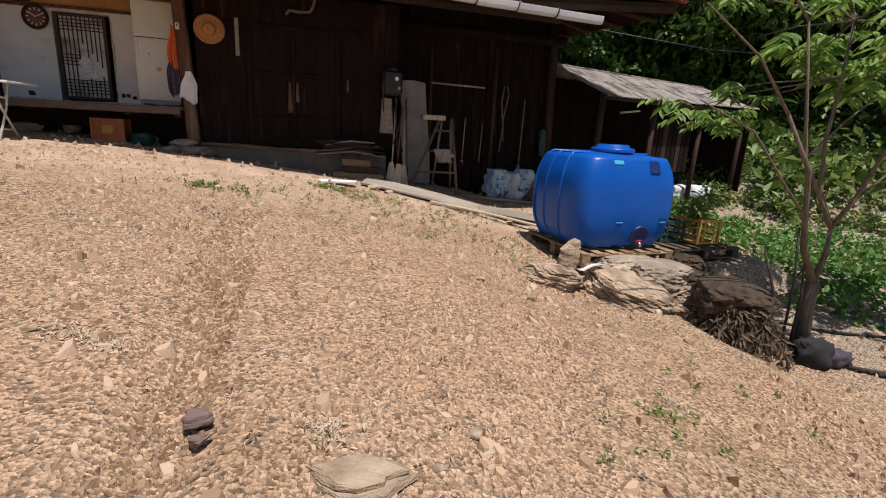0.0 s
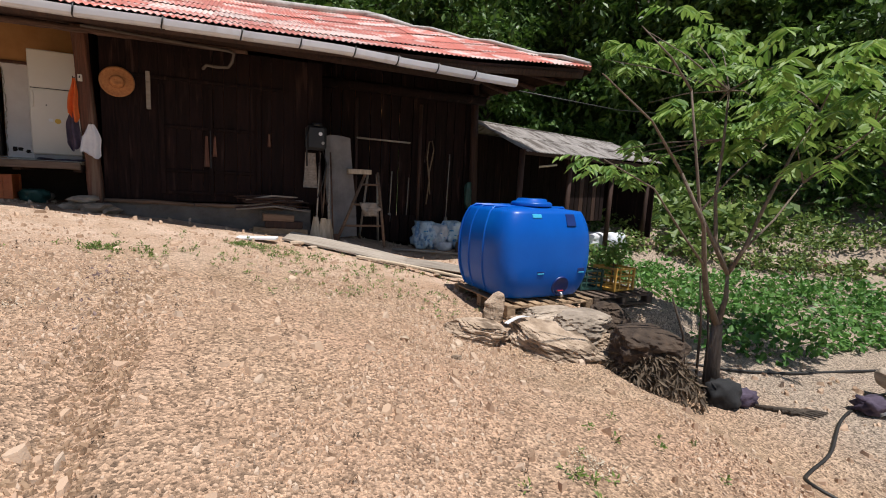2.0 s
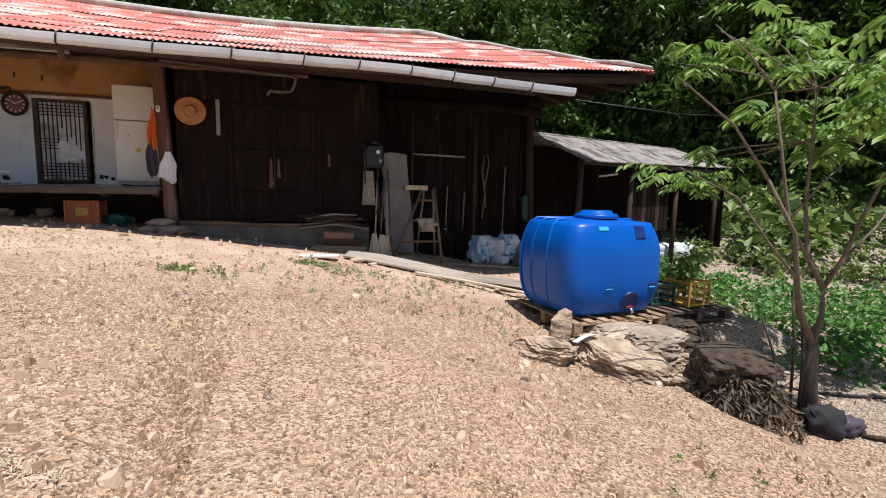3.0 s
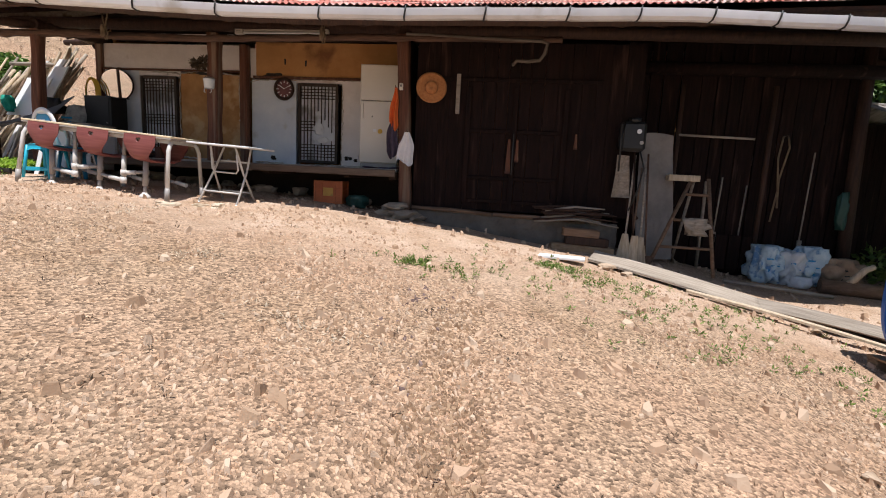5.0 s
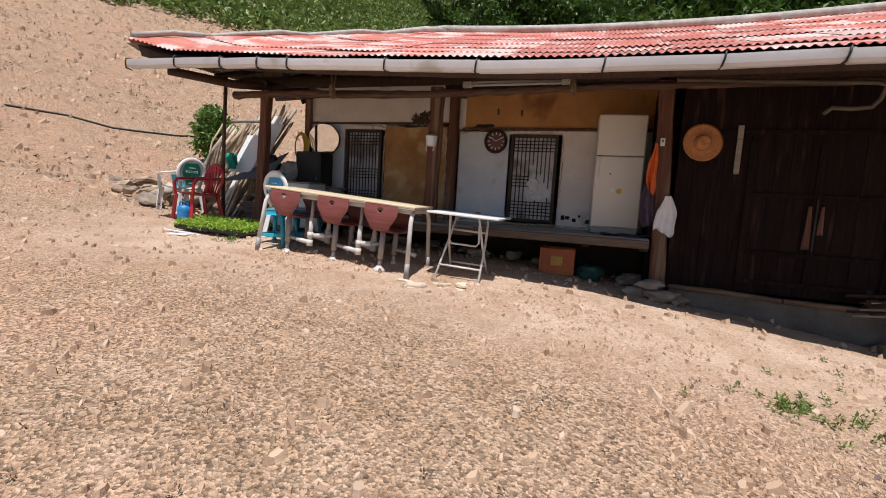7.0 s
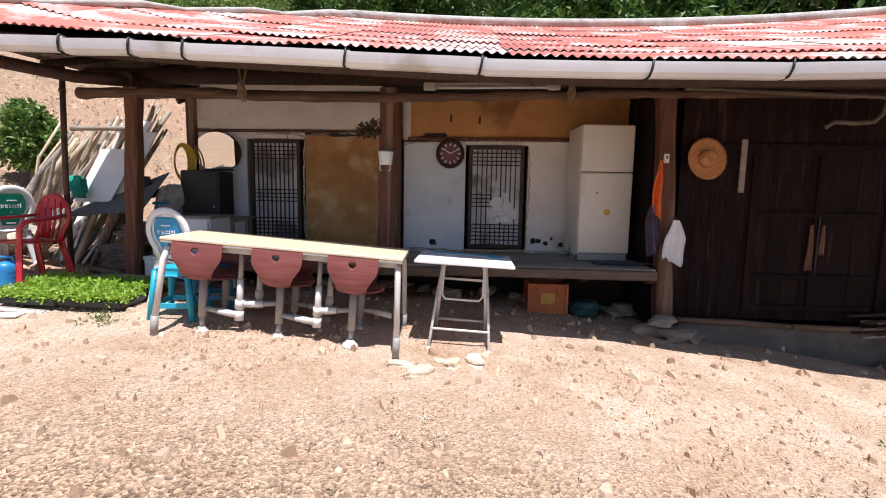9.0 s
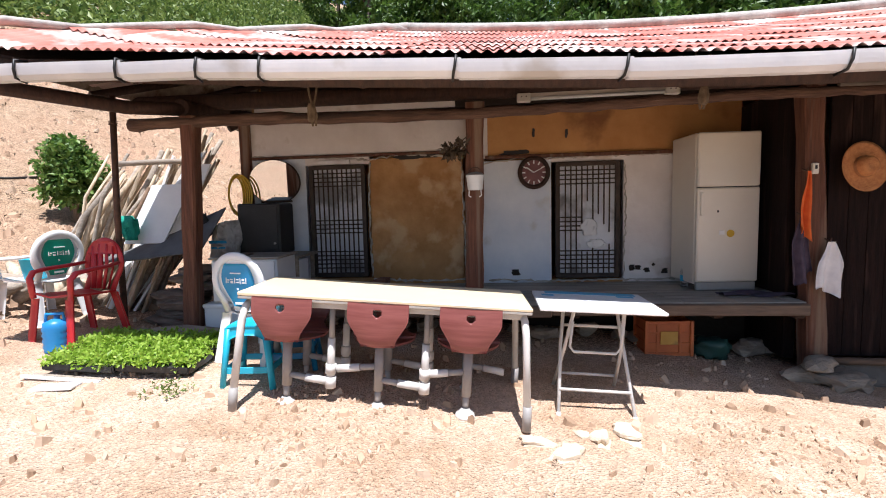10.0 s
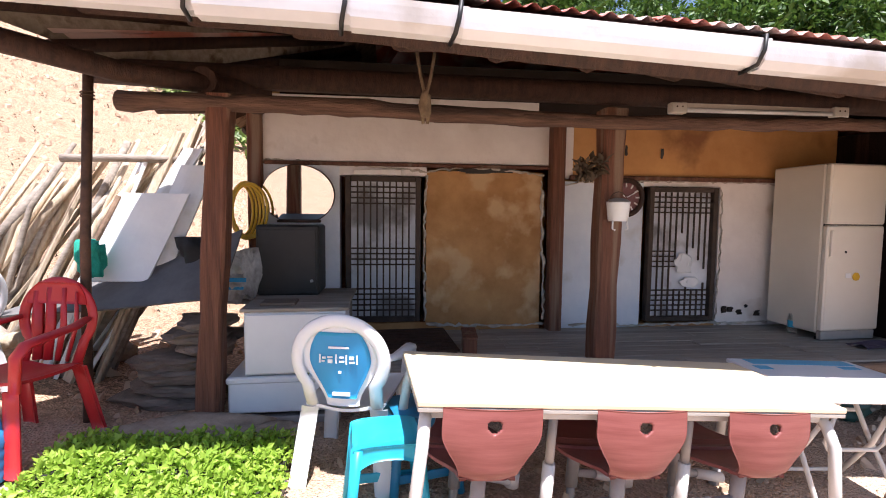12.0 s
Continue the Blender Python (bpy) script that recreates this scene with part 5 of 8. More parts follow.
# fluorescent lamp
lp = thing("fluorescent_lamp", "unlit fluorescent tube in an aged batten under the beam", "lamp", pose(-4.0, 7.60, 3.575, 0, -0.4, 0))
part("batten", Shape().box((0, 0.02, 0.02), (1.28, 0.05, 0.045), 0.006), "enamel", lp)
part("tube", Shape().tube([(-0.58, -0.012, -0.012), (0.58, -0.012, -0.012)], 0.0165, 10), "tube", lp)
for x in (-0.62, 0.62):
    part("lamp_holder", Shape().box((x, -0.01, -0.002), (0.12, 0.06, 0.075), 0.008), "enamel", lp)
    part("wire_tie", Shape().tube([(x, 0.03, 0.03), (x + 0.02, 0.03, 0.12)], 0.004, 5), "iron", lp)
    for k in (-0.02, 0.02):
        part("screw", Shape().tube([(x + k, -0.038, 0.005), (x + k, -0.043, 0.005)], 0.006, 6), "iron", lp)

# things hung on the middle post
ln0 = thing("pail_lantern", "small white pail lamp hung on the porch post", "lantern", pose(-5.055, 7.53, 2.73))
part("pail", Shape().lathe([(0.0, 0.05), (0.062, 0.05), (0.066, 0.06), (0.078, 0.175), (0.081, 0.18), (0.076, 0.18)], 16), "whiteplastic", ln0)
part("lid", Shape().lathe([(0.081, 0.182), (0.06, 0.20), (0.015, 0.21), (0, 0.21)], 16), "greysteel", ln0)
part("bail", Shape().tube(arc(0, 0.19, 0.06, 0, 180, 8), 0.004, 5), "iron", ln0)
for x in (-0.05, 0.05):
    part("prong", Shape().tube([(x, -0.03, 0.06), (x * 1.1, -0.04, 0.0), (x * 0.7, -0.04, -0.01)], 0.006, 6), "whiteplastic", ln0)
rng = np.random.default_rng(21)
hb = thing("dried_herbs", "dark bundle of dried herbs hung by the post", "herbs", pose(-5.23, 7.60, 3.14))
part("herb_foliage", leaf_mesh("herb_foliage", "drygrass", [(0, 0, 0), (0.05, 0, 0.02), (-0.06, 0, -0.01)], [0.09, 0.06, 0.06], 60, 0.04, rng), "drygrass", hb)
part("string", Shape().tube([(0.10, 0.03, 0.12), (0.02, 0.0, 0.05), (0, 0, 0)], 0.005, 5), "iron", hb)

# clothes and hat at the barn corner
ht = thing("straw_hat", "wide orange-tan straw hat hung on the barn wall", "hat", pose(-1.865, 7.585, 2.885, 84, 0, 10))
part("brim", Shape().lathe([(0.085, 0.0), (0.13, -0.006), (0.18, 0.004), (0.205, 0.02), (0.208, 0.023), (0.18, 0.010), (0.13, 0.0), (0.085, 0.006)], 30), "straw", ht)
part("crown", Shape().lathe([(0.088, 0.002), (0.084, 0.03), (0.075, 0.075), (0.05, 0.092), (0.03, 0.082), (0.0, 0.078)], 24), "straw", ht)
part("band", Shape().lathe([(0.0905, 0.004), (0.0875, 0.03)], 24), "strawband", ht)


def hanging(name, label, cat, x, y, ztop, w, h, mat, seed, flare=0.3, y2=0.06):
    t = thing(name, label, cat, pose(x, y, ztop))

    def fn(u, v):
        ww = w * (0.30 + (0.7 + flare * v) * min(1, v * 2.2))
        a = (u - 0.5)
        return a * ww + 0.012 * math.sin(seed + 5 * v), -y2 * (0.4 + 0.6 * math.sin(3.2 * math.pi * u + seed)) * (0.25 + 0.75 * v), -h * v * (1 - 0.18 * abs(a) * 2 * math.sin(seed + 6 * u))
    part("cloth", Shape().slab(fn, 22, 16, 0.006), mat, t)
    part("hook", Shape().tube([(0, 0.07, 0.02), (0, 0.0, 0.0), (0, -0.01, 0.03)], 0.006, 6), "iron", t)
    return t


hanging("orange_jacket", "bright orange work vest hanging from a nail", "clothing", -2.34, 7.50, 2.86, 0.085, 0.54, "orangecloth", 1.0)
hanging("dark_jacket", "dark purple work jacket hanging below the vest", "clothing", -2.36, 7.52, 2.50, 0.12, 0.56, "purplecloth", 2.3)
hanging("towel", "white cotton towel hanging from the post", "towel", -2.16, 7.47, 2.28, 0.20, 0.42, "whitecloth", 0.4, 0.1)
sw = thing("switch_box", "small pale switch box on the barn post", "switch", pose(-2.27, 7.525, 2.88))
part("case", Shape().box((0, 0, 0), (0.05, 0.03, 0.09), 0.006), "enamel", sw)
part("toggle", Shape().box((0, -0.018, 0.01), (0.014, 0.01, 0.03), 0.002), "black", sw)

# orange crate, net bag and stones under the porch
def crate(name, label, m, w, d, h, mat, group=""):
    """A slatted plastic crate."""
    c = thing(name, label, "crate", m, group)
    for x in (-w / 2, w / 2):
        for y in (-d / 2, d / 2):
            part("corner_post", Shape().box((x, y, h / 2), (0.03, 0.03, h), 0.004), mat, c)
    n = max(3, int(h / 0.07))
    for i in range(n):
        z = 0.02 + (h - 0.04) * i / (n - 1)
        t = 0.03 if i in (0, n - 1) else 0.022
        for y in (-d / 2, d / 2):
            part("slat", Shape().box((0, y, z), (w - 0.03, 0.012, t), 0.002), mat, c)
        for x in (-w / 2, w / 2):
            part("slat", Shape().box((x, 0, z), (0.012, d - 0.03, t), 0.002), mat, c)
    for k in (-0.25, 0.25):
        for y in (-d / 2, d / 2):
            part("upright", Shape().box((k * w, y, h / 2), (0.022, 0.014, h - 0.02), 0.002), mat, c)
    part("bottom", Shape().box((0, 0, 0.008), (w - 0.02, d - 0.02, 0.014), 0.002), mat, c)
    return c


gz = ground_z(-3.31, 7.86)
oc = crate("plastic_crate", "worn orange plastic crate under the porch", pose(-3.34, 7.84, gz, 0, 0, 2), 0.40, 0.30, 0.33, "crate")
for y in (-0.14, 0.14):
    part("side_wall", Shape().box((0, y, 0.165), (0.37, 0.008, 0.30), 0.002), "crate", oc)
for x in (-0.19, 0.19):
    part("side_wall", Shape().box((x, 0, 0.165), (0.008, 0.27, 0.30), 0.002), "crate", oc)
part("front_panel", Shape().box((0.0, -0.158, 0.17), (0.15, 0.008, 0.12), 0.003), "yellowcrate", oc, "faded yellow-orange front panel")
nb = thing("net_bag", "dark green net bag lying under the porch", "bag", pose(-2.92, 7.80, ground_z(-2.92, 7.8)))
part("bag_body", Shape().blob((0, 0, 0.085), (0.16, 0.12, 0.12), 0.3, 2, 3, 0, 2), "greencrate", nb)
rng = random.Random(31)
for i in range(20):
    x = -7.0 + i * 0.25 + rng.uniform(-0.1, 0.1)
    if -3.6 < x < -2.75 and i % 2:
        continue
    y = rng.uniform(7.85, 8.2)
    s = rng.uniform(0.10, 0.2)
    t = thing("foundation_stone", "grey-brown flat foundation stone under the porch", "stone", pose(x, y, ground_z(x, y) + 0.02, 0, 0, rng.uniform(0, 90)), "stones under the porch")
    part("stone", Shape().blob((0, 0, s * 0.25), (s, s * 0.7, s * 0.45), 0.3, i, 2, 0.2, 1.3, 5), "greyrock", t)
for i, (x, y, s) in enumerate(((-2.35, 7.42, 0.17), (-2.12, 7.34, 0.20), (-2.25, 7.40, 0.16), (-1.95, 7.40, 0.15))):
    z = ground_z(x, y) + (0.10 if i == 2 else 0.0)
    t = thing("corner_stone", "flat brown stone stacked at the barn corner", "stone", pose(x, y, z, 0, 0, 25 * i), "stones at the barn corner")
    part("stone", Shape().blob((0, 0, s * 0.28), (s, s * 0.75, s * 0.42), 0.3, i + 40, 2, 0.25), "greyrock", t)

# ---- long canteen table with fixed seats ----
TX0, TX1, TYF, TYB, TZ = -6.58, -4.74, 6.12, 6.76, 2.066
ct = thing("canteen_table", "long cream-topped canteen table with fixed pinkish-red seats", "table", pose((TX0 + TX1) / 2, (TYF + TYB) / 2, 1.315, 0, 4.3, 3.5))
W, D, H = TX1 - TX0, TYB - TYF, TZ - 1.315
part("tabletop", Shape().box((0, 0, H), (W, D, 0.024), 0.006), "tabletop", ct)
part("table_edge", Shape().box((0, 0, H - 0.022), (W - 0.004, D - 0.004, 0.019), 0.004), "edging", ct, "grey edge band")
for y in (-D / 2 + 0.08, D / 2 - 0.08):
    part("frame_rail", Shape().box((0, y, H - 0.055), (W - 0.10, 0.035, 0.045), 0.005), "steel", ct)
for x in (-W / 2 + 0.06, W / 2 - 0.06):
    part("frame_rail", Shape().box((x, 0, H - 0.055), (0.035, D - 0.2, 0.04), 0.005), "steel", ct)
for sx in (-1, 1):
    for sy in (-1, 1):
        px, py = sx * (W / 2 - 0.05), sy * (D / 2 - 0.10)
        foot = (px + sx * 0.05, py + sy * 0.13)
        part("leg", Shape().tube([(px, py, H - 0.05), (px + sx * 0.012, py + sy * 0.05, H - 0.085), (px + sx * 0.02, py + sy * 0.09, H - 0.16), (foot[0], foot[1], 0.14)], 0.024, 10), "steel", ct)
        part("leg_foot", Shape().tube([(foot[0], foot[1], 0.16), (foot[0] + sx * 0.004, foot[1] + sy * 0.004, 0.005)], 0.028, 10), "greysteel", ct, "grey plastic leg sleeve")


def seat_shell(u, v):
    """Moulded ply: from the front lip of the seat back and up to the top of the backrest."""
    w = 0.212 - 0.104 * step01((v - 0.06) / 0.36)
    if v > 0.42:
        w = 0.108 + 0.082 * step01((v - 0.50) / 0.34)
    a = (u - 0.5) * 2
    if v < 0.42:
        f = v / 0.42
        y, z = 0.33 - 0.30 * f, 0.0 - 0.020 * math.sin(math.pi * f)
    elif v < 0.60:
        f = (v - 0.42) / 0.18
        y, z = 0.03 - 0.085 * math.sin(f * math.pi / 2), 0.075 * (1 - math.cos(f * math.pi / 2))
    else:
        f = (v - 0.60) / 0.40
        y, z = -0.055 - 0.022 * f + 0.03 * f * f, 0.075 + 0.215 * f
    return a * w, y + 0.025 * a * a * (1 if v > 0.5 else 0), z + (0.012 * a * a if v < 0.5 else 0)


def with_heart(name):
    """The shell with a small heart-shaped grip hole near the top edge."""
    me = Shape().slab(seat_shell, 56, 84, 0.013).mesh(name, M["seat"])
    bm = bmesh.new()
    bm.from_mesh(me)
    gone = []
    for f in bm.faces:
        c = f.calc_center_median()
        dx, dz = abs(c.x) / 0.032, (c.z - 0.222) / 0.026
        if c.y < 0.05 and c.z > 0.15 and (dx * dx + (dz - 0.55 * math.sqrt(dx)) ** 2) < 0.8:
            gone.append(f)
    bmesh.ops.delete(bm, geom=gone, context="FACES")
    rim = [e for e in bm.edges if e.is_boundary]
    bmesh.ops.bridge_loops(bm, edges=rim)
    bm.to_mesh(me)
    bm.free()
    return me


SEAT = with_heart("seat_shell")
for sy, flip in ((-1, 0), (1, 180)):
    for i, x in enumerate((-0.635, -0.03, 0.545)):
        base = pose(x, sy * (D / 2 - 0.02), 0.0, 0, 0, flip)
        bz = H - 0.300
        s = part("seat", SEAT, "seat", ct, "pinkish-red moulded plywood seat", base @ pose(0, 0.01, bz))
        part("seat_post", Shape().tube([(0, 0.10, bz - 0.01), (0, 0.10, 0.14)], 0.031, 12), "greysteel", ct, "", base)
        part("seat_stem", Shape().tube([(0, 0.10, 0.16), (0, 0.10, 0.03)], 0.022, 10), "greysteel", ct, "", base)
        part("foot_plate", Shape().lathe([(0.028, 0.065), (0.034, 0.05), (0.06, 0.028), (0.066, 0.01), (0.066, 0.0), (0, 0)], 20, pose(0, 0.10, 0)), "steel", ct, "round foot plate", base)
        ax = 0.275 if not flip else -0.275
        if i < 2 or flip:
            part("swing_arm", Shape().tube([(0.02, 0.10, 0.21), (ax * 0.5, 0.10, 0.195)], 0.021, 10), "greysteel", ct, "", base)
            part("swing_arm_sleeve", Shape().tube([(ax * 0.45, 0.10, 0.197), (ax, 0.11, 0.175)], 0.026, 10), "steel", ct, "", base)
        if i > 0 and not flip:
            part("swing_arm", Shape().tube([(-0.02, 0.10, 0.30), (-ax * 0.5, 0.10, 0.285)], 0.021, 10), "greysteel", ct, "", base)
            part("swing_arm_sleeve", Shape().tube([(-ax * 0.45, 0.10, 0.287), (-ax, 0.11, 0.265)], 0.026, 10), "steel", ct, "", base)
    for x in (-0.345, 0.27):
        y = sy * (D / 2 - 0.12)
        part("table_column", Shape().tube([(x, y, H - 0.06), (x, y, 0.45)], 0.019, 10), "greysteel", ct)
        part("column_sleeve", Shape().tube([(x, y, 0.47), (x, y, 0.22)], 0.026, 12), "steel", ct)
        part("column_hub", Shape().tube([(x, y, 0.30), (x, y, 0.235)], 0.036, 12), "steel", ct)
        part("column_hub", Shape().tube([(x, y, 0.215), (x, y, 0.14)], 0.036, 12), "steel", ct)

# ---- folding table ----
ft = thing("folding_table", "small white folding table with a blue printed top", "table", pose(-4.245, 6.64, 1.222, 0, 2.7, 0))
FH = 0.725
part("tabletop", Shape().box((0, 0.04, FH), (0.80, 0.64, 0.022), 0.008), "whiteplastic", ft)
for x, y, w, d in ((0.02, 0.30, 0.66, 0.09), (-0.30, 0.19, 0.09, 0.06), (0.26, 0.21, 0.12, 0.05)):
    part("print_patch", Shape().box((x, y, FH + 0.0125), (w, d, 0.002), 0.0005), "cyan", ft, "blue printed patch")
for sx in (-1, 1):
    x = sx * 0.215
    part("leg", Shape().tube([(x * 0.85, 0.16, FH - 0.015), (x, 0.02, 0.42), (x * 1.15, -0.25, 0.012)], 0.013, 8), "steel", ft)
    part("leg", Shape().tube([(x * 0.75, -0.16, FH - 0.015), (x * 0.9, -0.02, 0.40), (x * 1.05, 0.25, 0.012)], 0.013, 8), "steel", ft)
    part("foot_cap", Shape().tube([(x * 1.15, -0.245, 0.03), (x * 1.152, -0.252, 0.0)], 0.017, 8), "whiteplastic", ft)
    part("foot_cap", Shape().tube([(x * 1.05, 0.245, 0.03), (x * 1.052, 0.252, 0.0)], 0.017, 8), "whiteplastic", ft)
for y, z, k in ((-0.165, 0.16, 1.1), (0.16, 0.16, 1.0), (0.09, 0.54, 0.9)):
    part("stretcher", Shape().tube([(-0.215 * k, y, z), (0.215 * k, y, z)], 0.011, 8), "steel", ft)
part("support_bow", Shape().tube([(-0.165, -0.14, 0.62), (-0.17, -0.10, 0.44), (-0.14, -0.09, 0.40), (0.14, -0.09, 0.40), (0.17, -0.10, 0.44), (0.165, -0.14, 0.62)], 0.010, 8), "steel", ft)


# ---- plastic garden chairs ----
def garden_chair(label, mat, m, printed=None):
    """A moulded plastic armchair with a fan back."""
    c = thing("garden_chair", label, "chair", m)
    part("seat", Shape().slab(lambda u, v: ((u - 0.5) * (0.44 - 0.05 * (1 - v)), -0.21 + 0.42 * v, 0.40 + 0.03 * v ** 3 + 0.012 * math.cos(2 * math.pi * (u - 0.5)) * -1), 12, 12, 0.016), mat, c)
    for sx in (-1, 1):
        part("front_leg", Shape().slab(lambda u, v, sx=sx: (sx * (0.205 + 0.035 * v) + (u - 0.5) * 0.085, 0.20 + 0.045 * v + 0.012 * math.sin(math.pi * u), 0.40 * (1 - v)), 4, 6, 0.014), mat, c)
        part("rear_leg", Shape().slab(lambda u, v, sx=sx: (sx * (0.175 + 0.045 * v) + (u - 0.5) * 0.085, -0.20 - 0.075 * v - 0.012 * math.sin(math.pi * u), 0.40 * (1 - v)), 4, 6, 0.014), mat, c)
        part("arm", Shape().tube([(sx * 0.205, -0.235, 0.66), (sx * 0.245, -0.12, 0.645), (sx * 0.262, 0.06, 0.635), (sx * 0.258, 0.17, 0.62), (sx * 0.245, 0.21, 0.57), (sx * 0.225, 0.205, 0.40)], [0.028, 0.034, 0.038, 0.038, 0.036, 0.034], 8, True, 0.5), mat, c)
    rim = []
    for a in np.linspace(0, 1, 25):
        t = radians(-38 + 256 * a)
        rim.append((0.215 * math.cos(t), -0.245 - 0.10 * (0.22 * math.sin(t) + 0.2), 0.655 + 0.20 * math.sin(t)))
    foot_l, foot_r = (-0.165, -0.20, 0.41), (0.165, -0.20, 0.41)
    part("back_rim", Shape().tube([foot_r] + rim + [foot_l], 0.033, 8, True, 0.45), mat, c)
    if printed:
        def bk(u, v):
            a = (u - 0.5) * 2
            t = math.asin(min(1, max(-1, (v - 0.52) / 0.5)))
            w = 0.19 * (0.42 + 0.58 * step01(v / 0.60)) * math.sqrt(max(0.02, 1 - max(0, (v - 0.55) / 0.46) ** 2))
            return a * w, -0.215 - 0.06 * v - 0.015 * (1 - a * a), 0.42 + 0.42 * v
        part("back_panel", Shape().slab(bk, 12, 14, 0.010), mat, c)

        def pr(u, v):
            x, y, z = bk(0.5 + (u - 0.5) * 0.80, 0.10 + 0.80 * v)
            return x, y - 0.0085, z
        pp = part("printed_oval", Shape().slab(pr, 12, 14, 0.003), printed, c, "printed coloured oval on the backrest")
        for dx, dz, w, h in ((-0.095, 0.668, 0.008, 0.042), (-0.075, 0.672, 0.018, 0.010), (-0.08, 0.655, 0.016, 0.008), (-0.045, 0.676, 0.026, 0.009), (-0.045, 0.655, 0.024, 0.018), (-0.015, 0.668, 0.007, 0.045), (0.012, 0.676, 0.022, 0.009), (0.012, 0.655, 0.026, 0.009), (0.035, 0.666, 0.007, 0.046), (0.062, 0.674, 0.022, 0.016), (0.062, 0.652, 0.026, 0.010), (0.088, 0.666, 0.008, 0.044), (0.0, 0.725, 0.10, 0.010), (0.0, 0.60, 0.014, 0.014), (0.0, 0.487, 0.09, 0.018)):
            v = (dz - 0.42) / 0.42
            part("print_mark", Shape().box((dx, -0.215 - 0.06 * v - 0.028, dz), (w, 0.005, h), 0.001), "ink", pp)
    else:
        for k in (-0.105, -0.035, 0.035, 0.105):
            part("back_slat", Shape().tube([(k * 0.85, -0.215, 0.42), (k * 1.15, -0.255, 0.62), (k * 1.1, -0.27, 0.83 - 2.2 * k * k)], [0.026, 0.030, 0.026], 6, True, 0.35), mat, c)
        part("top_plate", Shape().slab(lambda u, v: ((u - 0.5) * 0.37 * math.sqrt(1 - 0.6 * v * v), -0.262 - 0.012 * v, 0.735 + 0.12 * v), 10, 6, 0.014), mat, c)
        part("grip_slot", Shape().box((0, -0.277, 0.81), (0.07, 0.022, 0.022), 0.004), "ink", c)
    return c


def on_ground(x, y, rz, dz=0.0):
    return pose(x, y, ground_z(x, y) + dz, 0, 0, rz)


garden_chair("white plastic garden chair with a blue printed back", "whiteplastic", on_ground(-6.78, 6.94, -13), "printblue")
garden_chair("red plastic garden chair with a slatted back", "redplastic", pose(-8.55, 7.06, ground_z(-8.55, 7.06) - 0.005, 0, 0, 168))
garden_chair("white plastic garden chair with a green printed back", "whiteplastic", pose(-9.30, 7.45, ground_z(-9.3, 7.45) - 0.02, 0, 0, 80), "printgreen")


def stool(label, mat, m, h=0.44):
    """A square moulded stool with open sides."""
    s = thing("plastic_stool", label, "stool", m, "stacked stools")
    part("seat", Shape().slab(lambda u, v: ((u - 0.5) * 0.29, (v - 0.5) * 0.29, h - 0.012 * (abs(2 * u - 1) ** 4 + abs(2 * v - 1) ** 4)), 10, 10, 0.014), mat, s)
    for sx in (-1, 1):
        for sy in (-1, 1):
            part("leg", Shape().tube([(sx * 0.128, sy * 0.128, h - 0.02), (sx * 0.150, sy * 0.150, h * 0.5), (sx * 0.175, sy * 0.175, 0.0)], [0.030, 0.026, 0.024], 6, True, 0.8), mat, s)
    for a in range(4):
        part("apron", Shape().slab(lambda u, v: ((u - 0.5) * (0.27 + 0.02 * v), -0.142 - 0.012 * v, h - 0.015 - (0.05 + 0.06 * abs(2 * u - 1) ** 3) * v), 10, 3, 0.008), mat, s, "", pose(0, 0, 0, 0, 0, 90 * a))
        part("stretcher", Shape().box((0, -0.158, 0.13), (0.30, 0.012, 0.045), 0.003), mat, s, "", pose(0, 0, 0, 0, 0, 90 * a))
    return s


stool("turquoise plastic stool beside the table end", "cyanplastic", on_ground(-6.62, 6.48, 6, -0.02))
stool("darker blue plastic stool pushed under the table", "deepblue", on_ground(-6.46, 6.78, 14, -0.02), 0.43)

# ---- seedling trays ----
rng = np.random.default_rng(17)
for cx, cy, rz in ((-7.95, 6.53, 1), (-7.38, 6.55, 2), (-7.97, 6.85, 0), (-7.40, 6.86, 2)):
    z = ground_z(cx, cy) + 0.012
    tr = thing("seedling_tray", "black cell tray full of bright green seedlings on the soil", "tray", pose(cx, cy, z, 3, 2.2, rz), "seedling trays")
    wx, wy = 0.555, 0.30
    for sg in (-1, 1):
        part("rim", Shape().box((sg * wx / 2, 0, 0.040), (0.012, wy, 0.045), 0.003), "black", tr)
        part("rim", Shape().box((0, sg * wy / 2, 0.040), (wx - 0.012, 0.012, 0.045), 0.003), "black", tr)
    part("cell_sheet", Shape().box((0, 0, 0.030), (wx - 0.016, wy - 0.016, 0.05), 0.004), "tarp", tr)
    gxs, gys = np.meshgrid(np.linspace(-wx / 2 + 0.012, wx / 2 - 0.012, 17), np.linspace(-wy / 2 + 0.012, wy / 2 - 0.012, 9))
    cc = np.stack([gxs.ravel(), gys.ravel(), np.full(gxs.size, 0.088)], 1) + rng.normal(size=(gxs.size, 3)) * np.array([0.008, 0.008, 0.012])
    sd = part("greenery", leaf_mesh("greenery", "seedling", cc, 0.030, 10, 0.025, rng, -0.1, 1.5), "seedling", tr, "dense bright green seedlings")
    tagged(sd, kind="stuff")
pk = thing("wooden_lath", "pale wooden laths lying beside the seedling tray", "lath", pose(-8.02, 6.31, ground_z(-8.02, 6.31) + 0.005, 0, 3.0, 0))
part("lath", Shape().box((0, 0, 0.012), (0.62, 0.03, 0.02), 0.003), "whitepaint", pk)
part("lath", Shape().box((0.02, 0.04, 0.012), (0.56, 0.03, 0.02), 0.003), "greywood", pk)
bd = thing("white_board", "flat white board lying on the soil", "board", on_ground(-7.95, 6.20, 10, 0.0))
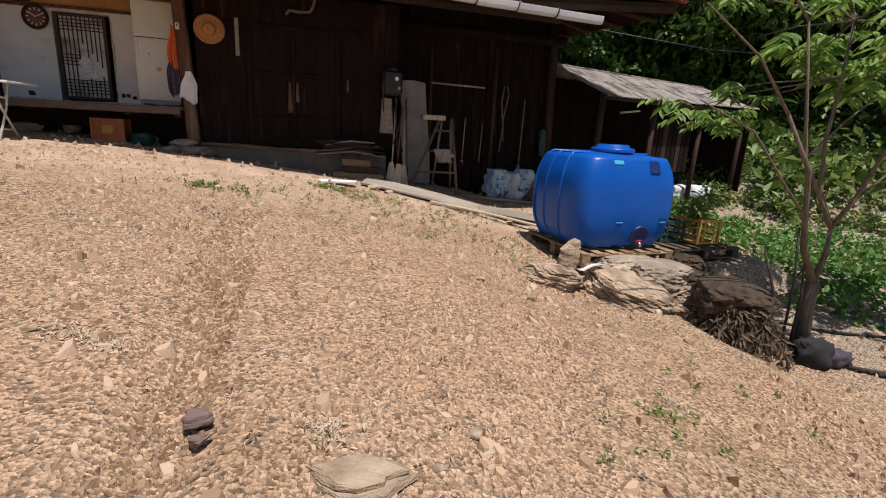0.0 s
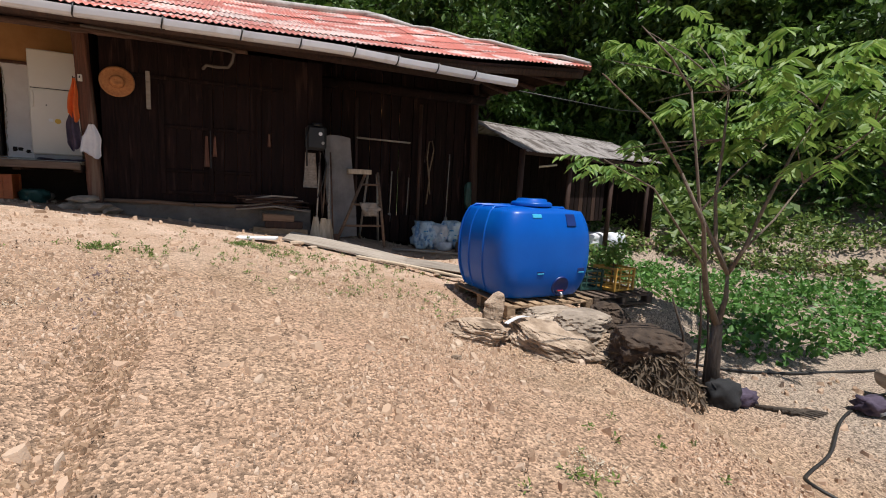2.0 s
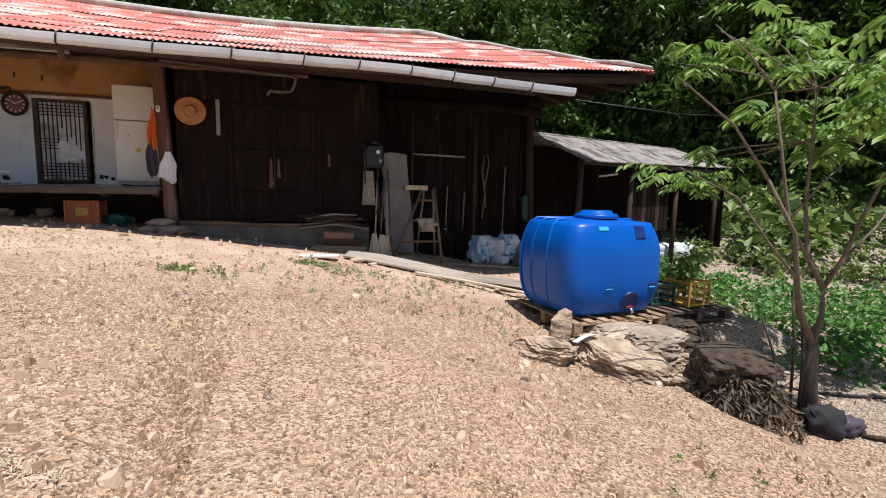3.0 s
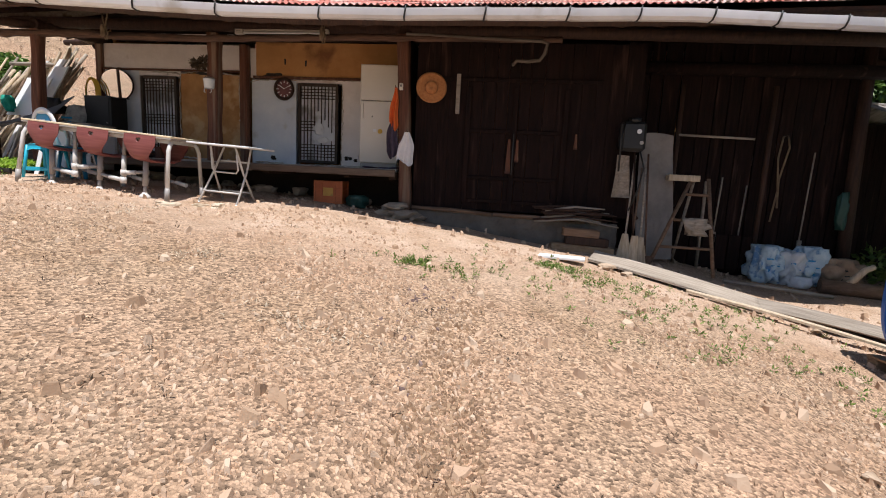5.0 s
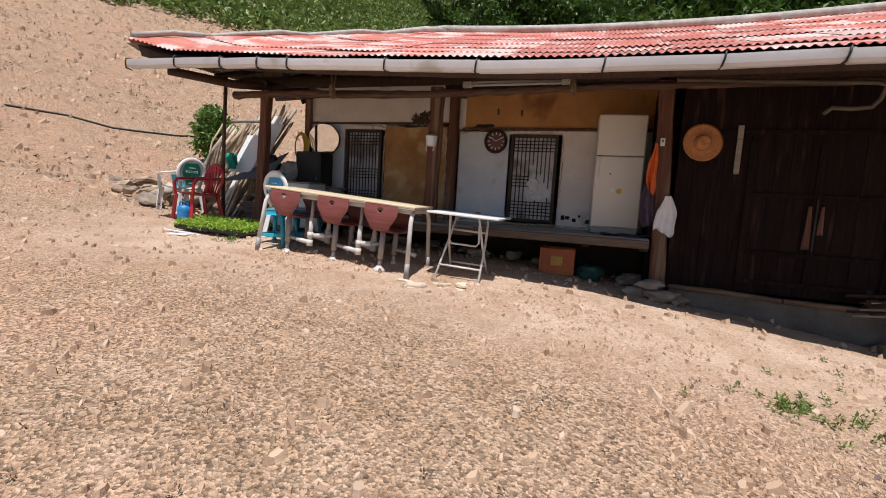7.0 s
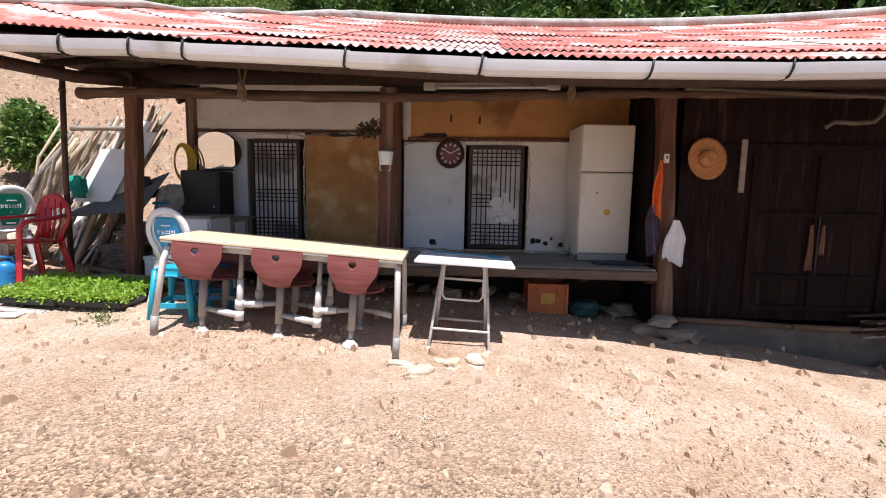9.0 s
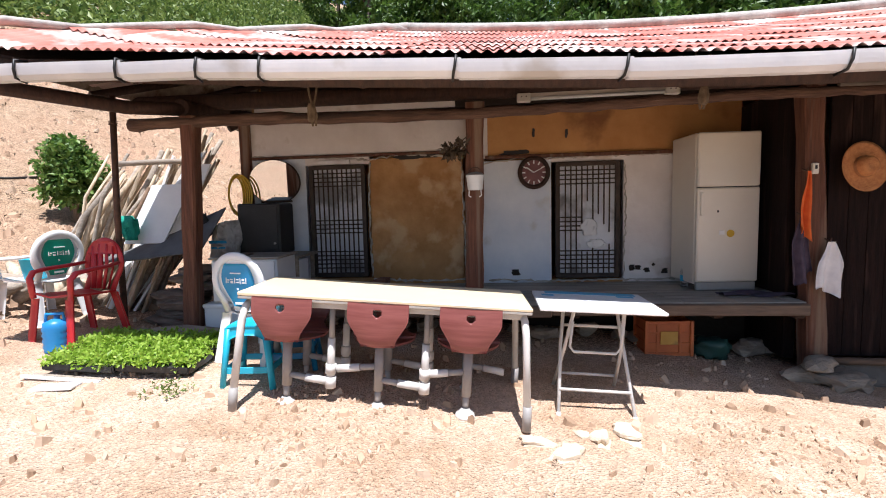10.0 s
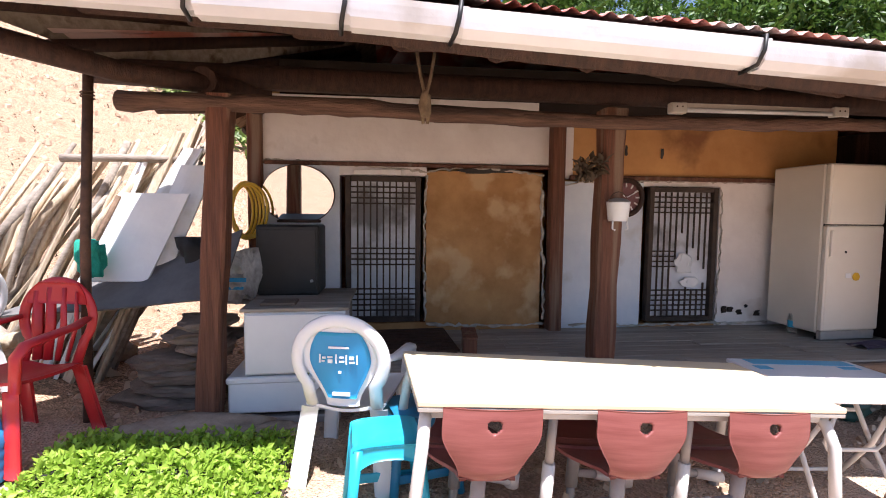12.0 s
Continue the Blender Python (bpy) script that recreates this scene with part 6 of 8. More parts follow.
part("board", Shape().box((0, 0, 0.012), (0.28, 0.12, 0.016), 0.003), "sheet", bd)
cn = thing("jerrycan", "blue ribbed plastic container with a handle", "container", on_ground(-8.50, 6.78, 20))
part("body", Shape().lathe([(0, 0), (0.085, 0.0), (0.092, 0.01)] + [(0.088 + 0.009 * (i % 2), 0.02 + 0.024 * i) for i in range(9)] + [(0.088, 0.24), (0.03, 0.265), (0, 0.27)], 20), "canblue", cn)
part("handle", Shape().tube([(0.07, 0, 0.235), (0.06, 0, 0.31), (-0.06, 0, 0.31), (-0.07, 0, 0.235)], 0.013, 8), "canblue", cn)
part("cap", Shape().tube([(0.0, 0.03, 0.255), (0.0, 0.03, 0.29)], 0.022, 10), "canblue", cn)
bk0 = thing("bucket", "light turquoise bucket standing on the white chair", "bucket", pose(-9.32, 7.42, ground_z(-9.3, 7.4) + 0.40))
part("pail", Shape().lathe([(0, 0), (0.085, 0), (0.088, 0.01), (0.115, 0.19), (0.12, 0.195), (0.112, 0.195), (0.083, 0.012), (0, 0.012)], 20), "cyanplastic", bk0)
part("bail", Shape().tube([(0.115 * math.cos(a), 0.06, 0.19 + 0.03 * math.sin(a)) for a in np.linspace(0, math.pi, 10)], 0.004, 5), "chrome", bk0)

# ---- iron pole, woodpile and stacked logs at the west end ----
pl = thing("support_pole", "thin rusty iron pole propping the porch roof", "pole")
part("shaft", Shape().tube([(-8.42, 7.42, ground_z(-8.42, 7.42) - 0.03), (-8.36, 7.36, 2.6), (-8.27, 7.31, 3.70)], [0.028, 0.027, 0.026], 10), "iron", pl)
part("wire_wrap", Shape().tube([(-8.291 + 0.033 * math.cos(a), 7.32 + 0.033 * math.sin(a), 3.44 + 0.003 * a) for a in np.linspace(0, 15, 40)], 0.004, 5), "iron", pl)
xp = thing("cross_pole", "grey horizontal pole over the woodpile", "pole")
part("shaft", Shape().tube([(-9.02, 8.22, 3.20), (-8.7, 8.28, 3.215), (-8.25, 8.36, 3.22)], 0.03, 8), "greywood", xp)

rng = random.Random(77)
for i in range(72):
    f = rng.random()
    x = -10.0 + 1.30 * f
    y0 = 7.98 + 0.32 * rng.random()
    rise = (1.55 + 0.32 * f) * rng.uniform(0.82, 1.08) if i % 4 else rng.uniform(0.55, 0.95)
    z0 = ground_z(x, y0)
    lean = min(rng.uniform(0.30, 0.62), (-8.12 - x) / rise)
    t = thing("leaning_pole", "weathered grey pole leaning on the woodpile" if i % 2 else "split pale plank leaning on the woodpile", "firewood", None, "leaning wood")
    top = (x + lean * rise, y0 + 0.42 + rng.uniform(-0.1, 0.1), z0 + rise)
    if i % 2:
        r = rng.uniform(0.018, 0.040)
        bow = rng.uniform(-0.03, 0.03)
        part("stick", Shape().tube([(x, y0, z0), (x + (top[0] - x) * 0.35 + bow, (y0 + top[1]) / 2, z0 + rise * 0.35), (x + (top[0] - x) * 0.7 - bow, (y0 + top[1]) / 2, z0 + rise * 0.7), top], [r, r * 0.95, r * 0.9, r * 0.75], 8), ("greywood", "palewood", "bark", "greywood")[i % 4 if i % 5 else 1], t)
    else:
        dr = (Vector(top) - Vector((x, y0, z0)))
        mm = Matrix.Translation(Vector((x, y0, z0)) + dr / 2) @ dr.to_track_quat("Z", "Y").to_matrix().to_4x4() @ Matrix.Rotation(rng.uniform(-0.5, 0.5), 4, "Z")
        part("plank", Shape().box((0, 0, 0), (rng.uniform(0.05, 0.11), 0.028, dr.length), 0.004, mm), ("palewood" if i % 4 else "greywood") if i % 10 else "sheet", t)
for x0, y0, z0, w, h, skew, lab in ((-8.46, 7.80, 2.34, 0.44, 0.60, 0.34, "white sheet board leaning on the woodpile"), (-8.30, 7.90, 2.30, 0.24, 0.86, 0.30, "tall white sheet board leaning on the woodpile"), (-8.62, 7.93, 2.20, 0.14, 1.10, 0.46, "narrow white board leaning among the poles")):
    t = thing("foam_board", lab, "board", pose(x0, y0, z0), "leaning boards")
    part("sheet", Shape().slab(lambda u, v, w=w, h=h, skew=skew: ((u - 0.5) * w + skew * h * v, 0.34 * h * v + 0.008 * math.sin(6 * u + 3 * v), h * v), 8, 12, 0.02, False), "sheet", t)
lt = thing("edge_lath", "brown wooden lath along the white board's edge", "lath")
part("lath", Shape().tube([(-8.71, 7.78, 2.30), (-8.50, 7.98, 2.92)], 0.018, 6), "log", lt)
tp = thing("roofing_sheet", "grey flat roofing sheet lying over the stacked stones", "sheet")
part("sheet", Shape().slab(lambda u, v: (-9.10 + 1.42 * u, 7.60 + 0.50 * v - 0.08 * u, 2.14 + 0.12 * u + (0.03 + 0.40 * u) * v + 0.006 * math.sin(9 * u + 3 * v)), 24, 10, 0.012, False), "slatesheet", tp)
gn = thing("green_net", "crumpled turquoise-green net hung on the wood", "net", pose(-8.56, 7.74, 2.40))
part("netting", Shape().blob((0, 0, 0.10), (0.085, 0.06, 0.16), 0.4, 8, 3, 0.2, 2.2), "net", gn)
dj = thing("dark_bundle", "dark plastic bundle between the boards", "bundle", pose(-7.95, 7.95, 2.45))
part("wrapping", Shape().blob((0, 0, 0.06), (0.14, 0.10, 0.16), 0.35, 4, 3), "tarp", dj)
zs0 = ground_z(-8.1, 7.75) - 0.02
for row in range(7):
    for col in range(2 if row < 5 else 1):
        w = rng.uniform(0.27, 0.36) - 0.016 * row
        x = -8.10 + 0.05 * row * (0.5 + 0.5 * (row > 3)) + rng.uniform(-0.05, 0.05)
        t = thing("stacked_stone", "flat brown-grey stone in the stack under the roofing sheet", "stone", pose(x, 7.72 + 0.26 * col, zs0 + 0.088 * row, rng.uniform(-3, 3), rng.uniform(-3, 3), rng.uniform(-12, 12)), "stacked stones")
        part("stone", Shape().ledges((w, 0.20, 0.105), 90 + row * 3 + col, 3, None, 3), "stackstone", t)
for i, (x, y, s, sx) in enumerate(((-7.72, 7.18, 0.42, 1.0), (-8.05, 7.12, 0.25, 1.0), (-7.3, 7.12, 0.22, 1.0))):
    t = thing("flat_stone", "broad flat brownish stone before the porch post", "stone", on_ground(x, y, 12 * i, -0.015), "flat stones")
    part("stone", Shape().blob((0, 0, 0.035), (s, s * 0.5, 0.085), 0.16, i + 3, 3, 0.15), "greyrock", t)

# broken rocks and short logs heaped before the leaning wood
rng = random.Random(58)
for i in range(30):
    x, y = rng.uniform(-10.9, -9.15), rng.uniform(8.0, 9.1)
    s0 = rng.uniform(0.08, 0.19)
    if i % 3:
        t = thing("rubble_rock", "angular tan rubble rock heaped beside the woodpile", "rock", pose(x, y, ground_z(x, y) - 0.03 + 0.10 * (i % 2), rng.uniform(-20, 20), rng.uniform(-20, 20), rng.uniform(0, 360)), "rubble rocks")
        part("rock_body", Shape().crag((s0 * 1.3, s0, s0 * 1.2), i + 300, 3), "rock" if i % 4 else "greyrock", t)
    else:
        t = thing("short_log", "short split log tossed on the rubble", "firewood", pose(x, y, ground_z(x, y) + 0.14, rng.uniform(-10, 10), rng.uniform(-35, 10), rng.uniform(-60, 60)), "short logs")
        part("log", Shape().tube([(-0.28, 0, 0), (0, 0.015, 0.01), (0.30, 0, 0)], [0.055, 0.062, 0.05], 9), "greywood" if i % 2 else "palewood", t)
# rubble heaps and driftwood west of the porch
rng = random.Random(55)
for i in range(34):
    if i < 16:
        x, y = -11.2 + rng.gauss(0, 0.45), 8.3 + rng.gauss(0, 0.3)
    else:
        x, y = -10.0 + rng.gauss(0, 0.6), 8.1 + rng.gauss(0, 0.35)
    s = rng.uniform(0.10, 0.26)
    z = ground_z(x, y) + (rng.uniform(0.0, 0.16) if i < 16 else rng.uniform(0, 0.12))
    t = thing("rubble_stone", "rough grey-tan stone in the rubble heap", "stone", pose(x, y, z - 0.03, rng.uniform(-15, 15), rng.uniform(-15, 15), rng.uniform(0, 180)), "rubble heap")
    part("stone", Shape().blob((0, 0, s * 0.3), (s, s * 0.72, s * 0.5), 0.28, i, 2, 0.2, 1.3, 6), "rock" if i % 3 else "greyrock", t)
for i in range(12):
    x, y = -9.7 + rng.gauss(0, 0.45), 7.95 + rng.gauss(0, 0.25)
    a, ln2 = rng.uniform(0, math.pi), rng.uniform(0.3, 0.6)
    z = ground_z(x, y) + rng.uniform(0.10, 0.3)
    t = thing("driftwood", "pale weathered root or split log in the heap", "firewood", None, "driftwood heap")
    part("stick", Shape().tube([(x - ln2 * math.cos(a) / 2, y - ln2 * math.sin(a) / 3, z - 0.1), (x, y, z + 0.04), (x + ln2 * math.cos(a) / 2, y + ln2 * math.sin(a) / 3, z + 0.10)], [0.06, 0.075, 0.04], 7), "palewood" if i % 2 else "greywood", t)

# ---- tools and stores before the barn ----
pn = thing("board_panel", "tall grey weathered board leaning in the barn recess", "board", pose(1.32, 7.82, ground_z(1.3, 7.8), -3, -4, 0))
part("panel", Shape().slab(lambda u, v: ((u - 0.5) * (0.46 + 0.03 * math.sin(5 * v)), 0.012 * math.sin(7 * u + 4 * v), 0.02 + v * (1.68 + 0.05 * math.sin(2.6 * u + 0.6))), 10, 22, 0.028, False), "palepanel", pn)
part("brace", Shape().box((0.04, -0.022, 1.22), (0.04, 0.02, 0.75), 0.004, pose(0, 0, 0.0) @ Matrix.Rotation(radians(0), 4, "Y")), "oldwood", pn, "", pose(0.55, 0, 0.42, 0, -34, 0) @ pose(-0.6, 0, -0.28))
ld = thing("step_ladder", "old wooden step ladder spattered with paint", "ladder", pose(1.66, 7.35, ground_z(1.65, 7.3), 0, 0, 0))
part("rail", Shape().tube([(-0.58, 0.0, 0.0), (0.02, 0.42, 1.25)], 0.026, 6), "log", ld)
part("rail", Shape().tube([(0.26, -0.02, 0.0), (0.22, 0.40, 1.25)], 0.026, 6), "log", ld)
part("rear_rail", Shape().tube([(0.0, 0.80, 0.0), (0.06, 0.46, 1.22)], 0.022, 6), "greywood", ld)
part("rear_rail", Shape().tube([(0.36, 0.80, 0.0), (0.22, 0.46, 1.22)], 0.022, 6), "greywood", ld)
part("top_board", Shape().box((-0.10, 0.42, 1.25), (0.40, 0.14, 0.08), 0.006), "palewood", ld, "pale worn top board")
for k in (0.28, 0.56, 0.83):
    part("rung", Shape().tube([(-0.58 + 0.60 * k, 0.42 * k, 1.25 * k), (0.26 - 0.04 * k, 0.42 * k - 0.02, 1.25 * k)], 0.020, 6), "log", ld)
part("rope_coil", Shape().blob((0.05, 0.16, 0.62), (0.13, 0.06, 0.15), 0.5, 3, 3, 0.2, 2.4), "greywood", ld, "coil of pale cord over a rung")
bpk = thing("backpack_sprayer", "black knapsack sprayer hung on the barn post", "sprayer", pose(0.80, 7.55, 2.14))
part("tank", Shape().box((0, 0, 0.20), (0.32, 0.18, 0.38), 0.05), "black", bpk)
part("lid", Shape().tube([(0.02, 0, 0.38), (0.02, 0, 0.43)], 0.08, 14), "black", bpk)
part("badge", Shape().tube([(0.06, -0.095, 0.26), (0.06, -0.10, 0.26)], 0.03, 12), "whiteplastic", bpk)
part("badge", Shape().tube([(0.10, -0.095, 0.12), (0.10, -0.10, 0.12)], 0.025, 12), "greysteel", bpk)
part("strap", Shape().tube([(-0.12, -0.09, 0.35), (-0.17, -0.14, 0.15), (-0.15, -0.09, -0.02), (-0.14, -0.05, -0.25)], 0.014, 6), "black", bpk)
part("hose", Shape().tube([(0.1, -0.06, 0.02), (0.16, -0.1, -0.2), (0.10, -0.12, -0.5), (0.02, -0.12, -0.75)], 0.010, 6), "blackhose", bpk)
cl = thing("work_coat", "grey work coat hanging beside the sprayer", "clothing", pose(0.72, 7.58, 2.10))
part("coat", Shape().slab(lambda u, v: ((u - 0.5) * (0.16 + 0.06 * v), -0.03 - 0.04 * math.sin(5 * u + 3 * v), -0.55 * v), 12, 10, 0.01), "greywood", cl)
rng = random.Random(9)
for i, (x, lean, h, mat) in enumerate(((0.78, 0.10, 1.35, "greywood"), (0.90, -0.04, 1.5, "oldwood"), (0.98, 0.05, 1.3, "greywood"), (1.06, -0.02, 1.42, "iron"), (0.86, 0.12, 1.2, "log"))):
    z = ground_z(x, 7.4)
    t = thing("broom" if i < 3 else "hoe", "upright twig broom leaning at the barn" if i < 3 else "long-handled hoe leaning at the barn", "tool", None, "leaning tools")
    part("stick", Shape().tube([(x, 7.32, z + 0.02), (x + lean * 0.5, 7.45, z + h / 2), (x + lean, 7.60, z + h)], 0.013, 6), mat, t)
    if i < 3:
        part("bristles", Shape().add([(x + 0.10 * math.cos(a) * k + rng.uniform(-0.01, 0.01), 7.30 + 0.05 * math.sin(a) * k, z + (0.0 if k > 0.8 else 0.34)) for k in (0.35, 1.0) for a in np.linspace(0, 2 * math.pi, 13)[:-1]], [(i2, (i2 + 1) % 12, 12 + (i2 + 1) % 12, 12 + i2) for i2 in range(12)]), "palewood", t)
    else:
        part("blade", Shape().box((x, 7.29, z + 0.06), (0.13, 0.012, 0.12), 0.003), "iron", t)
for i in range(14):
    zz = ground_z(0.3, 7.3) + 0.38 + 0.04 * (i // 3)
    x, y = 0.12 + rng.uniform(-0.1, 0.1), 7.36 + 0.11 * (i % 3)
    t = thing("firewood_branch", "dark bent branch on the firewood stack", "firewood", None, "branch stack")
    ln2 = rng.uniform(0.35, 0.55)
    part("branch", Shape().tube([(x - ln2, y, zz + rng.uniform(-0.03, 0.03)), (x, y + rng.uniform(-0.05, 0.05), zz + 0.04), (x + ln2, y, zz + rng.uniform(-0.04, 0.06))], [0.013, 0.018, 0.009], 6), "greywood" if i % 4 == 0 else "oldwood", t)
for i, (x, z, w, mat) in enumerate(((0.22, 0.30, 0.46, "log"), (0.25, 0.085, 0.80, "pallet"), (0.30, 0.20, 0.55, "oldwood"))):
    t = thing("timber_block", "squared timber block on the ground by the barn", "timber", pose(x, 7.30, ground_z(x, 7.3) + z - 0.05, 0, 2.5, 1), "timber blocks")
    part("block", Shape().box((0, 0, 0), (w, 0.16, 0.11), 0.012), mat, t)
gt = thing("barn_gate", "dark plank half-gate across the barn opening", "gate", pose(2.2, 8.28, ground_z(2.2, 8.2)))
for i in range(7):
    part("board", Shape().box((-0.55 + 0.18 * i, 0, 0.27), (0.165, 0.025, 0.50), 0.004), "barn", gt)
part("top_bar", Shape().tube([(-0.60, -0.02, 1.90), (0.42, -0.02, 1.88)], 0.018, 6), "greywood", gt)
for x in (-0.6, 0.62):
    part("upright", Shape().tube([(x, 0, 0), (x, 0, 2.6)], 0.035, 8), "oldwood", gt)
for i, (x, h0, h1) in enumerate(((2.28, 1.05, 1.9), (2.62, 0.95, 1.8), (3.45, 1.0, 2.3))):
    t = thing("hanging_tool", "thin pale tool handle hanging in the recess", "tool", None, "hanging tools")
    part("handle", Shape().tube([(x, 8.36, h0), (x + 0.03, 8.36, h1)], 0.012, 6), "greywood", t)
    part("head", Shape().box((x, 8.35, h0 - 0.02), (0.06, 0.03, 0.16), 0.005), "greywood", t)
rp = thing("rope_loop", "pale looped rope hanging on the barn wall", "rope")
part("loop", Shape().tube([(3.02, 8.36, 1.30), (3.06, 8.35, 1.75), (3.00, 8.34, 2.2), (3.03, 8.34, 2.50), (3.09, 8.34, 2.52), (3.13, 8.34, 2.35), (3.05, 8.34, 1.9), (3.08, 8.34, 1.5)], 0.014, 6), "rope", rp)
gnet = thing("hanging_net", "dark turquoise net hanging at the barn corner", "net", pose(3.84, 8.2, 1.25))
part("netting", Shape().blob((0, 0, 0.25), (0.07, 0.06, 0.34), 0.3, 7, 3, 0.1, 2), "greencrate", gnet)
for i, (x, y, sx, sz, mat, lab) in enumerate(((2.93, 8.12, 0.17, 0.30, "sackblue", "bulging light blue woven sack"), (3.20, 8.08, 0.13, 0.27, "sackwhite", "white woven sack with blue print"), (3.46, 8.12, 0.18, 0.31, "sackblue", "bulging light blue woven sack"), (3.80, 8.00, 0.20, 0.24, "sackbrown", "brown woven sack with dark stripes"))):
    z = ground_z(x, y)
    t = thing("grain_sack", lab + " standing by the barn", "sack", pose(x, y, z - 0.01), "sacks")
    part("sack_body", Shape().blob((0, 0, sz * 0.82), (sx * 1.35, 0.20, sz * 1.12), 0.30, i + 2, 4, 0, 2.6), mat, t)
    part("sack_mouth", Shape().blob((0.02, -0.06, sz * 1.55), (sx * 0.5, 0.07, 0.06), 0.4, i + 9, 3), mat, t)
    for dx, dz, w, h in ((-0.25, 1.15, 0.5, 0.022), (0.2, 0.85, 0.7, 0.016), (-0.1, 0.6, 0.4, 0.05)):
        part("print_bar", Shape().box((sx * dx, -0.182, sz * dz), (sx * w, 0.006, h), 0.001), "printblue" if i < 3 else "black", t)
wl = thing("white_sack_foot", "small white plastic bundle before the sacks", "bundle", pose(3.27, 7.86, ground_z(3.27, 7.86)))
part("bundle", Shape().blob((0, 0, 0.07), (0.13, 0.10, 0.10), 0.3, 6, 3), "whitecloth", wl)
lg = thing("log", "thick cut log lying before the sacks", "log")
part("trunk", Shape().tube([(3.42, 7.72, ground_z(3.4, 7.7) + 0.09), (3.75, 7.62, ground_z(3.75, 7.6) + 0.09), (4.10, 7.55, ground_z(4.1, 7.5) + 0.09)], [0.10, 0.095, 0.10], 12), "log", lg)
part("branch_stub", Shape().tube([(3.70, 7.64, 0.58), (3.86, 7.60, 0.80), (3.95, 7.60, 0.84)], [0.05, 0.04, 0.035], 8), "palewood", lg)
ba = thing("bamboo_pole", "thin pole lying along the barn foot", "pole")
part("shaft", Shape().tube([(2.1, 7.45, ground_z(2.1, 7.45) + 0.03), (3.4, 7.40, ground_z(3.4, 7.4) + 0.03)], 0.022, 8), "greywood", ba)

# boards laid as a path before the barn
for i, (x0, x1, y0, y1, w, mat, lab) in enumerate(((0.30, 2.02, 6.92, 6.35, 0.52, "greywood", "broad weathered plywood board laid on the soil"), (2.02, 3.25, 6.50, 5.95, 0.46, "greywood", "grey corrugated sheet laid on the soil"), (1.2, 3.0, 6.28, 5.58, 0.09, "palewood", "long pale lath edging the boards"))):
    cx, cy = (x0 + x1) / 2, (y0 + y1) / 2
    L = math.hypot(x1 - x0, y1 - y0)
    za, zb = ground_z(x0, y0), ground_z(x1, y1)
    t = thing("ground_board", lab, "board", pose(cx, cy, (za + zb) / 2 + (0.045 if i == 0 else 0.025), 5 if i == 0 else 2, math.degrees(math.atan2(za - zb, L)), math.degrees(math.atan2(y1 - y0, x1 - x0))), "boards on the ground")
    part("board", Shape().slab(lambda u, v, L=L, w=w, i=i: ((u - 0.5) * L, (v - 0.5) * w, 0.02 * math.sin(3 * u) + (0.012 * math.sin(v * 40) if i == 1 else 0)), 24, 24 if i == 1 else 6, 0.022), mat, t)
ws = thing("white_slab", "thin white slab lying among weeds", "slab", on_ground(-0.10, 6.48, -12, 0.03))
part("slab", Shape().box((0, 0, 0), (0.52, 0.17, 0.035), 0.01), "sheet", ws)
for i, (x, y, s) in enumerate(((0.42, 6.55, 0.10), (0.62, 6.42, 0.08), (2.35, 5.95, 0.07), (2.7, 6.0, 0.06))):
    t = thing("small_stone", "small pale stone by the boards", "stone", on_ground(x, y, 40 * i, -0.01))
    part("stone", Shape().blob((0, 0, s * 0.3), (s, s * 0.7, s * 0.45), 0.3, i + 60, 2), "rock", t)

# ---- blue water tank on its pallet ----
TKX, TKY, TKZ, TKR = 2.99, 4.73, 0.405, 4.0
tk = thing("water_tank", "large glossy blue ribbed plastic water tank on a pallet", "tank", pose(TKX, TKY, TKZ, 0, 0, TKR))
TW, TD, TH = 1.30, 1.22, 1.08


def tank_skin(u, v, grow=0.0):
    """A barrel-shaped box: rounded in plan, bulging in height."""
    a = 2 * math.pi * u
    e = 0.34
    ca, sa = math.cos(a), math.sin(a)
    px, py = math.copysign(abs(ca) ** e, ca), math.copysign(abs(sa) ** e, sa)
    zz = 2 * v - 1
    k = (1 - 0.19 * abs(zz) ** 2.7) * (1 - 0.55 * max(0, (abs(zz) - 0.93) / 0.07) ** 2)
    k += grow
    return px * TW / 2 * k * 1.035, py * TD / 2 * k * 1.035, TH * (v - 0.0)


part("body", Shape().grid(lambda u, v: tank_skin(u, v), 72, 30), "tank", tk)
part("top_plate", Shape().grid(lambda u, v: (tank_skin(u, 1.0)[0] * v, tank_skin(u, 1.0)[1] * v, TH + 0.012 * (1 - v)), 72, 4), "tank", tk)
part("bottom_plate", Shape().grid(lambda u, v: (tank_skin(1 - u, 0.0)[0] * v, tank_skin(1 - u, 0.0)[1] * v, 0.0), 72, 2), "tank", tk)
for yy in (-0.16, 0.17, 0.42):
    ribs = []
    for f in np.linspace(0.02, 1.98, 46):
        v = f if f <= 1 else 2 - f
        zz = 2 * min(max(v, 0.0), 1.0) - 1
        k = (1 - 0.19 * abs(zz) ** 2.7) * (1 - 0.55 * max(0, (abs(zz) - 0.93) / 0.07) ** 2)
        ribs.append(((-1 if f <= 1 else 1) * TW / 2 * k * 1.03, yy * k, TH * v + (0.012 if v > 0.97 else 0)))
    part("rib", Shape().tube(ribs, 0.017, 8, True), "tank", tk, "raised blue rib")
part("lid", Shape().lathe([(0.25, 0.0), (0.255, 0.03), (0.235, 0.05), (0.19, 0.055), (0.18, 0.085), (0.16, 0.09), (0.06, 0.088), (0, 0.088)], 32, pose(0.03, -0.10, TH + 0.005)), "tank", tk, "round screw lid")
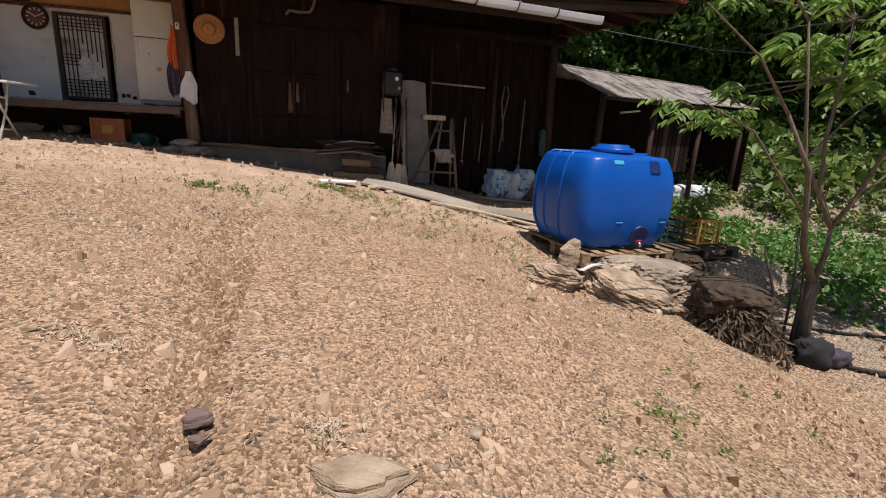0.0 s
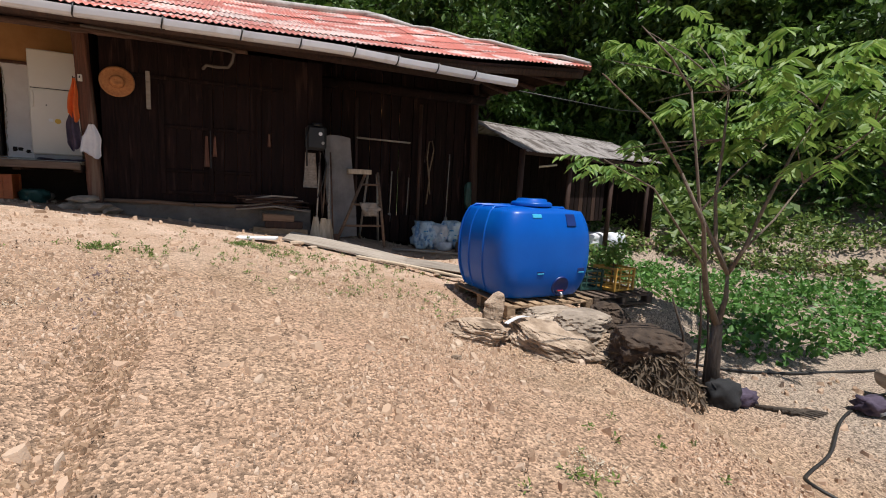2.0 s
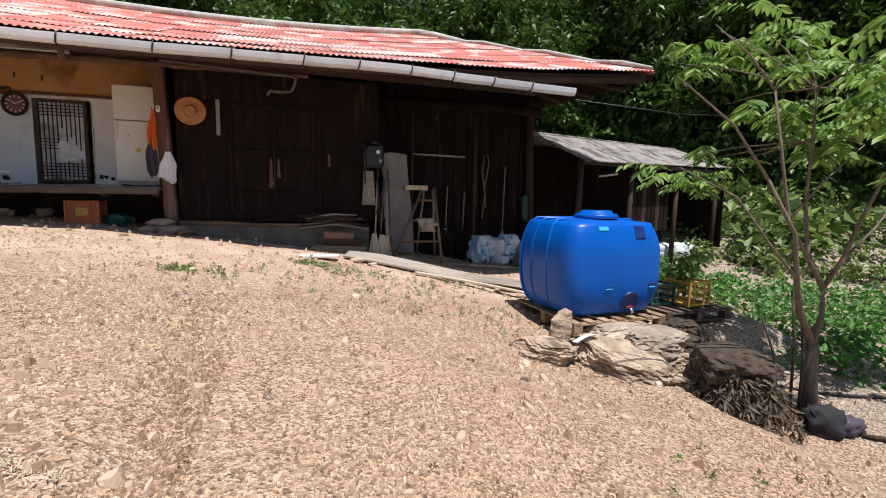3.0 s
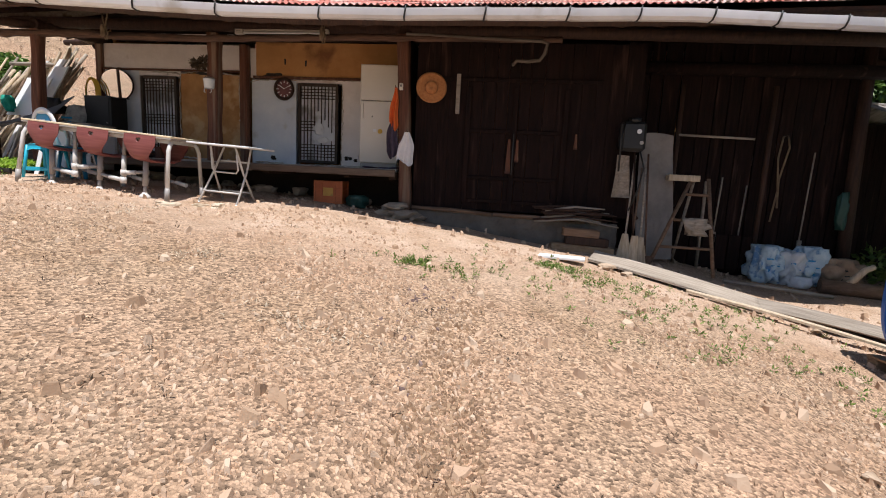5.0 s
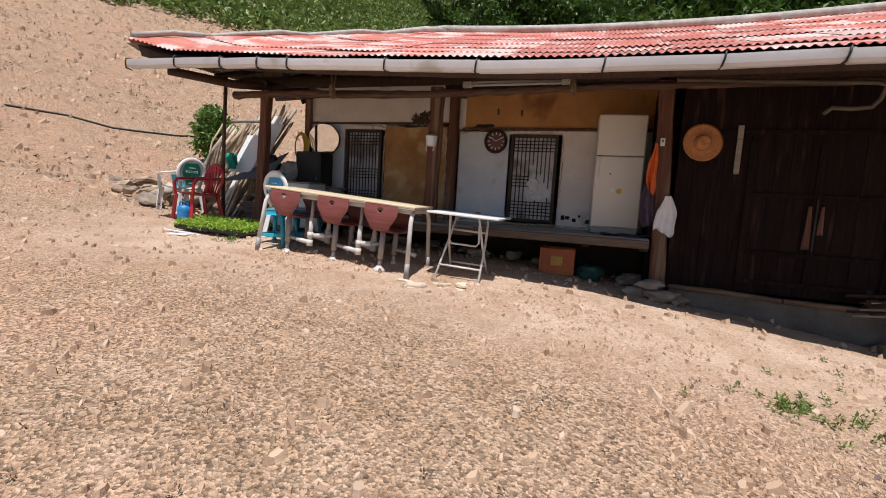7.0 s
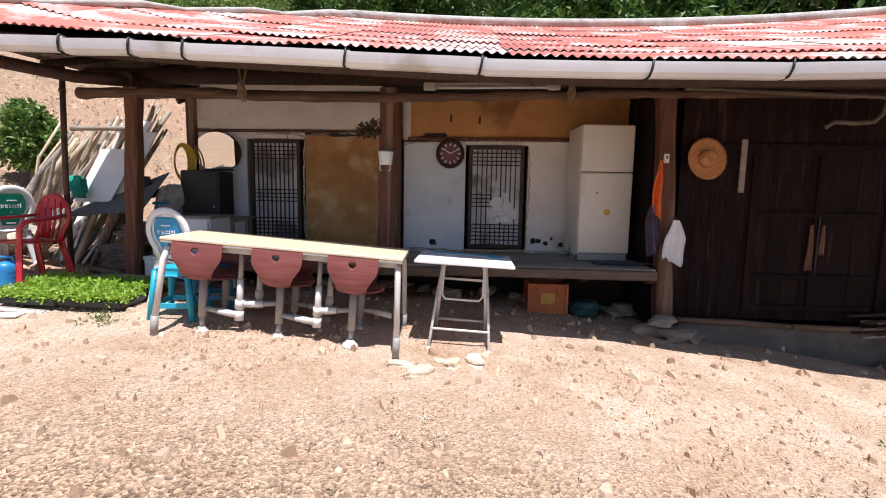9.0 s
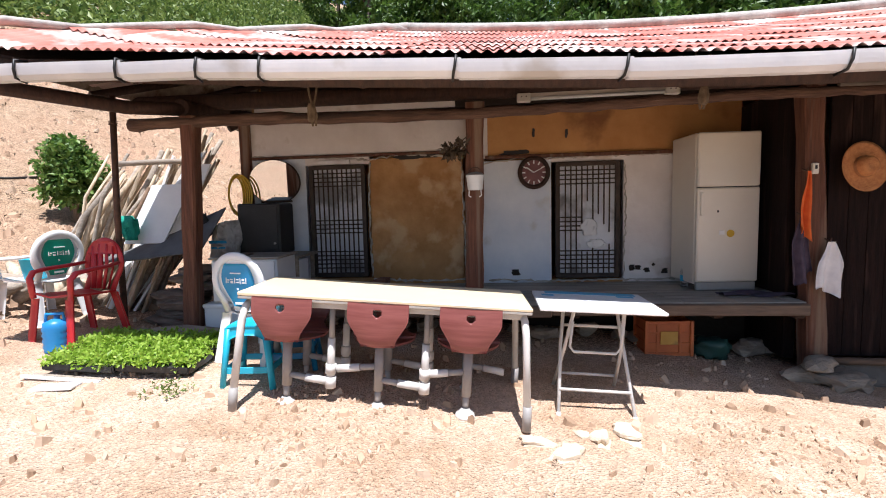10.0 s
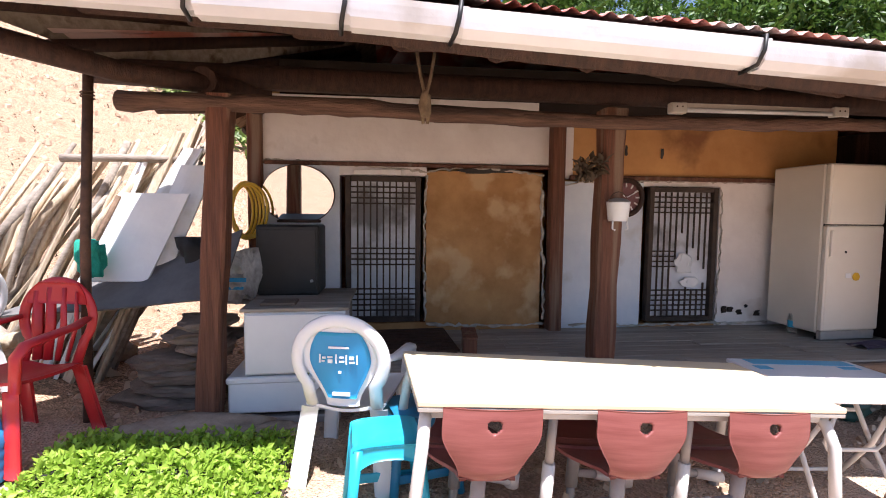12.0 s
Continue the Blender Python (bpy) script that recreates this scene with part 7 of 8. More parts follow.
for x, z, w, h in ((0.26, 0.945, 0.135, 0.15), (-0.22, 0.985, 0.13, 0.05)):
    kk = -TD / 2 * (1 - 0.19 * abs(2 * z / TH - 1) ** 2.7) * 1.02
    part("moulded_label", Shape().box((0, 0, 0), (w, 0.025, h), 0.008), "tankdark" if x > 0 else "cyan", tk, "small moulded recess", pose(x, kk - 0.003, z, -24, 0, 0))
# flush boxes, not hollows: the darker blue paints in the recess shade
for x in (-0.16, 0.44):
    kk = -TD / 2 * 1.02 * (1 - 0.19 * abs(2 * 0.36 / TH - 1) ** 2.7)
    part("strap_recess", Shape().box((x, kk + 0.002, 0.355), (0.11, 0.02, 0.055), 0.006), "tankdark", tk)
    part("strap_lip", Shape().box((x, kk - 0.006, 0.33), (0.09, 0.018, 0.012), 0.004), "cyan", tk)
part("drain_recess", Shape().lathe([(0.0, 0.0), (0.095, 0.0), (0.105, 0.012), (0.118, 0.010), (0.120, -0.03)], 26, pose(0.16, -0.594, 0.17, 105, 0, 0)), "tankdark", tk, "round drain recess, its shade put into the colour")
part("tap", Shape().tube([(0.13, -0.56, 0.10), (0.13, -0.66, 0.095), (0.13, -0.68, 0.06)], 0.017, 8), "chrome", tk, "metal tap")
part("tap_lever", Shape().box((0.13, -0.64, 0.125), (0.08, 0.018, 0.012), 0.003), "redplastic", tk)


def pallet(label, m, w, d, mat):
    p = thing("pallet", label, "pallet", m, "pallets")
    for i in range(3):
        y = -d / 2 + 0.05 + (d - 0.1) * i / 2
        for k in range(3):
            part("block", Shape().box((-w / 2 + 0.06 + (w - 0.12) * k / 2, y, 0.065), (0.11, 0.10, 0.085), 0.005), mat, p)
        part("bottom_board", Shape().box((0, y, 0.011), (w, 0.10, 0.02), 0.003), mat, p)
        part("stringer_board", Shape().box((0, y, 0.117), (w, 0.10, 0.018), 0.003), mat, p)
    for i in range(7):
        part("deck_board", Shape().box((-w / 2 + 0.05 + (w - 0.10) * i / 6, 0, 0.136), (0.10, d, 0.018), 0.003), mat, p)
    return p


pallet("pale pine pallet under the blue tank", pose(3.00, 4.68, 0.258, 0, 0, TKR), 1.26, 1.24, "pallet")
pallet("old dark wooden pallet beside the tank", pose(4.28, 4.82, 0.235, 0, 2, 8), 1.16, 1.05, "darkpallet")
crate("plastic_crate", "yellow slatted plastic crate on the dark pallet", pose(4.42, 4.62, 0.385, 0, 2, 14), 0.42, 0.34, 0.32, "yellowcrate")
crate("plastic_crate", "dark green plastic crate beside the tank", pose(3.98, 4.72, 0.395, 0, 2, 4), 0.36, 0.34, 0.28, "greencrate")
rng8 = np.random.default_rng(8)
pt = thing("potted_plant", "leafy green plant growing out of the yellow crate", "plant", pose(4.50, 4.72, 0.40))
part("leaves", leaf_mesh("leaves", "leaf", [(0, 0, 0.42), (0.12, 0.05, 0.52), (-0.08, 0.1, 0.38), (0.1, 0.2, 0.3)], [0.16, 0.15, 0.14, 0.2], 90, 0.05, rng8), "leaf", pt)
part("stem", Shape().tube([(0, 0, 0.02), (0.02, 0.02, 0.25), (0.05, 0.05, 0.45)], 0.012, 6), "bark", pt)

# rocks that hold up the tank's corner
ROCKS = ((1.86, 3.72, 0.36, 0.26, 0.27, 4, 12, -8, "rock", "angular layered tan rock below the pallet"), (2.62, 3.56, 0.48, 0.30, 0.40, 10, 17, -14, "rock", "broad layered brown rock below the pallet"),
         (3.18, 3.72, 0.44, 0.28, 0.52, 0, 4, 4, "greyrock", "flat grey layered rock below the pallet"), (3.40, 3.46, 0.22, 0.20, 0.40, -16, 20, 50, "rock", "angular tan rock below the pallet"),
         (2.98, 3.36, 0.26, 0.18, 0.22, 8, 10, 20, "rock", "small tan rock below the pallet"), (3.82, 3.92, 0.30, 0.26, 0.46, 0, 6, 15, "soil", "dark brown rock under the pallet's corner"), (2.95, 3.98, 0.40, 0.22, 0.34, 0, 0, 0, "greyrock", "grey rock under the pallet's edge"))
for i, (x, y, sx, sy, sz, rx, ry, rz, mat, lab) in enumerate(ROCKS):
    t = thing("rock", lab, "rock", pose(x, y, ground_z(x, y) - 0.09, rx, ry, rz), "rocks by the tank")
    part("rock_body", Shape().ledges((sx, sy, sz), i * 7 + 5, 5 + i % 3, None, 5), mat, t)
sr = thing("standing_stone", "upright tan stone propped at the pallet corner", "rock", pose(2.09, 3.82, 0.16, 4, 8, 20))
part("rock_body", Shape().ledges((0.10, 0.085, 0.50), 12, 5, None, 4), "rock", sr)
wp = thing("plastic_scrap", "strip of white plastic lying over the rock", "scrap")
part("strip", Shape().slab(lambda u, v: (2.20 + 0.28 * u, 3.62 + 0.08 * v + 0.04 * u, 0.335 + 0.055 * math.sin(2.2 * u) - 0.015 * v), 14, 4, 0.006), "sheet", wp)
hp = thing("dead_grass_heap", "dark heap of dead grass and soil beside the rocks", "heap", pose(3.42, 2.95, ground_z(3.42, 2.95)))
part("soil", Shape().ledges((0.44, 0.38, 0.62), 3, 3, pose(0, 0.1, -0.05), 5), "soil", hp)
tuft = rng8.normal(size=(1300, 3)) * np.array([0.24, 0.20, 0.0]) + np.array([0, 0.02, 0.0])
tuft[:, 2] = 0.44 - 0.9 * (tuft[:, 0] ** 2 + tuft[:, 1] ** 2) * 2.2
part("dead_grass", leaf_mesh("dead_grass", "drygrass", tuft, 0.04, 6, 0.026, rng8, 1.1, 4.0), "drygrass", hp)

# ---- the young tree ----
tree = thing("young_tree", "young forked tree with drooping bright green leaves", "tree", pose(4.2, 2.85, 0))
TB = ground_z(4.2, 2.85)
part("trunk", Shape().tube([(0.02, 0, TB - 0.05), (0.01, 0, TB + 0.3), (-0.01, 0, 0.42)], [0.080, 0.064, 0.054], 12), "bark", tree)
BRANCHES = (((-0.01, 0, 0.40), (-0.28, -0.05, 0.75), (-0.42, -0.1, 1.05), (-0.52, -0.12, 1.45), (-0.85, -0.1, 1.9)), ((-0.01, 0, 0.40), (0.10, 0.02, 0.68), (0.09, 0.03, 0.95)),
         ((0.09, 0.03, 0.93), (-0.10, 0.05, 1.2), (-0.32, 0.1, 1.55), (-0.40, 0.15, 2.1), (-0.5, 0.2, 2.7)), ((0.09, 0.03, 0.93), (0.18, -0.05, 1.2), (0.30, -0.1, 1.6), (0.5, -0.2, 2.2), (0.8, -0.2, 2.6)),
         ((0.09, 0.03, 0.93), (0.02, 0.15, 1.25), (0.0, 0.2, 1.7), (0.15, 0.3, 2.3), (0.2, 0.35, 2.8)), ((-0.42, -0.1, 1.05), (-0.75, -0.1, 1.35), (-1.1, -0.05, 1.75), (-1.55, 0.1, 1.98)),
         ((0.18, -0.05, 1.2), (0.65, 0.0, 1.5), (1.2, 0.1, 1.9), (1.9, 0.1, 2.3)), ((-0.32, 0.1, 1.55), (0.05, 0.1, 1.9), (0.45, 0.05, 2.25)), ((-0.85, -0.1, 1.9), (-1.3, -0.15, 2.3), (-1.9, -0.2, 2.6)),
         ((1.2, 0.1, 1.9), (1.9, -0.1, 2.5), (2.3, -0.2, 3.1)), ((-0.5, 0.2, 2.7), (-0.7, 0.3, 3.0), (-0.9, 0.5, 3.3)))
for i, limb in enumerate(BRANCHES):
    r0 = 0.036 if i in (0, 1) else (0.024 if i < 5 else 0.013)
    part("limb", Shape().tube(limb, [r0 * (1 - 0.6 * k / (len(limb) - 1)) for k in range(len(limb))], 8), "bark", tree)
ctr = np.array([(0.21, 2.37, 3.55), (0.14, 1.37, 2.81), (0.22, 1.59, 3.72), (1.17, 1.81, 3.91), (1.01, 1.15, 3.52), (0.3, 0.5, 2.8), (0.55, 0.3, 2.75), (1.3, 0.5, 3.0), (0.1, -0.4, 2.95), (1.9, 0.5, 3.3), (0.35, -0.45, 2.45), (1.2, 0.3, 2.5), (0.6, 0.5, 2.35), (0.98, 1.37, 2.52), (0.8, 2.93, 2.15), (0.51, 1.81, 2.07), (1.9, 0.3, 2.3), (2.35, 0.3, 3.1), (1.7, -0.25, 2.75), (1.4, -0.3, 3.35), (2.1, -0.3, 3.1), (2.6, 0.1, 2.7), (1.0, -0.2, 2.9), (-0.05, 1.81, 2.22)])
rng9 = np.random.default_rng(33)
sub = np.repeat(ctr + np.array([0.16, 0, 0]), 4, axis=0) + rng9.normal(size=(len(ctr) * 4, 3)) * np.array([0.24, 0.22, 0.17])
twig = Shape()
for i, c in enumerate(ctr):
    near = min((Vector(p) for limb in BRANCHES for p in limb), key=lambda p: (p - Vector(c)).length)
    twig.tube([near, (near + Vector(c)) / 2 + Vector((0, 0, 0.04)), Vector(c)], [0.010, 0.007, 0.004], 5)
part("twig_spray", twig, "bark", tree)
# compound leaves: a drooping stalk with paired leaflets
vs, fs = [], []
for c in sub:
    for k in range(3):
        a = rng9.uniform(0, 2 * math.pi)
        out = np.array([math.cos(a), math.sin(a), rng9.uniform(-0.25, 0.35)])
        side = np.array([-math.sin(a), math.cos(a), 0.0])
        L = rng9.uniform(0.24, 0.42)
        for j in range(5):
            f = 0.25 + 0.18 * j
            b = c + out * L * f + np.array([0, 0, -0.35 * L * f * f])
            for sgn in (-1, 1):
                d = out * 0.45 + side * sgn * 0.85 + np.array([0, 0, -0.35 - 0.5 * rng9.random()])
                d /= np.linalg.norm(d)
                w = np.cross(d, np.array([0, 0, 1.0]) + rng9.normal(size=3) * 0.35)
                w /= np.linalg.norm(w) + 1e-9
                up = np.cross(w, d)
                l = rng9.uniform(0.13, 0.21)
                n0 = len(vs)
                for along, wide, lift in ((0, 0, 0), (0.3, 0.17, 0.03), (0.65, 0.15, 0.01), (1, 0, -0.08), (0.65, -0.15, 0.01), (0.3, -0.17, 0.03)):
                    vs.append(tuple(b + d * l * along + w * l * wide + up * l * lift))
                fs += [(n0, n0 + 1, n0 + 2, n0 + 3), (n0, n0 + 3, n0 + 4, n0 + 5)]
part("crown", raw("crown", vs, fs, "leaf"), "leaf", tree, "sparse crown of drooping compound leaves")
sb = thing("plastic_bag", "crumpled blue-black plastic bag at the tree's foot", "bag", pose(4.05, 2.60, ground_z(4.05, 2.6) - 0.01))
part("bag_body", Shape().blob((0, 0, 0.10), (0.17, 0.13, 0.16), 0.35, 9, 3, 0, 2.2), "tarp", sb)
part("bag_fold", Shape().blob((0.17, -0.08, 0.07), (0.13, 0.09, 0.11), 0.4, 4, 3, 0, 2.2), "purplecloth", sb)
for i in range(5):
    t = thing("fallen_stick", "dark stick lying on the bank", "stick", None, "fallen sticks")
    a = -0.5 + 0.14 * i
    x, y = 4.28 + 0.05 * i, 2.42 - 0.05 * i
    x2, y2 = x + 0.45 * math.cos(a), y + 0.45 * math.sin(a) - 0.1
    part("stick", Shape().tube([(x, y, ground_z(x, y) + 0.03), ((x + x2) / 2, (y + y2) / 2, ground_z((x + x2) / 2, (y + y2) / 2) + 0.05), (x2, y2, ground_z(x2, y2) + 0.015)], [0.018, 0.015, 0.008], 6), "darkbark", t)
for i, (dx, tx, tz) in enumerate(((-0.30, -0.42, 0.95), (-0.42, -0.75, 0.75), (-0.2, -0.26, 0.6))):
    t = thing("stake", "thin dark stake stuck in the bank", "stick", None, "stakes")
    x, y = 4.2 + dx, 2.78
    part("stake_shaft", Shape().tube([(x, y, ground_z(x, y) - 0.03), ((x + 4.2 + tx) / 2 + 0.03, y, tz * 0.5), (4.2 + tx, y, tz)], [0.013, 0.012, 0.009], 6), "darkbark", t)
hs = thing("ground_hose", "black hose snaking over the lower path", "hose")
line = [(6.9, 2.3), (6.0, 2.25), (5.0, 2.05), (4.2, 1.72), (3.72, 1.60), (3.46, 1.48), (3.42, 1.36), (3.5, 1.2), (3.42, 1.0), (3.2, 0.75), (3.1, 0.4), (3.1, -0.3)]
part("hose", Shape().tube([(p.x, p.y, ground_z(p.x, p.y) + 0.015) for p in smooth([(x, y, 0) for x, y in line])], 0.014, 6), "blackhose", hs)
h2 = thing("ground_hose", "black irrigation pipe along the field edge", "hose")
line = [(3.9, 4.0), (4.6, 3.25), (5.4, 2.9), (6.6, 2.75), (8.0, 2.6), (10.0, 2.5)]
part("hose", Shape().tube([(p.x, p.y, ground_z(p.x, p.y) + 0.015) for p in smooth([(x, y, 0) for x, y in line])], 0.016, 6), "blackhose", h2)

# ---- lower field, stone walls and shed ----
rng = random.Random(12)
wall = tagged(new("wall_field_stones"), "dry-stone terrace wall of tan rubble behind the field", "wall", "", "structure")
for i in range(110):
    f = rng.random()
    x = 5.6 + 8.4 * f
    y = (12.25 - 0.55 * x) / 0.83 + rng.uniform(-0.12, 0.10)
    s = rng.uniform(0.10, 0.24)
    z = ground_z(x - 0.3, y - 0.4) + rng.uniform(0.0, 0.38)
    part("stone", Shape().blob((0, 0, 0), (s, s * 0.8, s * 0.6), 0.28, i, 2, 0.15, 1.3, 6), "rock" if i % 3 else "greyrock", wall, "", pose(x, y, z, rng.uniform(-15, 15), rng.uniform(-15, 15), rng.uniform(0, 180)))
wall2 = tagged(new("wall_path_stones"), "low pale stone retaining wall beside the lower path", "wall", "", "structure")
for i in range(46):
    x, y = 5.75 + rng.uniform(0, 2.2), 2.30 - rng.uniform(0, 0.9)
    s = rng.uniform(0.10, 0.22)
    z = ground_z(x, y) + rng.uniform(0.0, 0.30)
    part("stone", Shape().blob((0, 0, 0), (s, s * 0.8, s * 0.65), 0.28, i + 200, 2, 0.15, 1.3, 6), "greyrock" if i % 2 else "rock", wall2, "", pose(x, y, z, rng.uniform(-15, 15), rng.uniform(-15, 15), rng.uniform(0, 180)))
pb = thing("plastic_sack", "pale lilac plastic sack lying by the low wall", "sack", pose(5.45, 2.05, ground_z(5.45, 2.05)))
part("sack_body", Shape().blob((0, 0, 0.09), (0.17, 0.11, 0.10), 0.45, 14, 3, 0, 2.4), "purplecloth", pb)
part("sack_fold", Shape().blob((0.12, -0.05, 0.05), (0.12, 0.08, 0.07), 0.45, 15, 3, 0, 2.4), "sackwhite", pb)
rngc = np.random.default_rng(5)
pts = []
for rowi in range(15):
    for k in range(46):
        a = 5.2 + 0.26 * k + rngc.normal() * 0.07
        b = 2.95 + 0.50 * rowi + 0.05 * a + rngc.normal() * 0.08
        if 0.55 * a + 0.83 * b < 11.0 and (a > 5.5 or b < 3.9) and rngc.random() < (0.95 if a > 6.2 else 0.5):
            pts.append((a, b))
pts = np.array(pts)
cz = height(pts[:, 0], pts[:, 1])
crop = new("crop_plants", leaf_mesh("crop_plants", "crop", np.column_stack([pts, cz + 0.14]), 0.20, 34, 0.085, rngc, 0.25, 1.3))
tagged(crop, "rows of low dark green leafy crops in the field", "crops", "", "stuff")
pts = []
while len(pts) < 520:
    a, b = rngc.uniform(4.2, 15), rngc.uniform(5.0, 12.5)
    if 0.55 * a + 0.83 * b > 11.6 or (a < 6.0 and b > 5.8):
        pts.append((a, b))
pts = np.array(pts)
weeds2 = new("terrace_weeds", leaf_mesh("terrace_weeds", "shrub", np.column_stack([pts, height(pts[:, 0], pts[:, 1]) + rngc.uniform(0.05, 0.35, len(pts))]), 0.26, 40, 0.075, rngc, 0.2, 1.6))
tagged(weeds2, "tangled green weeds on the terrace", "weeds", "", "stuff")

shed = thing("open_shed", "low open shed with a grey slate roof and dark boards", "shed", pose(4.05, 8.47, 0, 0, 0, 17))
SL, SD = 5.0, 1.38
for i in range(9):
    for j in range(2):
        x0, x1 = SL * i / 9 - 0.02, SL * (i + 1) / 9 + 0.03
        v0, v1 = j * 0.5, j * 0.5 + 0.53
        n = 42
        tv = []
        for b in range(2):
            v = v0 + (v1 - v0) * b
            for a in range(n + 1):
                x = x0 + (x1 - x0) * a / n
                tv.append((x + 0.05 * v, -SD * v, 3.0 - 0.60 * v + 0.10 * x / SL * v + 0.014 * math.sin(2 * math.pi * x / 0.088) - 0.012 * j))
        part("roof_sheet", Shape().add(tv, [(a + 1, a, n + 1 + a, n + 2 + a) for a in range(n)], True), "slate", shed)
part("back_slope", Shape().grid(lambda u, v: (SL * u, 2.2 * v, 3.0 - 0.8 * v), 12, 2), "slate", shed)
part("ridge_board", Shape().box((SL / 2, 0.0, 3.0), (SL, 0.12, 0.03), 0.006), "slate", shed)
part("eave_board", Shape().box((SL / 2, -SD + 0.03, 2.36), (SL, 0.03, 0.09), 0.006), "oldwood", shed)
for x in (0.1, 1.6, 3.2, 4.85):
    zg = 0.1
    part("post", Shape().tube([(x, -SD + 0.20, zg), (x + 0.03, -SD + 0.18, 2.42)], 0.055, 8), "oldwood", shed)
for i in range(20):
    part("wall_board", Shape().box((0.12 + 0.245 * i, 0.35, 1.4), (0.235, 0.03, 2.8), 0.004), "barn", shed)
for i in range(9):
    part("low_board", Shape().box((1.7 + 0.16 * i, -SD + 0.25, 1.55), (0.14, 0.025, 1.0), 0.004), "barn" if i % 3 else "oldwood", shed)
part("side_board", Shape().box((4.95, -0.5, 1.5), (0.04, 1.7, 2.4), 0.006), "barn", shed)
part("hanging_rail", Shape().tube([(0.55, -SD + 0.1, 2.12), (1.0, -SD + 0.05, 2.18)], 0.02, 6), "palewood", shed, "pale stick under the eave")
for i, (x, y, w, h, mat) in enumerate(((7.4, 8.6, 0.5, 0.34, "whitecloth"), (8.1, 8.75, 0.55, 0.3, "sackwhite"), (6.7, 8.35, 0.35, 0.5, "greywood"))):
    t = thing("stored_bundle", "pale covered bundle stored by the shed", "bundle", pose(x, y, ground_z(x, y)), "stored bundles")
    part("cover", Shape().blob((0, 0, h * 0.6), (w * 0.7, 0.25, h * 0.75), 0.22, i + 30, 3), mat, t)

# ---- stones, chips and weeds on the yard ----
def stone_thing(x, y, s, flat, mat, lab, seed, rz=0.0):
    t = thing("yard_stone", lab, "stone", on_ground(x, y, rz, -0.012), "yard stones")
    if s > 0.065:
        part("stone", Shape().crag((s, s * 0.62, s * flat * 1.25), seed, 2), mat, t)
    else:
        part("stone", Shape().blob((0, 0, s * flat * 0.5), (s, s * 0.68, s * flat), 0.24, seed, 3, 0.22, 1.3, 8), mat, t)


for i, (x, y, s, fl, mat, lab, rz) in enumerate(((-0.25, 0.97, 0.195, 0.28, "rock", "flat tan slab of stone on the soil", -6), (-0.82, 1.27, 0.07, 0.55, "brownrock", "dark purple-brown stone in the rut", 20), (-0.79, 1.17, 0.05, 0.5, "brownrock", "small purple-brown stone in the rut", 60),
                                              (0.26, 1.22, 0.075, 0.4, "rock", "angular pale stone on the soil", 40), (0.27, 1.12, 0.06, 0.4, "rock", "angular pale stone on the soil", 80), (-1.60, 1.88, 0.05, 0.4, "rock", "pale stone chip on the soil", 10), (-1.27, 1.77, 0.07, 0.3, "rock", "long pale stone on the soil", 0),
                                              (0.76, 0.86, 0.05, 0.4, "rock", "pale stone on the soil", 15), (0.12, 0.85, 0.04, 0.5, "rock", "pale stone on the soil", 70), (0.05, 1.02, 0.05, 0.35, "rock", "pale stone on the soil", 30), (-3.2, 2.68, 0.07, 0.5, "brownrock", "brown stone on the soil", 30),
                                              (-2.45, 2.77, 0.05, 0.4, "rock", "pale stone on the soil", 30), (0.25, 4.95, 0.08, 0.45, "rock", "pale stone among the weeds", 0), (1.35, 3.0, 0.07, 0.5, "rock", "tan stone on the slope", 12), (1.55, 3.4, 0.09, 0.4, "rock", "tan stone on the slope", 70), (1.0, 3.3, 0.06, 0.4, "rock", "tan stone on the slope", 45))):
    stone_thing(x, y, s, fl, mat, lab, i * 2.3, rz)
for i, (x, y, s) in enumerate(((-4.68, 6.03, 0.11), (-4.50, 5.93, 0.13), (-4.28, 6.12, 0.12), (-4.12, 6.20, 0.14), (-4.38, 6.16, 0.08))):
    stone_thing(x, y, s, 0.32, "palestone", "pale cream flat stone before the folding table", 50 + i, 35 * i)

rngs = np.random.default_rng(99)


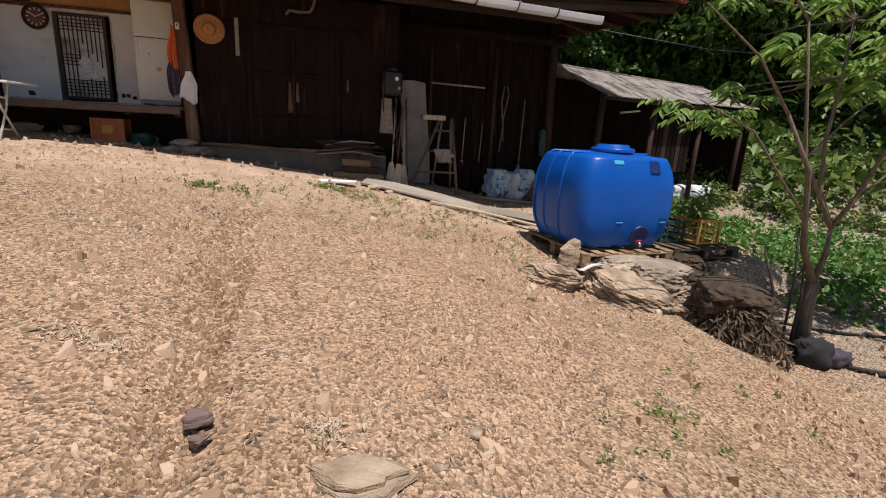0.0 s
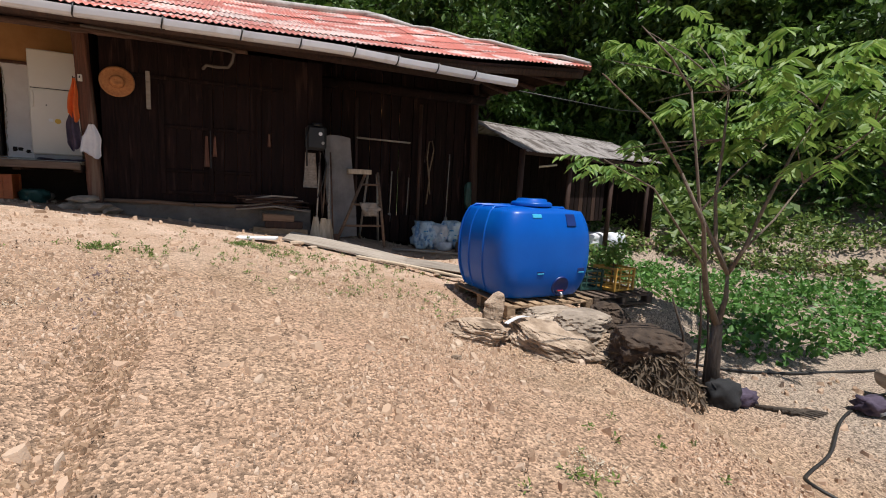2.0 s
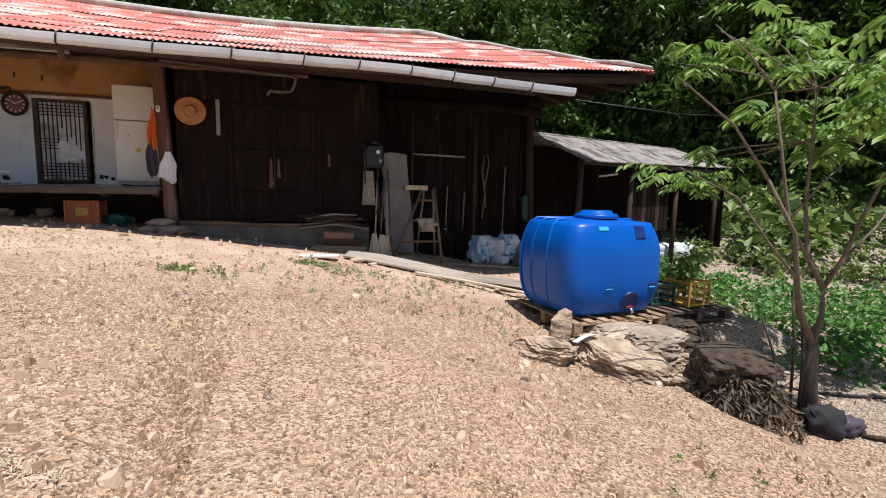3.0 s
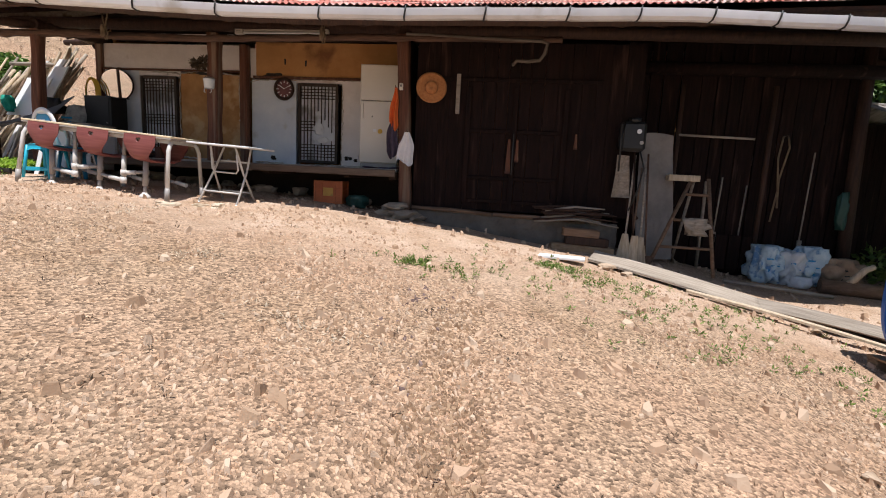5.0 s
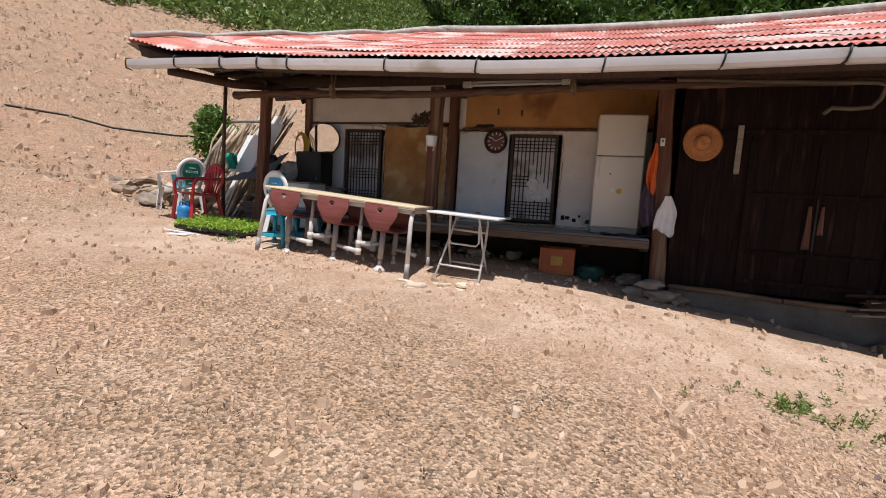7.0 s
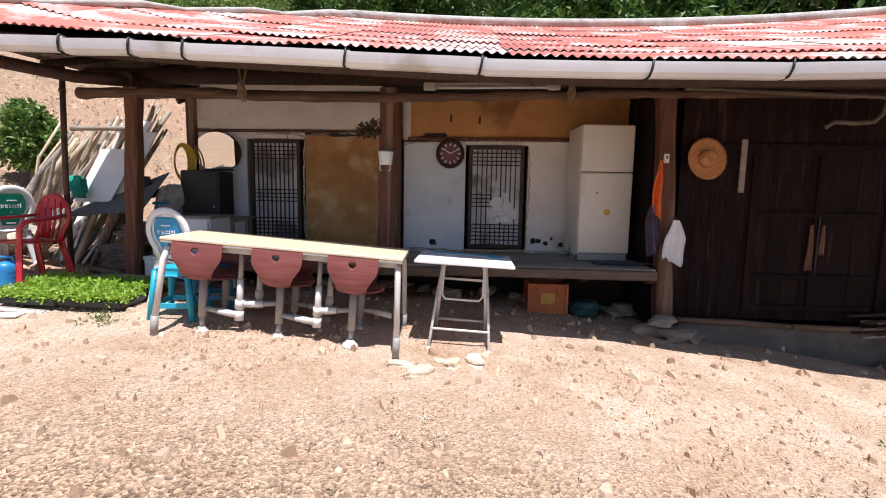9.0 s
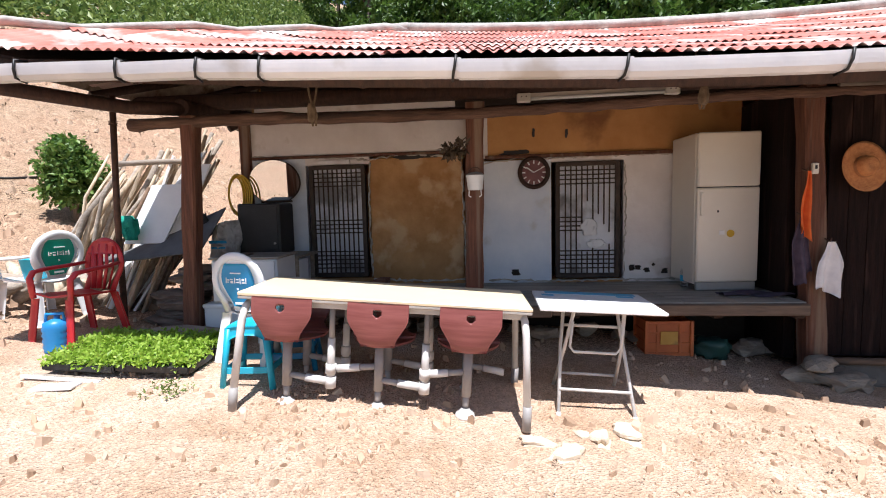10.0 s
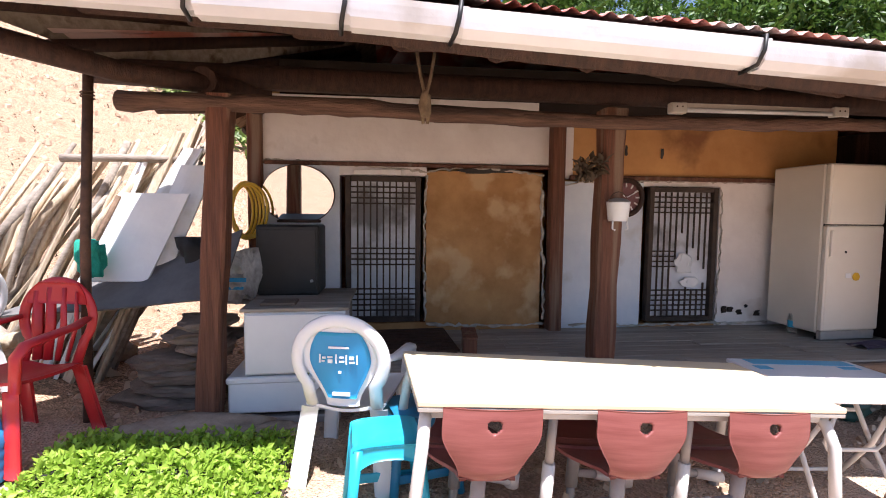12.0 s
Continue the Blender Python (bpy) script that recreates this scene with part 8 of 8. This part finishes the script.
def chips(name, n, lo, hi, smin, smax, power, thin=True, mat="chip"):
    """Loose stone chips: flattened broken wedges lying on the soil."""
    x, y = rngs.uniform(lo[0], hi[0], n), rngs.uniform(lo[1], hi[1], n)
    if thin:
        keep = rngs.random(n) < np.where(y > 5.0, 0.35, np.where(x < -2.4, 0.42, 1.0)) * (0.5 + 0.5 * np.sin(x * 2.1 + 1.7 * np.sin(y * 1.3) + 0.8 * np.sin(x * 4.7 - y * 3.1))) ** 1.3
        x, y = x[keep], y[keep]
        n = len(x)
    s = smin + (smax - smin) * rngs.random(n) ** power
    z = height(x, y) + bumps(x, y)
    a = rngs.uniform(0, 2 * np.pi, n)
    tl = rngs.uniform(-0.55, 0.55, (n, 2))
    base = np.array([(1.1, 0), (0.55, 0.62), (-0.45, 0.75), (-1.0, 0.05), (-0.55, -0.62), (0.35, -0.8)])
    v = np.empty((n, 12, 3))
    for k in range(6):
        r = rngs.uniform(0.5, 1.25, n) * s
        px = (base[k, 0] * np.cos(a) - base[k, 1] * np.sin(a) * 0.75) * r
        py = (base[k, 0] * np.sin(a) + base[k, 1] * np.cos(a) * 0.75) * r
        v[:, k] = np.stack([x + px, y + py, z - 0.3 * s], 1)
        v[:, 6 + k] = np.stack([x + px * 0.66, y + py * 0.66, z + s * 0.58 + (px * tl[:, 0] + py * tl[:, 1])], 1)
    f = []
    for k in range(6):
        k2 = (k + 1) % 6
        f += [(k, k2, 6 + k2, 6 + k), ]
    tri = [tuple(range(6, 12))]
    off = np.arange(n) * 12
    faces = [tuple(int(o) + i for i in q) for o in off for q in f + tri]
    ob = new(name, raw(name, v.reshape(-1, 3).tolist(), faces, mat))
    return tagged(ob, "loose tan and grey stone chips scattered over the soil", "stones", "", "stuff")


def island_tint(mat, c):
    nd, ln = mat.node_tree.nodes, mat.node_tree.links.new
    geo, ramp = nd.new("ShaderNodeNewGeometry"), nd.new("ShaderNodeValToRGB")
    while len(ramp.color_ramp.elements) < len(c):
        ramp.color_ramp.elements.new(0.5)
    for i, (e, col) in enumerate(zip(ramp.color_ramp.elements, c)):
        e.position, e.color = i / (len(c) - 1), rgba(col)
    ln(geo.outputs["Random Per Island"], ramp.inputs["Fac"])
    ln(ramp.outputs["Color"], nd["Principled BSDF"].inputs["Base Color"])


island_tint(M["chip"], ((0.30, 0.195, 0.125), (0.43, 0.29, 0.19), (0.53, 0.37, 0.255), (0.48, 0.325, 0.22), (0.55, 0.395, 0.28), (0.58, 0.44, 0.325), (0.40, 0.27, 0.185)))
chips("stone_chips", 105000, (-6.5, -0.2), (3.0, 6.4), 0.005, 0.024, 2.5)
chips("stone_chips_far", 6000, (-16, 0), (6, 9), 0.014, 0.06, 2.5, False)
chips("hillside_stones", 11000, (-42, 7), (-8, 34), 0.03, 0.13, 2.2, False)
for (xa, xb), (ya, yb), nn in (((-1.06, -0.80), (0.9, 3.2), 950), ((-1.5, -1.1), (3.0, 4.6), 60), ((-1.20, -0.88), (2.5, 4.4), 520)):
    chips("rut_clods", nn, (xa, ya), (xb, yb), 0.008, 0.026, 1.6, False, "brownrock" if nn == 60 else "clod")
chips("yard_pebbles", 520, (-6, 0.2), (3.0, 6.2), 0.018, 0.040, 2.0)

wp2 = []
for cx, cy, n, sd in ((-1.55, 5.06, 36, 0.10), (-1.2, 5.0, 20, 0.28), (-0.18, 5.98, 46, 0.13), (0.2, 5.8, 40, 0.25), (1.2, 5.6, 60, 0.6), (0.6, 4.9, 40, 0.7), (-0.6, 5.4, 30, 0.6), (1.6, 4.6, 30, 0.5), (1.15, 1.25, 9, 0.2), (1.9, 1.6, 12, 0.3), (-7.15, 6.22, 12, 0.10)):
    wp2.append(np.column_stack([rngs.normal(cx, sd, n), rngs.normal(cy, sd * 0.7, n)]))
wp2 = np.concatenate(wp2)
weeds = new("yard_weeds", leaf_mesh("yard_weeds", "weed", np.column_stack([wp2, height(wp2[:, 0], wp2[:, 1]) + 0.02]), 0.03, 12, 0.014, rngs, -0.3, 2.4))
tagged(weeds, "sparse low green weeds in the yard soil", "weeds", "", "stuff")
dp = np.column_stack([rngs.uniform(-5, 2.2, 260), rngs.uniform(0.2, 6.2, 260)])
dry = new("dry_weeds", leaf_mesh("dry_weeds", "drygrass", np.column_stack([dp, height(dp[:, 0], dp[:, 1]) + 0.012]), 0.02, 8, 0.008, rngs, -0.2, 3.0))
tagged(dry, "withered dark weed tufts in the yard soil", "weeds", "", "stuff")

hd = np.column_stack([rngs.uniform(-42, -9, 1500), rngs.uniform(7, 34, 1500)])
tufts = new("hillside_tufts", leaf_mesh("hillside_tufts", "drygrass", np.column_stack([hd, height(hd[:, 0], hd[:, 1]) + 0.03]), 0.09, 7, 0.035, rngs, -0.2, 2.2))
tagged(tufts, "withered tufts dotted over the bare hillside", "weeds", "", "stuff")

rngp = np.random.default_rng(17)
lines = []
for cx, cy, ln2, wd, aa in ((-1.77, 3.39, 0.36, 0.10, -0.1), (-1.43, 1.84, 0.30, 0.06, -0.5), (1.59, 1.52, 0.22, 0.08, -0.9), (-0.35, 1.21, 0.10, 0.07, 0.2), (-4.35, 5.2, 0.25, 0.3, 1.4), (-3.0, 4.2, 0.2, 0.15, 0.3)):
    p = rngp.normal(size=(44, 2)) * np.array([ln2, wd]) * 0.6
    lines.append(np.column_stack([cx + p[:, 0] * math.cos(aa) - p[:, 1] * math.sin(aa), cy + p[:, 0] * math.sin(aa) + p[:, 1] * math.cos(aa)]))
lines = np.concatenate(lines)
straw = new("straw_litter", leaf_mesh("straw_litter", "palestraw", np.column_stack([lines, height(lines[:, 0], lines[:, 1]) + bumps(lines[:, 0], lines[:, 1]) + 0.012]), 0.014, 5, 0.008, rngp, -0.45, 4.0))
tagged(straw, "bleached straw litter strewn on the soil", "straw", "", "stuff")

# ---- hillside: cable, round bush, shrubs and woods ----
cb = thing("ground_cable", "dark cable lying across the bare hillside", "cable")
part("cable", Shape().tube([(x, y, ground_z(x, y) + 0.02) for x, y in ((-18.2, 5.0), (-17.7, 7.5), (-17.35, 9.3), (-16.83, 10.54), (-16.13, 11.28), (-15.47, 12.72), (-15.2, 13.5))], 0.03, 6), "blackhose", cb)
rb = np.random.default_rng(3)
bush = thing("round_bush", "dense rounded dark green bush on the hillside", "bush", pose(-13.4, 12.2, ground_z(-13.4, 12.2)))
cen = rb.normal(size=(70, 3))
cen /= np.linalg.norm(cen, axis=1, keepdims=True)
cen = cen * np.array([0.50, 0.50, 0.76]) * rb.uniform(0.55, 1.0, (70, 1)) + np.array([0, 0, 1.0])
part("foliage", leaf_mesh("foliage", "bush", cen, 0.22, 70, 0.075, rb, 0.25, 1.6), "bush", bush)
part("stems", Shape().tube([(0, 0, -0.05), (0.03, 0, 0.5), (0.0, 0.05, 1.2)], [0.06, 0.05, 0.03], 8), "bark", bush)

hx, hy = rb.uniform(-75, 14, 17000), rb.uniform(8, 70, 17000)
ang = np.degrees(np.arctan2(-(hx + 4), hy - 3))
dist = np.hypot(hx + 4, hy - 3)
lim = np.interp(ang, (-60, -5, 20, 35, 45, 60, 75), (15, 16, 19, 28, 30, 28, 27))
keep = (dist > lim + rb.normal(size=17000) * 0.8) & (dist < lim + 42)
hp2 = np.column_stack([hx[keep], hy[keep], height(hx[keep], hy[keep]) + rb.uniform(0.0, 0.5, keep.sum())])
shr = new("hill_shrubs", leaf_mesh("hill_shrubs", "shrub", hp2, rb.uniform(0.4, 0.95, len(hp2)), 26, 0.22, rb, 0.2, 1.7))
tagged(shr, "green shrubs and grass covering the upper hillside", "shrubs", "", "stuff")


def wood_tree(seed, h, spread_):
    """A broad-leaved forest tree: trunk, limbs and a crown of clumped leaves."""
    r = np.random.default_rng(seed)
    t = thing("forest_tree", "dark leafy broad-leaved tree in the hillside wood", "tree", None, "forest trees")
    lean = r.normal(size=2) * 0.25
    sh = Shape().tube([(0, 0, -0.4), (lean[0] * 0.4, lean[1] * 0.4, h * 0.35), (lean[0], lean[1], h * 0.8)], [0.16, 0.12, 0.05], 8)
    clumps = []
    for k in range(30):
        f = r.uniform(0.22, 1.0)
        a = r.uniform(0, 2 * math.pi)
        rad = spread_ * (0.35 + 0.65 * math.sin(math.pi * min(1, 0.15 + 0.8 * f))) * r.uniform(0.35, 1.0)
        p = (lean[0] * f + rad * math.cos(a), lean[1] * f + rad * math.sin(a), h * f)
        clumps.append(p)
        if k % 3 == 0:
            sh.tube([(lean[0] * f * 0.8, lean[1] * f * 0.8, h * max(0.15, f * 0.75)), ((lean[0] * f + p[0]) / 2, (lean[1] * f + p[1]) / 2, h * f * 0.92), p], [0.05, 0.035, 0.012], 5)
    part("trunk", sh, "darkbark", t)
    cl = np.repeat(np.array(clumps), 5, axis=0) + r.normal(size=(150, 3)) * np.array([0.45, 0.45, 0.3])
    part("crown", leaf_mesh("crown", "forest", cl, 0.48, 46, 0.15, r, 0.3, 1.8), "forest", t)
    return t


KINDS = [wood_tree(100 + i, h, s) for i, (h, s) in enumerate(((6.5, 1.9), (8.0, 2.2), (5.2, 1.7), (7.2, 2.4)))]
rng = random.Random(41)
spots = []
for band, (d0, d1, n) in enumerate(((17.5, 20, 28), (22, 26, 26), (28, 36, 24))):
    for i in range(n):
        a = -80 + 104 * (i + rng.uniform(0.1, 0.9)) / n
        d = rng.uniform(d0, d1) + (9 if a > 4 else 0)
        spots.append((-1 - d * math.sin(radians(a)), 4 + d * math.cos(radians(a)), rng.uniform(0, 360), rng.uniform(0.85, 1.25)))
for i in range(7):
    a = 30 + 9 * i
    d = 58 + 5 * rng.random()
    spots.append((-4 - d * math.sin(radians(a)), 3 + d * math.cos(radians(a)), 50 * i, 1.5))
for i, (x, y, rz, sc) in enumerate(spots):
    if i < len(KINDS):
        KINDS[i].matrix_basis = pose(x, y, ground_z(x, y) - 0.2, 0, 0, rz)
        continue
    src = KINDS[i % len(KINDS)]
    tcopy = copy_thing(src, pose(x, y, ground_z(x, y) - 0.2, 0, 0, rz))
    tcopy.scale = (sc, sc, sc)
ux = rb.uniform(2, 36, 6000)
uy = rb.uniform(4, 34, 6000)
dd = np.hypot(ux + 1, uy - 4)
k = (dd > 16.2) & (dd < 30)
und = new("wood_undergrowth", leaf_mesh("wood_undergrowth", "forest", np.column_stack([ux[k], uy[k], height(ux[k], uy[k]) + rb.uniform(0, 1.2, k.sum())]), 0.6, 34, 0.14, rb, 0.2, 1.7))
tagged(und, "dense green undergrowth at the wood's edge", "undergrowth", "", "stuff")
wr = thing("overhead_wire", "thin overhead wire crossing before the woods", "wire")
part("wire", Shape().tube([(4.6, 8.6, 3.75), (9, 10, 3.9), (16, 12, 4.5)], 0.012, 5), "blackhose", wr)
